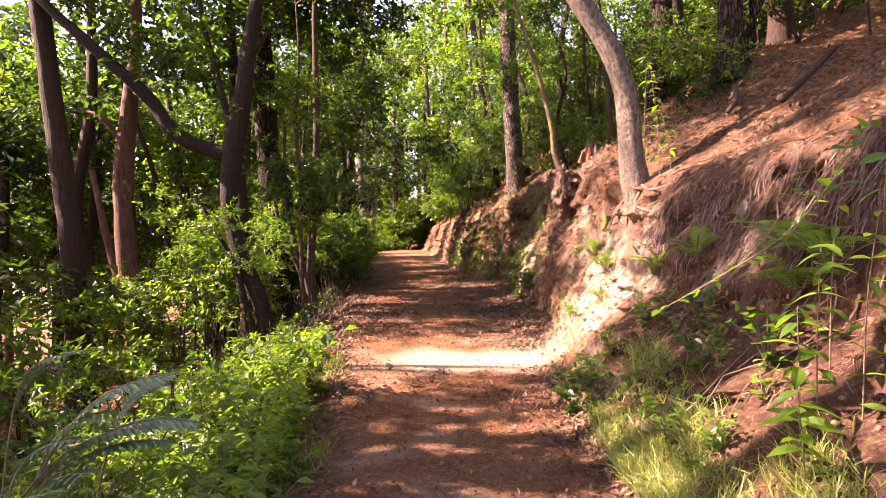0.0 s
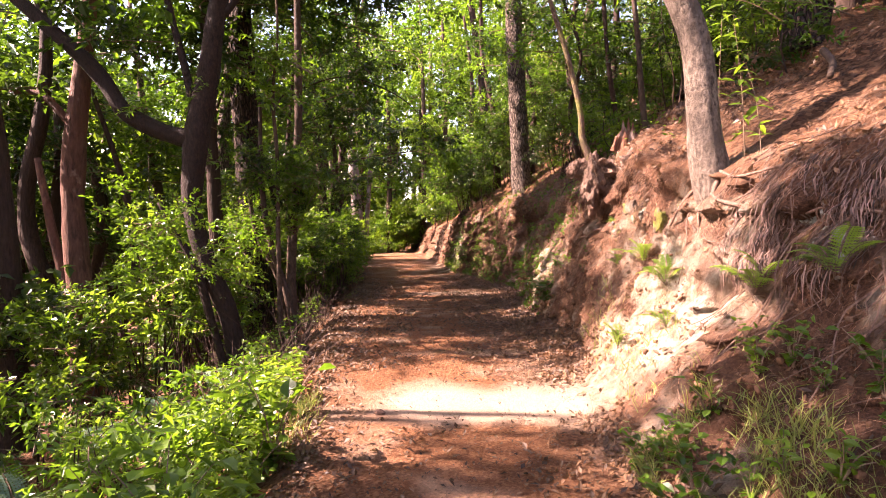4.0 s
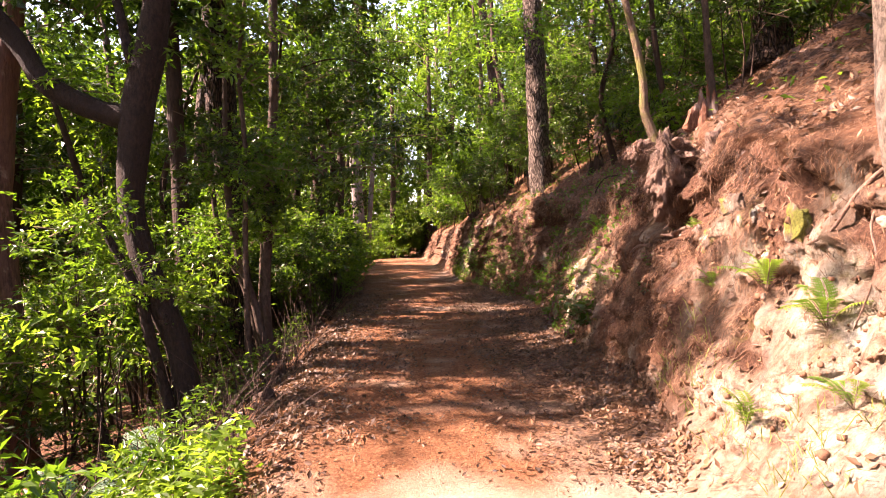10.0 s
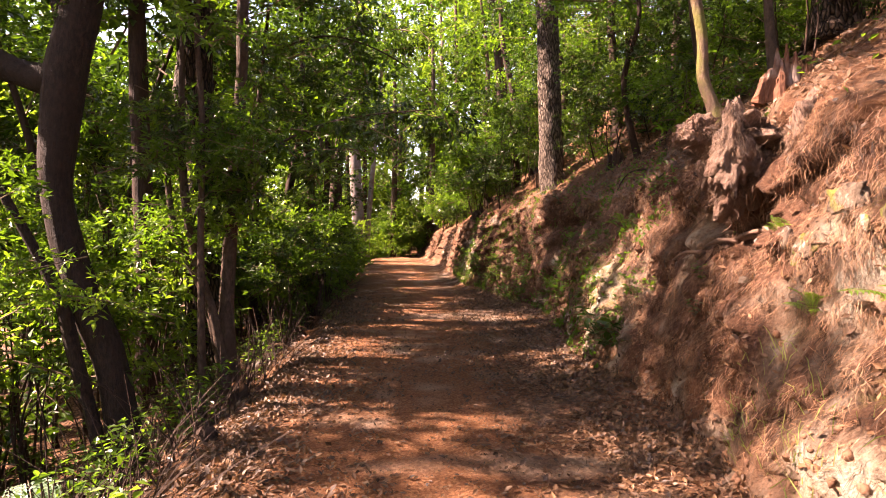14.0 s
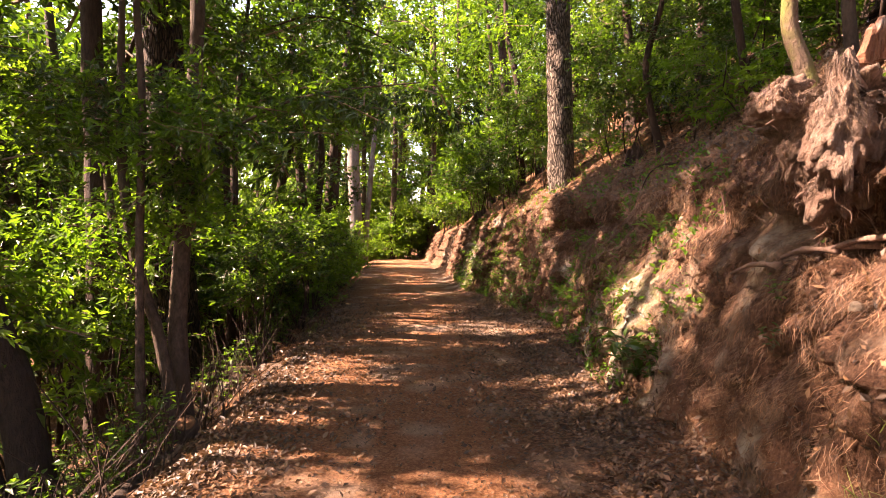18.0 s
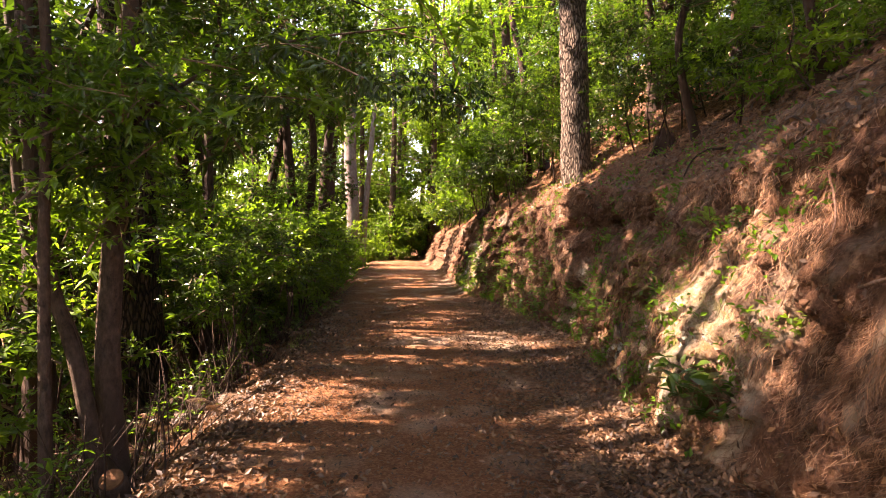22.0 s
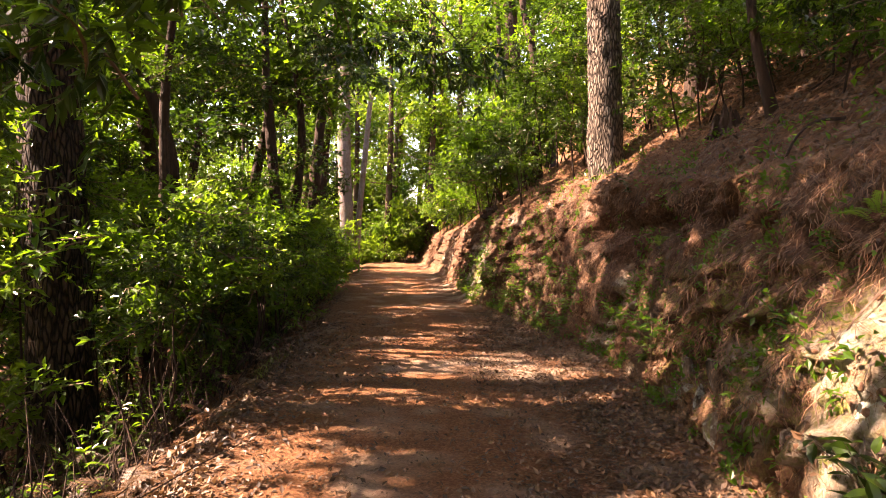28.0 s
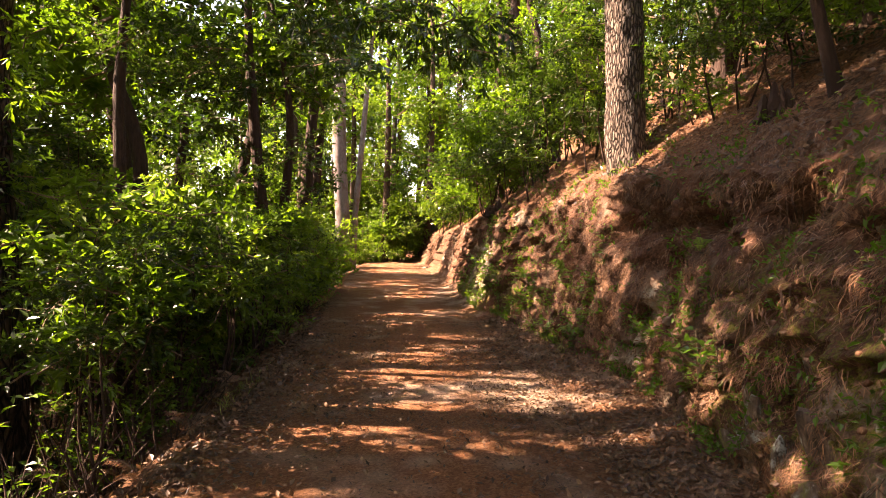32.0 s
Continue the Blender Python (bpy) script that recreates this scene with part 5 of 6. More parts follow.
# ---- distant wood that closes the view ----
for i in range(34):
    a = i / 34
    x, y = -34 + 62 * a + rnd.uniform(-1, 1), 56 + 9 * math.sin(a * 9) * 0.5 + rnd.uniform(-2, 3)
    z = floor_z(x, y)
    ob = thing("distant_tree", (x, y, z), "distant leafy tree closing the view along the path", "tree", "distant wood")
    h = rnd.uniform(12, 18) + (5 if abs(x + 2) < 12 else 0)
    v, f = tube(bend([(0, 0, -0.3), (0.2, 0, h * 0.5), (0, 0, h)], 8), np.linspace(0.28, 0.08, 8), 7)
    part("trunk", npmesh("trunk", v, f, [BARK_PALE], smooth=True), ob)
    add_boughs(ob, ball(17, (x, y, z + h * 0.52), (2.4, 2.0, h * 0.48)), ("far_light", "far_light", "far"), (0.9, 1.5))

for i in range(15):
    x, y = -17 + 1.75 * i + rnd.uniform(-0.6, 0.6), 66 + rnd.uniform(-2.5, 3)
    z = floor_z(x, y)
    ob = thing("distant_tree", (x, y, z), "tall distant tree whose crown closes the gaps of sky", "tree", "distant wood")
    h = rnd.uniform(20, 27)
    v, f = tube(bend([(0, 0, -0.3), (0.3, 0, h * 0.5), (0, 0, h)], 8), np.linspace(0.3, 0.08, 8), 7)
    part("trunk", npmesh("trunk", v, f, [BARK_PALE], smooth=True), ob)
    add_boughs(ob, ball(20, (x, y, z + h * 0.55), (2.6, 2.0, h * 0.45)), ("far", "far_light", "far_light"), (1.3, 2.0))

# ---- crowns that close the canopy over the shaded bank ----
def close_canopy(points, owners, want=1):
    """Adds high boughs to the nearest of some trees wherever the sun would reach a place that lies in shade."""
    centres = np.array(COVER)
    added = {}
    for q in points:
        q = np.array(q)
        d = centres[:, :3] - q
        along = d @ SUN_V
        off = np.linalg.norm(d - along[:, None] * SUN_V, axis=1)
        have = int(np.sum((along > 1.0) & (off < 0.6 * centres[:, 3])))
        for _ in range(max(0, want - have)):
            c = q + SUN_V * rnd.uniform(11.5, 16) + np.array([rnd.gauss(0, 0.2) for _ in range(3)])
            k = min(range(len(owners)), key=lambda i: np.hypot(*(np.array(owners[i].location)[:2] - c[:2])))
            added.setdefault(k, []).append(c)
            centres = np.concatenate([centres, [[*c, 1.2]]])
    for k, cs in added.items():
        add_boughs(owners[k], cs, ("far_dark",), (0.7, 0.95))


shaded = []
for y0, y1, z0, z1 in ((2.6, 5.8, 0.2, 2.4), (8.8, 11.6, 0.2, 2.1), (7.8, 8.8, 1.2, 2.3), (8.8, 9.8, 0.2, 1.8), (13.6, 14.6, 0.1, 1.6), (14.0, 19.8, 0.1, 2.7)):
    for y in np.arange(y0, y1, 0.5):
        for z in np.arange(z0, z1, 0.5):
            shaded.append(bank_point(y, z)[0])
for y in np.arange(2.2, 4.4, 0.7):
    for x in (-3.2, -2.5, -1.9, -1.3):
        shaded.append((x, y, 0.35))
for y in np.arange(3.6, 11, 0.9):
    for dx in (0.6, 1.4, 2.2, 3.0):
        shaded.append((rim_x(y) + dx, y, floor_z(rim_x(y) + dx, y)))
for y in np.arange(13.5, 20, 0.8):
    for dx in (0.6, 1.4, 2.2):
        shaded.append((rim_x(y) + dx, y, floor_z(rim_x(y) + dx, y)))
for y in (*np.arange(2.4, 5.9, 0.7), *np.arange(8.9, 16.8, 0.7), *np.arange(19, 24, 0.8)):
    for x in (-1.0, -0.3, 0.4, 1.1):
        shaded.append((x, y, 0.0))
high = [o for o in bpy.data.objects if o.parent is None and o.name.split(".")[0] in ("woodland_tree", "straight_tree", "reddish_tree", "large_pine", "understory_tree") and o.location.x < -4]
shaded += [(x, y, 0.0) for y in (16.9, 17.5, 18.1, 18.7) for x in (-1.1, -0.5)]
close_canopy(shaded, high)
close_canopy([q for q in shaded if q[1] > 8 and (abs(q[2]) < 0.02 or q[1] > 14)], high, 2)
close_canopy([q for q in shaded if 8.8 < q[1] < 11 and q[2] == 0.0 and q[0] < 0.6], high, 3)
close_canopy([bank_point(y, z)[0] for y in (*np.arange(9.0, 11.5, 0.4), 13.5, 13.9, 14.3) for z in (0.25, 0.6, 0.95, 1.3)], high, 2)

# ---- loose cover of the ground ----
def stuff(name, v, f, mats, label, category, smooth=False):
    return tagged(new(name, npmesh(name, v, f, mats, smooth=smooth)), label, category, kind="stuff")


def lay_leaves(p, n, length, width):
    """Dry leaves lying on the ground, each curled and turned its own way."""
    flat = unit(n + rng.normal(0, 0.42, n.shape))
    way = unit(np.cross(flat, rng.normal(size=n.shape)))
    k = rng.uniform(0.6, 1.35, len(p))
    return leaves(p + flat * 0.012, way, flat, length * k, width * k * rng.uniform(0.7, 1.2, len(p)), False, 0.5, -0.12)


def litter_keep(x, y, z, k):
    lane = np.where((k > 7.14) & (k < 7.7), 0.34, 1.0)
    face = np.where((k > 9.1) & (k < 11), 0.45, 1.0)
    clump = 0.35 + 0.9 * np.clip(fbm(np.stack([x, y, z], -1), 0.8, 2) + 0.3, 0, 1)
    # fewer leaves where the sun patch is painted on the path
    patch_thin = 1 - 0.93 * np.exp(-((y - 6.75) / 0.75) ** 4) * (k > 7.15)
    return np.clip(lane * face * clump * patch_thin, 0, 1)


pieces = [lay_leaves(*scatter(34000, litter_keep, 1.5, 24, 6.6, 9.1), 0.055, 0.014), lay_leaves(*scatter(26000, litter_keep, 7, 22, 7.55, 9.1), 0.055, 0.014), lay_leaves(*scatter(14000, litter_keep, 8, 22, 6.7, 7.4), 0.06, 0.016), lay_leaves(*scatter(9000, litter_keep, 8, 20, 6.0, 7.2), 0.06, 0.016),
          lay_leaves(*scatter(26000, litter_keep, 3, 26, 9.0, 11.1), 0.06, 0.016), lay_leaves(*scatter(17000, litter_keep, 1, 24, 10.9, 12.3), 0.06, 0.015), lay_leaves(*scatter(7000, litter_keep, 9, 24, 11.0, 12.6), 0.09, 0.024), lay_leaves(*scatter(12000, litter_keep, 5, 27, 4.6, 7.0), 0.08, 0.02)]
pieces.append(lay_leaves(*scatter(16000, lambda x, y, z, k: 0.7 - 0.6 * np.exp(-((y - 6.75) / 0.7) ** 4), 0, 24, 7.0, 8.3), 0.034, 0.008))
stuff("leaf_litter", *merge(pieces), [LEAF_DRY], "dry brown fallen leaves on path edges and slopes", "leaf litter")


def lay_needles(p, n, length, half):
    flat = unit(n + rng.normal(0, 0.2, n.shape))
    way = unit(np.cross(flat, rng.normal(size=n.shape)) + flat * rng.uniform(-0.05, 0.25, len(p))[:, None])
    side = np.cross(way, flat) * half
    L = (length * rng.uniform(0.6, 1.3, len(p)))[:, None]
    a = p + flat * 0.012 - way * L * 0.5
    v = np.stack([a - side, a + side, a + way * L], 1).reshape(-1, 3)
    return v, np.arange(len(p) * 3).reshape(-1, 3)


def drape_needles(p, n, length, half):
    """Needles lying down the face in mats, each a little off the surface."""
    swirl = fbm(p + 90, 0.35, 2) * 1.6
    down = np.array([0, 0, -1.0]) - n * (-n[:, 2:3])
    cross = np.cross(n, down)
    way = unit(unit(down) * 1.0 + unit(cross) * (swirl + rng.normal(0, 1.0, len(p)))[:, None] + n * rng.uniform(-0.1, 0.35, len(p))[:, None])
    side = np.cross(way, n) * half
    L = (length * rng.uniform(0.5, 1.3, len(p)))[:, None]
    a = p + n * (0.008 + 0.03 * np.clip(fbm(p + 60, 0.3, 2) + 0.2, 0, 1))[:, None] - way * L * 0.4
    v = np.stack([a - side, a + side, a + way * L], 1).reshape(-1, 3)
    return v, np.arange(len(p) * 3).reshape(-1, 3)


def mat_keep(x, y, z, k):
    clump = np.clip(fbm(np.stack([x, y, z * 0.7], -1) + 77, 0.55, 3) * 1.6 + 0.6, 0.1, 1)
    bare = np.exp(-((y - 6.7) / 1.05) ** 2 - ((z - 0.9) / 0.85) ** 2) + np.exp(-((y - 12.6) / 1.0) ** 2 - ((z - 0.8) / 0.6) ** 2) * 0.6
    return np.clip(clump - bare, 0.03, 1) * np.where(y < 5.4, 0.3, 1.0)


stuff("pine_needles", *merge([lay_needles(*scatter(56000, litter_keep, 3.0, 15, 10.9, 12.1), 0.14, 0.0018), lay_needles(*scatter(26000, litter_keep, 12, 24, 10.8, 12.3), 0.14, 0.003), lay_needles(*scatter(16000, litter_keep, 0, 24, 7.6, 10.0), 0.12, 0.0028), drape_needles(*scatter(84000, mat_keep, 2.0, 23, 9.0, 11.9), 0.12, 0.0019), drape_needles(*scatter(40000, mat_keep, 13, 20, 9.2, 11.6), 0.14, 0.0025), lay_needles(*scatter(9000, litter_keep, 0, 20, 6.6, 7.9), 0.11, 0.002)]),
      [NEEDLE_DRY], "fallen reddish-brown pine needles on the bank and path", "pine needles")


# ---- needles and rootlets that hang over the face of the bank ----
def hang_strands(p, n, length, half, comb=1.1, stray=0.6):
    """Strands that leave the face, bend over and hang, neighbours combed the same way."""
    out = n * np.array([1, 1, 0.0])
    out[:, 0] = np.minimum(out[:, 0], -0.15)
    out = unit(out)
    L = (length * rng.uniform(0.45, 1.35, len(p)))[:, None]
    fall = unit(np.stack([0 * L[:, 0], comb * fbm(p * np.array([1, 1, 0.7]) + 400, 0.16, 2) + rng.normal(0, stray, len(p)), -np.ones(len(p))], -1))
    s = np.stack([-out[:, 1], out[:, 0], 0 * out[:, 0]], -1) * half
    p0 = p + n * 0.006
    p1 = p0 + out * (0.035 + 0.05 * rng.uniform(0, 1, (len(p), 1))) + fall * L * 0.35
    p2 = p1 + out * rng.uniform(-0.02, 0.025, (len(p), 1)) + fall * L * 0.65 + rng.normal(0, 0.018, p.shape)
    v = np.stack([p0 - s, p0 + s, p1 - s, p1 + s, p2], 1).reshape(-1, 3)
    return v, (np.arange(len(p))[:, None, None] * 5 + np.array([[0, 1, 3], [0, 3, 2], [2, 3, 4]])[None]).reshape(-1, 3)


def strand_keep(x, y, z, k):
    q = np.stack([x, y, z], -1)
    tuft = np.clip(fbm(q * np.array([1, 1, 1.6]) + 77, 0.4, 3) * 1.8 + 0.35, 0.02, 1)
    bare = 0.9 * np.exp(-((y - 7.0) / 1.1) ** 2 - ((z - 0.9) / 0.8) ** 2) + 0.6 * np.exp(-((y - 12.6) / 1.0) ** 2 - ((z - 0.8) / 0.6) ** 2)
    return np.clip(tuft - bare, 0.02, 1)


def curtain_keep(x, y, z, k):
    return np.clip(fbm(np.stack([x, y, z * 0.3], -1) + 177, 0.2, 2) * 1.5 + 0.55, 0, 1) * (z > 1.35)


stuff("hanging_needles", *merge([hang_strands(*scatter(38000, strand_keep, 6.8, 12, 9.3, 11.15), 0.13, 0.0013), hang_strands(*scatter(34000, strand_keep, 11.5, 21, 9.4, 11.15), 0.16, 0.0028)]),
      [NEEDLE_DRY], "matted reddish pine needles hanging over the bank", "pine needles")
stuff("root_curtain", *hang_strands(*scatter(11000, curtain_keep, 2.0, 5.9, 9.7, 11.0), 0.22, 0.004, 0.2, 0.18), [ROOT_HAIR], "fringe of dark fine roots hanging off the bank's rim", "roots")

bank_roots = []
for i in range(110):
    y = rnd.uniform(2.0, 6.0) if i < 70 else rnd.uniform(9, 23)
    z = rnd.uniform(1.2, 2.5)
    L = rnd.uniform(0.3, 1.0)
    pts = []
    for k in range(5):
        c, nr = bank_point(y + 0.12 * math.sin(k * 1.7 + i) * k * 0.4, z - L * k / 4)
        pts.append(c + nr * (0.02 + 0.03 * rnd.random()))
    r = rnd.uniform(0.004, 0.011)
    bank_roots.append(tube(bend(pts, 9), np.linspace(r, r * 0.4, 9), 4, 0.2, 0.05, caps=False))
for i in range(260):
    y, z, L = rnd.uniform(2.6, 6.1), rnd.uniform(1.5, 2.45), rnd.uniform(0.15, 0.45)
    pts = []
    for k in range(4):
        c, nr = bank_point(y + 0.02 * math.sin(k * 2.1 + i), z - L * k / 3)
        pts.append(c + nr * (0.015 + 0.05 * (k in (1, 2)) * rnd.random()))
    bank_roots.append(tube(bend(pts, 6), np.linspace(0.006, 0.002, 6) * rnd.uniform(0.6, 1.2), 3, 0.2, 0.05, caps=False))
stuff("hanging_roots", *merge(bank_roots), [ROOT], "thin bare roots hanging down the eroded bank", "roots")


# crumbled clods stuck to the face
p, n = scatter(5200, lambda x, y, z, k: np.clip(fbm(np.stack([x, y, z], -1) + 15, 0.5, 2) * 1.5 + 0.4, 0, 1), 1.5, 23, 8.8, 11.2)
u = np.linspace(0, math.pi, 4)[1:3]
ring = np.array([(0, 0, -1)] + [(math.cos(a) * math.sin(q), math.sin(a) * math.sin(q), -math.cos(q)) for q in u for a in np.linspace(0, 2 * math.pi, 6)[:5]] + [(0, 0, 1)])
skin = [(0, 1 + (i + 1) % 5, 1 + i) for i in range(5)] + [(11, 6 + i, 6 + (i + 1) % 5) for i in range(5)] + [q for i in range(5) for q in ((1 + i, 1 + (i + 1) % 5, 6 + (i + 1) % 5), (1 + i, 6 + (i + 1) % 5, 6 + i))]
size = 0.008 + 0.022 * rng.uniform(0, 1, len(p)) ** 2.5
v = (p + n * 0.2 * size[:, None])[:, None] + ring[None] * size[:, None, None] * rng.uniform(0.55, 1.4, (len(p), 12, 1)) * rng.uniform(0.7, 1.3, (len(p), 1, 3))
f = (np.arange(len(p))[:, None, None] * 12 + np.array(skin)[None]).reshape(-1, 3)
stuff("soil_clods", v.reshape(-1, 3), f, [CLOD], "crumbled brown clods of earth on the bank", "soil", True)

# ---- grass ----
def blades(p, length, half, lean=0.5):
    up = unit(np.array([0, 0, 1.0]) + rng.normal(0, lean, p.shape) * np.array([1, 1, 0.2]))
    side = unit(np.cross(up, rng.normal(size=p.shape))) * half
    L = (length * rng.uniform(0.5, 1.3, len(p)))[:, None]
    tip = p + up * L + np.stack([rng.normal(0, 0.25, len(p)), rng.normal(0, 0.25, len(p)), np.full(len(p), -0.15)], -1) * L
    mid = p + up * L * 0.55
    v = np.stack([p - side, p + side, mid - side * 0.8, mid + side * 0.8, tip], 1).reshape(-1, 3)
    f = (np.arange(len(p))[:, None, None] * 5 + np.array([[0, 1, 3], [0, 3, 2], [2, 3, 4]])[None]).reshape(-1, 3)
    return v, f


def grass_keep(x, y, z, k):
    return np.clip(fbm(np.stack([x, y, z], -1), 0.5, 2) * 1.3 + 0.35, 0, 1)


stuff("grass", *merge([blades(scatter(11000, grass_keep, 0.6, 4.4, 8.35, 9.5)[0], 0.17, 0.002, 0.7), blades(scatter(5200, grass_keep, 0.8, 4.8, 8.5, 9.55)[0], 0.22, 0.0035), blades(scatter(900, grass_keep, 5, 9, 9.1, 9.8)[0], 0.16, 0.003), blades(scatter(1500, grass_keep, 3.0, 7, 6.3, 6.9)[0], 0.16, 0.003),
                       blades(scatter(900, grass_keep, 17, 30, 6.2, 6.8)[0], 0.2, 0.004), blades(scatter(2200, grass_keep, 20, 30, 8.7, 9.8)[0], 0.2, 0.004)]),
      [GRASS], "tufts of long half-dry grass along the path edge", "grass")


# ---- ferns and other small plants ----
def frond_mesh(name, mat, length, pairs=15, arch=0.5, wide=0.3, sub=True):
    u = np.linspace(0.0, 1.0, 12)
    line = np.stack([u * length * (1 - 0.18 * arch), 0 * u, length * (0.55 * arch * np.sin(u * 2.4) - 0.1 * arch * u)], -1)
    pieces, base, way, size = [], [], [], []
    for i in range(pairs):
        w = 0.16 + 0.82 * i / pairs
        k = min(int(w * 11), 10)
        c = line[k] + (line[k + 1] - line[k]) * (w * 11 - k)
        d = unit(line[k + 1] - line[k])
        s = wide * length * math.sin(math.pi * min(1, (0.18 + 0.9 * (1 - w)) / 1.02)) ** 0.8 * 0.75
        for side in (-1, 1):
            out = unit(d * 0.45 + np.array([0, side, -0.12]))
            if sub:
                for q in range(5):
                    e = c + out * s * (q + 0.6) / 5.4
                    for t in (-1, 1):
                        base.append(e)
                        way.append(unit(out * 0.6 + t * d * 0.9))
                        size.append(s * 0.23 * (1.05 - q / 6))
            base.append(c)
            way.append(out)
            size.append(s)
    size = np.array(size)
    lv, lf = leaves(np.array(base), np.array(way), np.tile([0, 0, 1.0], (len(base), 1)), size, np.where(size > 0.05, size * 0.07, size * 0.26), False, 0.1, 0.08)
    wv, wf = tube(line, np.linspace(0.006, 0.002, 12) * (length / 0.6), 4, caps=False)
    v, f = merge([(lv, lf), (wv, wf)])
    return npmesh(name, v, f, [mat, TWIG], np.concatenate([np.zeros(len(lf)), np.ones(len(wf))]))


FROND = {"fern": [frond_mesh("frond", LEAF_FERN, 0.42, 14), frond_mesh("frond", LEAF_FERN, 0.34, 12, 0.7)], "bracken": [frond_mesh("bracken_frond", LEAF_BLUE, 0.75, 17, 0.45, 0.32), frond_mesh("bracken_frond", LEAF_BLUE, 0.6, 15, 0.6, 0.34)],
         "green_bracken": [frond_mesh("green_frond", LEAF_MID, 0.7, 16, 0.5, 0.34)], "dry": [frond_mesh("dry_frond", LEAF_DRY, 0.5, 13, 0.7)]}


def fern(at, kind, n, turn=None, scale=1.0, label="bright green fern growing out of the earth bank", spread=6.28, tilt=0.35):
    ob = thing("fern", at, label, "fern", "ferns")
    for i in range(n):
        a = (turn if turn is not None else 0) + (i + 0.5) / n * spread - spread / 2 + rnd.uniform(-0.2, 0.2)
        s = scale * rnd.uniform(0.75, 1.15)
        part("frond", rnd.choice(FROND[kind]), ob, "", Matrix.LocRotScale(Vector((0, 0, 0)), Euler((rnd.uniform(-0.2, 0.2), -tilt * rnd.uniform(0.2, 1.4), a)), Vector((s, s, s))))
    return ob


for y, z, s in ((6.84, 1.07, 1.0), (7.55, 1.26, 1.0), (6.9, 0.45, 0.8), (6.3, 0.75, 0.7), (8.9, 1.62, 0.8), (8.4, 1.2, 0.6), (5.3, 1.15, 1.1), (4.6, 1.3, 1.0), (13.1, 1.85, 0.7), (17.2, 1.7, 0.6), (21.5, 1.2, 0.8), (23, 1.0, 0.9)):
    c, nr = bank_point(y, z)
    fern(c, "fern", rnd.randint(6, 9), math.pi, s, spread=4.2, tilt=0.75)
for y, z in ((2.7, 1.35), (2.9, 1.15), (3.2, 1.45)):
    c, nr = bank_point(y, z)
    fern(c, "fern", 9, math.pi, 1.3, "feathery green fern in the shade of the bank", 4.5)
# bracken at the start: fronds on tall stalks, light from above put into their bluish colour
for x, y, z, turn, k in ((-1.72, 1.75, 0.5, 0.25, 1.15), (-1.78, 1.6, 0.38, 0.05, 1.1), (-1.65, 1.5, 0.25, -0.35, 1.0), (-1.6, 2.2, 0.55, 0.5, 0.8), (-2.4, 2.6, 0.6, 0.3, 1.0), (-1.6, 1.25, 0.2, -0.1, 0.8)):
    g = floor_z(x, y)
    ob = fern((x, y, z), "bracken", 3, turn, k, "bluish bracken fern with arching fronds", 0.8, 0.5)
    v, f = tube(bend([(-0.15, 0, g - z - 0.05), (-0.1, 0, (g - z) * 0.4), (0, 0, 0)], 8), np.linspace(0.008, 0.005, 8), 5)
    part("stalk", npmesh("stalk", v, f, [TWIG], smooth=True), ob)
for i in range(26):
    y = rnd.uniform(2.4, 9)
    x = path_left(y) - rnd.uniform(0.9, 4.5)
    fern((x, y, floor_z(x, y)), rnd.choice(("green_bracken", "green_bracken", "bracken")), rnd.randint(4, 6), None, rnd.uniform(0.9, 1.3), "green bracken among the bushes", 6.28, 0.7)
for y in (13.4, 15.2, 16.4, 17.9, 19.6, 21.2, 23.0):
    x = path_left(y) - 0.25
    fern((x, y, floor_z(x, y)), "dry", 6, None, rnd.uniform(0.6, 0.9), "withered yellow-brown fern at the path edge", 6.28, 0.5)


# withered bracken on the brown slope under the trees
for i in range(30):
    y = rnd.uniform(10.8, 16.5)
    x = path_left(y) - rnd.uniform(0.55, 2.2)
    fern((x, y, floor_z(x, y)), "dry", rnd.randint(4, 7), None, rnd.uniform(0.7, 1.3), "withered reddish-brown bracken under the trees", 6.28, 0.4)


def herb_mesh(name, mat, n, height, leaf, wide):
    base, way, size, woods = [], [], [], []
    for i in range(max(2, n // 6)):
        a = rng.uniform(0, 6.28)
        top = np.array([math.cos(a) * height * 0.5, math.sin(a) * height * 0.5, height * rng.uniform(0.6, 1.1)])
        line = bend([(0, 0, -0.03), top * np.array([0.3, 0.3, 0.55]), top], 5)
        woods.append(tube(line, np.linspace(0.004, 0.002, 5), 3, caps=False))
        for k in range(6):
            base.append(line[min(4, 1 + k * 4 // 6)] + rng.normal(0, 0.008, 3))
            way.append(unit(ways(1, 0.4)[0] + np.array([0, 0, 0.25])))
            size.append(leaf * rng.uniform(0.6, 1.2))
    size = np.array(size)
    lv, lf = leaves(np.array(base), np.array(way), unit(np.array([0, 0, 1.0]) + rng.normal(0, 0.3, (len(base), 3))), size, size * wide, True)
    return npmesh("leaves", lv, lf, [mat]), npmesh("stem", *merge(woods), [TWIG])


HERBS = [herb_mesh("herb", LEAF_MID, 36, 0.22, 0.07, 0.3), herb_mesh("herb", LEAF_LIGHT, 36, 0.2, 0.06, 0.33), herb_mesh("herb", LEAF_DARK, 48, 0.3, 0.1, 0.28), herb_mesh("herb", LEAF_MID, 54, 0.35, 0.085, 0.36)]


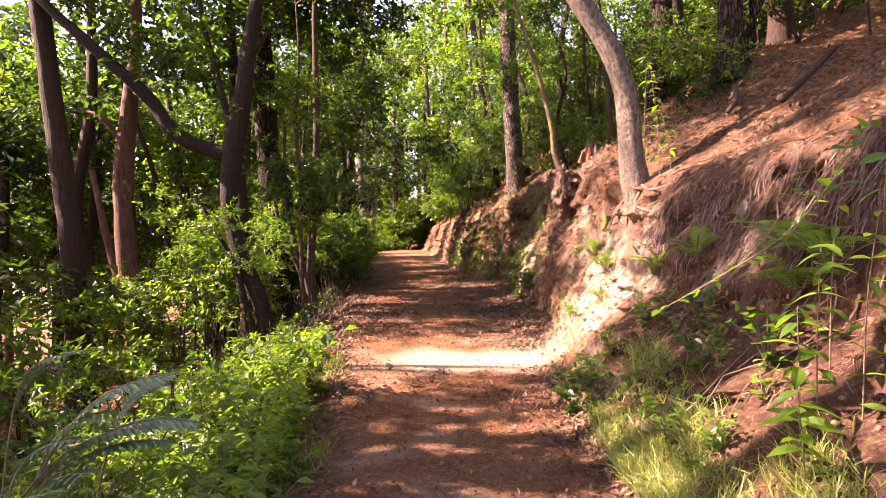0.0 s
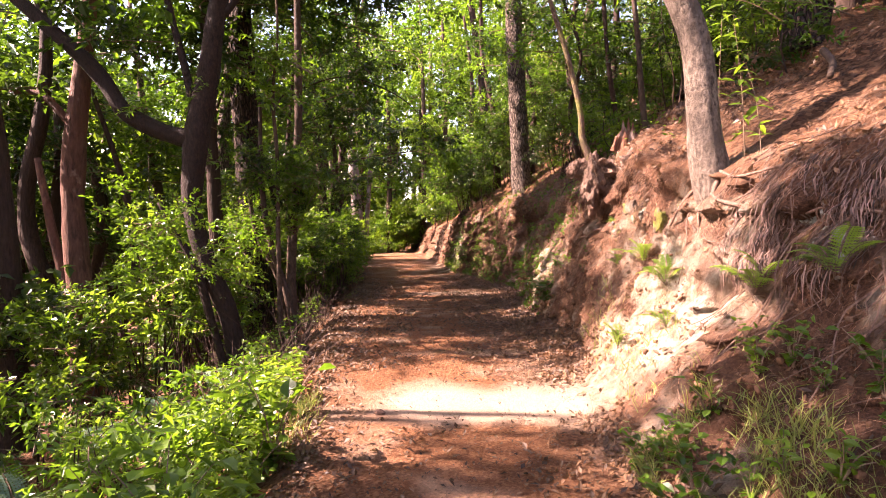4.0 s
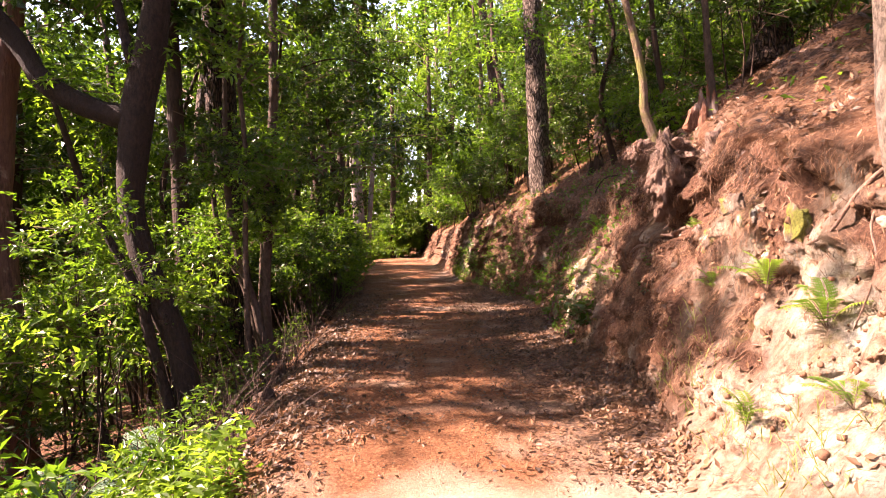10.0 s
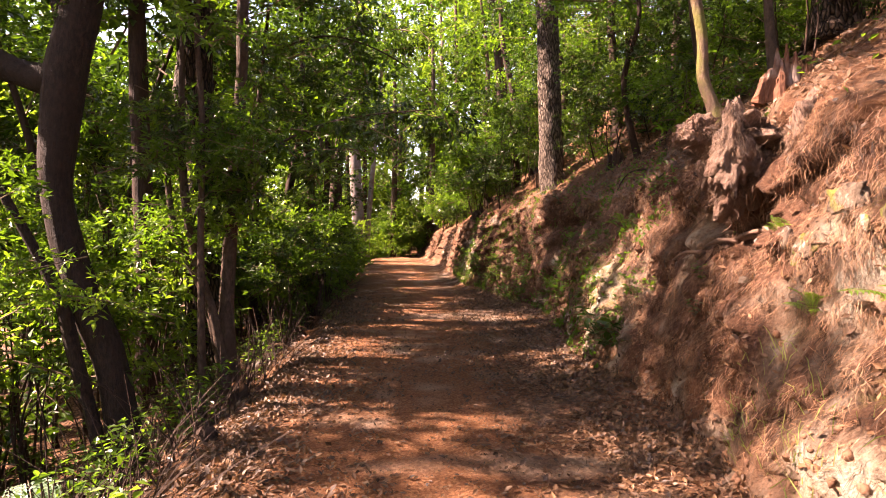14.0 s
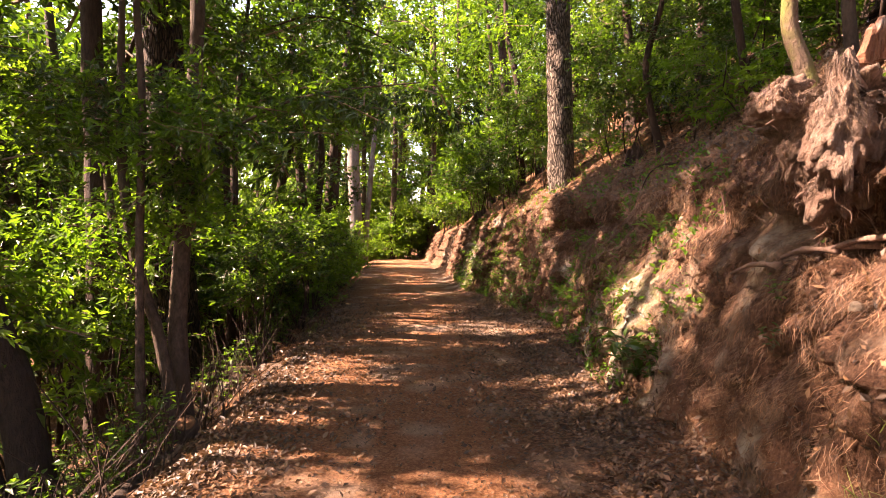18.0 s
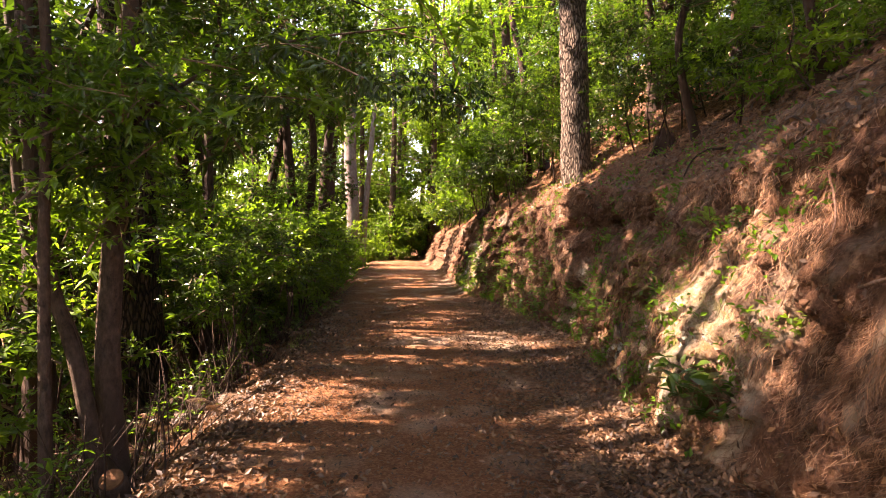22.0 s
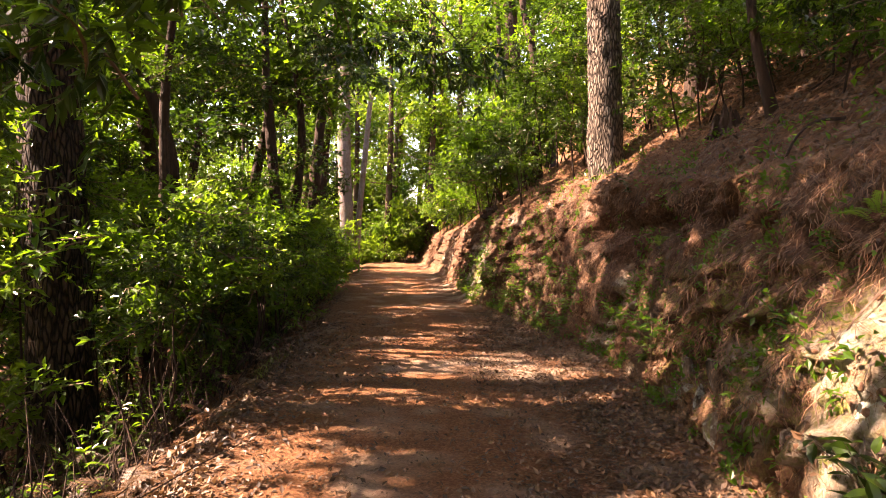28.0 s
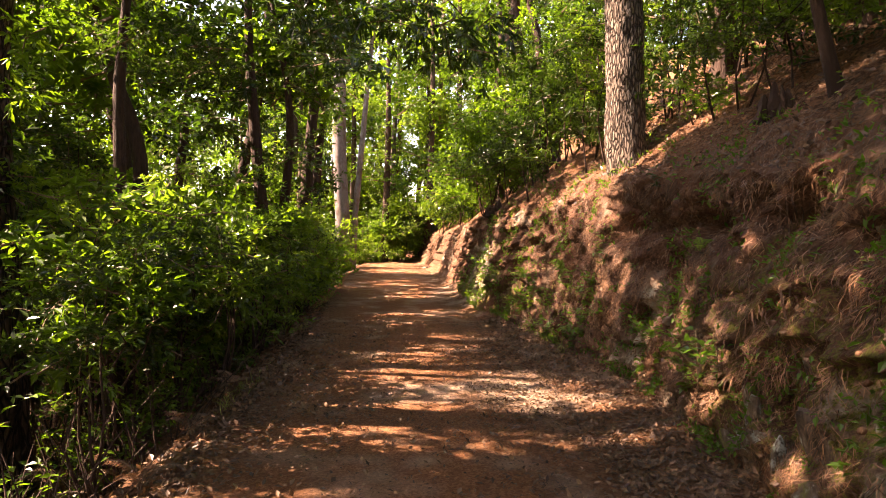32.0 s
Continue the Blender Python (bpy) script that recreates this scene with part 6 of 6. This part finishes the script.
def herb(at, kind, s, label="small leafy green plant growing at the foot of the bank"):
    ob = thing("small_plant", (0, 0, 0), label, "plant", "small plants")
    ob.matrix_basis = Matrix.LocRotScale(Vector(at), Euler((rnd.uniform(-0.2, 0.2), rnd.uniform(-0.2, 0.2), rnd.uniform(0, 6.28))), Vector((s, s, s)))
    foliage, stems = HERBS[kind]
    part("leaves", foliage, ob)["kind"] = "stuff"
    part("stem", stems, ob)
    return ob


for i in range(70):
    y = rnd.uniform(20, 30)
    c, nr = bank_point(y, rnd.uniform(0.05, 1.1) ** 1.5)
    herb(c, rnd.choice((0, 1, 3)), rnd.uniform(0.7, 1.4))
for i in range(26):
    y = rnd.uniform(9, 20)
    c, nr = bank_point(y, rnd.uniform(0.3, 2.6))
    herb(c, rnd.choice((0, 2, 1)), rnd.uniform(0.4, 0.9), "small green plant clinging to the bank")
for y, z, s in ((12.2, 0.35, 1.5), (12.35, 0.45, 1.3), (11.9, 0.4, 1.2), (16.2, 0.5, 1.3), (16.5, 0.35, 1.4), (17.6, 0.4, 1.2), (18.0, 0.5, 1.1)):
    c, nr = bank_point(y, z)
    herb(c, 2 if y < 13 else 3, s, "dark leafy plant at the foot of the bank")
for i in range(80):
    y = rnd.uniform(1.6, 7)
    x = path_left(y) - rnd.uniform(0.1 if y < 5.5 else 0.5, 2.6)
    herb((x, y, floor_z(x, y)), rnd.choice((1, 1, 0, 3)), rnd.uniform(0.9, 1.9), "bright green leafy plant below the path edge")
for i in range(70):
    y = rnd.uniform(9, 27)
    x = path_left(y) - rnd.uniform(1.2 if y < 18 else 0.5, 2.8)
    herb((x, y, floor_z(x, y)), rnd.choice((0, 2, 2, 3)), rnd.uniform(0.7, 1.5), "leafy seedling among dry leaves below the path")
# plants on the bank beside the first steps
for i in range(34):
    y = rnd.uniform(1.9, 5.0)
    x = toe_x(y) + rnd.uniform(-0.1, 0.9)
    herb((x, y, floor_z(x, y)), rnd.choice((0, 0, 1, 3)), rnd.uniform(0.7, 1.25), "dull green leafy plant on the earth bank")


# tiny plants rooted in the shaded face
p, n = scatter(26000, lambda x, y, z, k: np.clip(fbm(np.stack([x, y, z], -1) + 121, 0.3, 2) * 3.2 - 0.5, 0, 1), 11.5, 27, 8.8, 11.3)
size = rng.uniform(0.03, 0.085, len(p))
stuff("bank_plants", *leaves(p + n * rng.uniform(0.01, 0.09, len(p))[:, None], unit(n + rng.normal(0, 0.7, p.shape)), unit(np.array([0, 0, 1.0]) + rng.normal(0, 0.4, p.shape)), size, size * 0.25, False), [LEAF_MID], "tiny green plants growing all over the shaded bank", "undergrowth")

p, n = scatter(2600, lambda x, y, z, k: np.clip(fbm(np.stack([x, y, z], -1) + 221, 0.7, 2) * 2.6 - 0.35, 0, 1), 5, 25, 11.0, 12.6)
size = rng.uniform(0.04, 0.1, len(p))
stuff("hill_plants", *leaves(p + rng.uniform(0.02, 0.25, len(p))[:, None] * np.array([0, 0, 1.0]), unit(rng.normal(size=p.shape) * np.array([1, 1, 0.4])), unit(np.array([0, 0, 1.0]) + rng.normal(0, 0.4, p.shape)), size, size * 0.22, False), [LEAF_MID], "sparse green seedlings on the littered hillside", "undergrowth")

# low leaves of countless seedlings under the bushes
p, n = scatter(22000, lambda x, y, z, k: np.clip(fbm(np.stack([x, y, z], -1) + 41, 0.6, 2) * 1.8 + 0.35, 0, 1) * np.where(y < 16.5, 0.55, 1.0), 8.5, 28, 4.0, 5.7)
lift = rng.uniform(0.04, 0.7, len(p))[:, None] * np.array([0, 0, 1.0])
way = unit(rng.normal(size=p.shape) * np.array([1, 1, 0.3]))
size = rng.uniform(0.05, 0.11, len(p))
stuff("seedling_leaves", *leaves(p + lift, way, unit(np.array([0, 0, 1.0]) + rng.normal(0, 0.35, p.shape)), size, size * 0.22, False), [LEAF_MID], "low green leaves of seedlings under the bushes", "undergrowth")


p, n = scatter(9000, lambda x, y, z, k: np.clip(fbm(np.stack([x, y, z], -1) + 91, 0.6, 2) * 1.6 + 0.55, 0, 1), 1.0, 8.3, 4.4, 6.3)
lift = rng.uniform(0.04, 0.5, len(p))[:, None] * np.array([0, 0, 1.0])
size = rng.uniform(0.05, 0.12, len(p))
stuff("low_leaves", *leaves(p + lift, unit(rng.normal(size=p.shape) * np.array([1, 1, 0.3])), unit(np.array([0, 0, 1.0]) + rng.normal(0, 0.35, p.shape)), size, size * 0.24, False), [LEAF_LIGHT], "bright green leaves of the low growth below the path", "undergrowth")


# ---- bramble and tall plants that lean in at the start ----
def tall_plant(base, top, n, leaf, wide, mat, label, name="tall_plant"):
    base = np.array(base, float)
    ob = thing(name, base, label, "plant")
    line = bend([(0, 0, -0.05), (np.array(top) - base) * np.array([0.25, 0.25, 0.5]), np.array(top) - base], 14)
    v, f = tube(line, np.linspace(0.005, 0.002, 14), 5)
    part("stem", npmesh("stem", v, f, [TWIG], smooth=True), ob)
    for i in range(n):
        k = 3 + int(i / n * 10.9)
        a = i * 2.4 + rnd.uniform(-0.4, 0.4)
        way = unit(np.array([math.cos(a), math.sin(a), rnd.uniform(-0.45, 0.35)]))
        s = leaf * rnd.uniform(0.7, 1.2)
        lv, lf = leaves([line[k]], [way], [unit(np.array([0.1, -0.2, 1.0]) + np.array([rnd.gauss(0, 0.25) for _ in range(3)]))], s, s * wide, True, 0.2, 0.25)
        part("leaf", npmesh("leaf", lv, lf, [mat]), ob)
    return ob


for base, top, n, leaf in (((2.05, 1.9), (1.95, 1.75, 1.25), 16, 0.15), ((2.2, 2.0), (2.1, 1.8, 1.55), 16, 0.14), ((1.95, 1.7), (1.8, 1.5, 0.85), 14, 0.17), ((2.3, 1.8), (2.25, 1.55, 1.95), 18, 0.12), ((2.2, 1.5), (2.15, 1.25, 1.75), 14, 0.12), ((2.4, 2.2), (2.3, 1.9, 2.1), 14, 0.12)):
    tall_plant((*base, floor_z(*base)), top, n, leaf, 0.22, LEAF_LIGHT, "leafy plant with long pointed sunlit leaves")
for stops in (((2.45, 2.3, 1.9), (2.1, 2.1, 1.6), (1.75, 2.2, 1.35), (1.5, 2.4, 1.15)), ((2.5, 2.0, 2.2), (2.2, 1.7, 2.0), (1.95, 1.6, 1.75), (1.8, 1.7, 1.5)), ((2.5, 2.5, 2.0), (2.2, 2.6, 1.5), (1.95, 2.9, 1.2))):
    ob = thing("bramble", stops[0], "arching bramble shoot with yellow-green leaves", "plant", "brambles")
    line = bend(np.array(stops) - np.array(stops[0]), 20)
    v, f = tube(line, np.linspace(0.006, 0.002, 20), 5)
    part("stem", npmesh("stem", v, f, [TWIG], smooth=True), ob)
    for i in range(20):
        d = unit(np.array([rnd.gauss(0, 1), rnd.gauss(0, 1), rnd.gauss(0, 0.4)]))
        s = rnd.uniform(0.05, 0.1)
        lv, lf = leaves([line[min(i, 19)]], [d], [np.array([0, 0, 1.0])], s, s * 0.3, True)
        part("leaf", npmesh("leaf", lv, lf, [LEAF_LIGHT]), ob)
# shoots on the rim beside the leaning tree
for x, y, h in ((3.0, 6.3, 1.3), (3.1, 6.2, 0.9), (2.95, 6.7, 1.6)):
    z = floor_z(x, y)
    tall_plant((x, y, z), (x + rnd.uniform(-0.2, 0.1), y, z + h), 18, 0.15, 0.17, LEAF_LIGHT, "slim shoot with drooping yellow-green leaves", "sapling_shoot")


# ---- stones, roots, stumps and fallen wood ----
def lump(seed, flat=0.7, rough=0.35, rings=7, sides=10):
    u = np.linspace(0.02, math.pi - 0.02, rings)
    pts = np.stack([0 * u, 0 * u, np.cos(u)], -1)
    v, f = tube(pts, np.sin(u), sides)
    v = v * (1 + rough * fbm(v + seed, 0.9, 2))[:, None] * np.array([1, 1, flat])
    return v, f


DARK_LUMP = npmesh("path_stone", *lump(4.4), [STONE_DARK])
LUMPS = [npmesh("stone", *lump(i * 9.1, 0.7, 0.6, 10, 14), [STONE_MAT], smooth=True) for i in range(5)]
for i in range(15):
    y = rnd.uniform(6.2, 9.4) if i < 6 else rnd.uniform(2.5, 20)
    z = rnd.uniform(1.2, 1.95) if i < 6 else rnd.uniform(0.2, 2.2)
    c, nr = bank_point(y, z)
    s = rnd.uniform(0.02, 0.05)
    ob = new("stone", rnd.choice(LUMPS))
    ob.matrix_basis = Matrix.LocRotScale(Vector(c), Euler([rnd.uniform(0, 6.28) for _ in range(3)]), Vector((s, s * rnd.uniform(0.7, 1.3), s)))
    tagged(ob, "pale weathered stone set in the earth bank", "stone", "stones in the bank")
for x, y, s in ((-0.38, 6.24, 0.045), (0.55, 9.8, 0.02), (0.3, 11.4, 0.022), (0.2, 13.2, 0.025), (-0.6, 8.2, 0.018), (0.9, 7.8, 0.02)):
    ob = new("stone", DARK_LUMP)
    ob.matrix_basis = Matrix.LocRotScale(Vector((x, y, floor_z(x, y) + s * 0.3)), Euler((0.2, 0, rnd.uniform(0, 6))), Vector((s * 1.3, s, s)))
    tagged(ob, "small dark stone lying on the dirt path", "stone")


def rock_mesh(seed):
    """A blocky, broken piece of rock."""
    v, f = lump(seed, 1.0, 0.3, 15, 20)
    v = np.sign(v) * np.abs(v) ** 0.62
    v = v * (1 + 0.28 * fbm(v + seed, 0.8, 2) + 0.16 * fbm(v + seed * 3, 0.3, 2))[:, None]
    return npmesh("rock", v, f, [ROCK], smooth=True)


ROCKS = [rock_mesh(i * 5.3 + 1.7) for i in range(7)]


def outcrop(n, y0, y1, z0, z1, small, large, label):
    c0 = bank_point((y0 + y1) / 2, (z0 + z1) / 2)[0]
    ob = thing("rock_outcrop", c0, label, "rock", "rocks in the bank")
    for _ in range(n):
        c, nr = bank_point(rnd.uniform(y0, y1), rnd.uniform(z0, z1))
        k = small + (large - small) * rnd.random() ** 1.6
        m = Matrix.LocRotScale(Vector(c - c0 - nr * k * 0.42), Euler((rnd.gauss(0, 0.15), rnd.gauss(0, 0.15), rnd.gauss(0, 0.3))), Vector((k * rnd.uniform(0.4, 0.55), k * rnd.uniform(0.8, 1.6), k * rnd.uniform(0.9, 1.6))))
        part("rock", rnd.choice(ROCKS), ob, "", m)


outcrop(7, 12.2, 15.0, 0.2, 1.1, 0.08, 0.16, "broken rock face with pale lichen and yellow-green moss")
outcrop(7, 14.6, 16.6, 0.2, 1.0, 0.06, 0.14, "mossy rocks in the shaded lower bank")
outcrop(18, 6.9, 8.9, 1.45, 1.95, 0.035, 0.09, "pale lichen-covered rocks below the rim of the bank")
outcrop(9, 4.3, 5.4, 1.35, 1.8, 0.05, 0.13, "grey weathered rocks under the root fringe")

# torn-out root mass under the mossy tree
ob = thing("root_mass", (2.5, 9.55, 2.36), "pale torn-out root mass hanging over the undercut bank", "roots")
CLODS = []
for at, size, seed in (((0.2, 0.12, 0.16), (0.36, 0.46, 0.2), 3.3), ((0.3, 0.1, -0.08), (0.3, 0.36, 0.24), 9.4), ((-0.06, -0.16, 0.02), (0.14, 0.17, 0.3), 8.1), ((0.04, 0.34, -0.04), (0.15, 0.17, 0.26), 5.2), ((-0.2, 0.24, 0.22), (0.14, 0.2, 0.13), 6.6), ((0.08, 0.08, -0.3), (0.12, 0.15, 0.2), 2.2), ((0.45, -0.25, 0.1), (0.25, 0.3, 0.28), 4.7)):
    v, f = lump(seed, 0.95, 0.5, 48, 60)
    fold = 1 - 2 * np.abs(fbm(v * np.array([1, 1, 0.35]) + seed, 0.42, 3))
    v = v * (0.92 + 0.35 * fbm(v + seed * 2, 0.6, 2) + 0.13 * fold + 0.14 * fbm(v + seed, 0.22, 2) + 0.1 * fbm(v + seed, 0.07, 2))[:, None]
    w = v * np.array(size) + np.array(at)
    CLODS.append((w, unit(v)))
    clod = part("clod", npmesh("clod", w, f, [CLOD_ROOT], smooth=True), ob)
    pick = rng.choice(len(w) - 2, 1500)
    pick = pick[v[pick, 2] > -0.1]
    sv, sf = hang_strands(w[pick], unit(v[pick]), 0.09, 0.0011, 0.9, 0.7)
    part("needles", npmesh("needles", sv, sf, [NEEDLE_DRY, ROOT_HAIR], np.arange(len(sf)) // 3 % 2), clod, "draped dry needles")["kind"] = "stuff"
# thick and thin roots that creep down over the clods and hang free below
for i in range(76):
    w, nw = CLODS[rnd.randrange(len(CLODS))]
    k = rnd.randrange(len(w))
    if nw[k, 0] > 0.35:
        continue
    big = i < 12
    r = rnd.uniform(0.012, 0.024) if big else rnd.uniform(0.0015, 0.004)
    drop = rnd.uniform(0.15, 0.3) if big else rnd.uniform(0.08, 0.26)
    start = w[k] + nw[k] * r * 0.4
    pts = [start]
    for q in range(4):
        pts.append(pts[-1] + np.array([rnd.gauss(-0.015, 0.05), rnd.gauss(0, 0.045), -drop / 4]))
    v, f = tube(bend(pts, 16), np.linspace(r, r * 0.3, 16), 7 if big else 5, 0.35, 0.05, seed=i)
    part("root", npmesh("root", v, f, [ROOT], smooth=True), ob)
for i in range(5):
    c, nr = bank_point(9.2 + i * 0.25, 1.75 - 0.05 * i)
    pts = [c + nr * 0.04, c + nr * 0.1 + np.array([0, 0.3, -0.05]), c + nr * 0.08 + np.array([0, 0.65, -0.12])]
    v, f = tube(bend(pts, 10), np.linspace(0.026, 0.008, 10), 7, 0.4, 0.06)
    part("root", npmesh("root", v - np.array(ob.location), f, [ROOT], smooth=True), ob)


def stump(x, y, r, h, mat, label):
    """A broken trunk: a ring of splintered slivers of uneven height round a rotten core."""
    z = floor_z(x, y) - 0.15
    ob = thing("stump", (x, y, z), label, "tree stump")
    v, f = tube(bend([(0, 0, h * q) for q in (0, 0.25, 0.45, 0.6)], 9), np.linspace(r * 1.1, r * 0.6, 9), 20, 0.35, 0.06, seed=x)
    part("core", npmesh("core", v, f, [mat]), ob)
    for i in range(13):
        a = 6.2832 * i / 13 + rnd.uniform(-0.15, 0.15)
        q = r * rnd.uniform(0.62, 0.95)
        top = h * (0.72 + 0.25 * math.sin(a + x)) * rnd.uniform(0.7, 1.1)
        lean = rnd.uniform(0.8, 1.1)
        pts = [(math.cos(a) * q * k, math.sin(a) * q * k, zz) for k, zz in ((1.35, 0), (1.12, h * 0.2), (1.0, h * 0.45), (lean, top))]
        w = r * rnd.uniform(0.28, 0.48)
        v, f = tube(bend(pts, 9), np.concatenate([np.linspace(w, w * 0.8, 6), (w * 0.6, w * 0.4, w * 0.12)]), 7, 0.6, 0.05, seed=i * 1.3 + x)
        part("splinter", npmesh("splinter", v, f, [mat]), ob)
    return ob


stump(3.08, 9.85, 0.14, 0.5, WOOD_RED, "rotten reddish broken tree stump on the bank").location.z += 0.1
stump(3.42, 10.0, 0.07, 0.32, WOOD_RED, "small rotten red stump on the bank")
stump(1.75, 27.0, 0.22, 0.55, BARK_BROWN, "dark old stump on top of the bank")
stump(4.1, 17.8, 0.2, 0.45, BARK_BROWN, "dark old stump on the hillside")


def log(points, r0, r1, mat, name, label):
    pts = np.array(points, float)
    v, f = tube(bend(pts - pts[0], 18), np.linspace(r0, r1, 18), 9, 0.15, 0.15)
    ob = new(name, npmesh(name, v, f, [mat], smooth=True))
    ob.location = pts[0]
    return tagged(ob, label, "branch")


def ground_line(stops, lift):
    return [(x, y, floor_z(x, y) + lift) for x, y in stops]


log(ground_line(((-1.75, 7.9), (-1.9, 8.3), (-2.05, 8.8), (-2.4, 9.4)), 0.05), 0.055, 0.045, BARK_PALE, "fallen_branch", "pale fallen branch below the path edge")
log(ground_line(((-1.8, 10.0), (-2.1, 10.6), (-2.3, 11.3), (-2.35, 12.0)), 0.06), 0.07, 0.05, BARK_BROWN, "fallen_branch", "dark fallen branch at the foot of the trees")
log(ground_line(((4.0, 5.4), (4.6, 6.0), (5.2, 6.3)), 0.25), 0.05, 0.03, BARK_BROWN, "fallen_branch", "broken branch leaning on the hillside")
log(ground_line(((4.6, 7.6), (4.3, 7.0), (4.0, 6.6)), 0.15), 0.04, 0.03, BARK_PALE, "fallen_branch", "pale broken branch on the hillside")
for i in range(14):
    y = rnd.uniform(8, 22)
    x = rim_x(y) + rnd.uniform(0.4, 2.4)
    a = rnd.uniform(0, 6.28)
    L = rnd.uniform(0.4, 1.1)
    log(ground_line(((x, y), (x + math.cos(a) * L * 0.5, y + math.sin(a) * L * 0.5), (x + math.cos(a) * L, y + math.sin(a) * L)), 0.04), 0.016, 0.007, BARK_BROWN, "fallen_twig", "thin fallen branch on the littered hillside")
for i in range(16):
    y = rnd.uniform(9, 26)
    x = path_left(y) - rnd.uniform(0.3, 1.6)
    a = rnd.uniform(0, 6.28)
    L = rnd.uniform(0.25, 0.7)
    log(ground_line(((x, y), (x + math.cos(a) * L * 0.5, y + math.sin(a) * L * 0.5), (x + math.cos(a) * L, y + math.sin(a) * L)), 0.03), 0.014, 0.006, TWIG, "fallen_twig", "dry fallen twig among the leaf litter")

# dry bare stems under the bushes
dry = []
for i in range(1000):
    y = rnd.uniform(8, 26)
    x = path_left(y) - rnd.uniform(0.45, 2.4)
    z = floor_z(x, y)
    h = rnd.uniform(0.2, 1.0)
    dx, dy = rnd.gauss(0, 0.55) * h, rnd.gauss(0, 0.55) * h
    dry.append(tube(bend([(x, y, z - 0.05), (x + dx * 0.4, y + dy * 0.5, z + h * 0.5), (x + dx, y + dy, z + h)], 5), np.linspace(0.008, 0.003, 5) * rnd.uniform(0.6, 1.6), 3, caps=False))
stuff("dry_stems", *merge(dry), [BARK_BROWN], "thin dry bare stems below the bushes", "undergrowth")
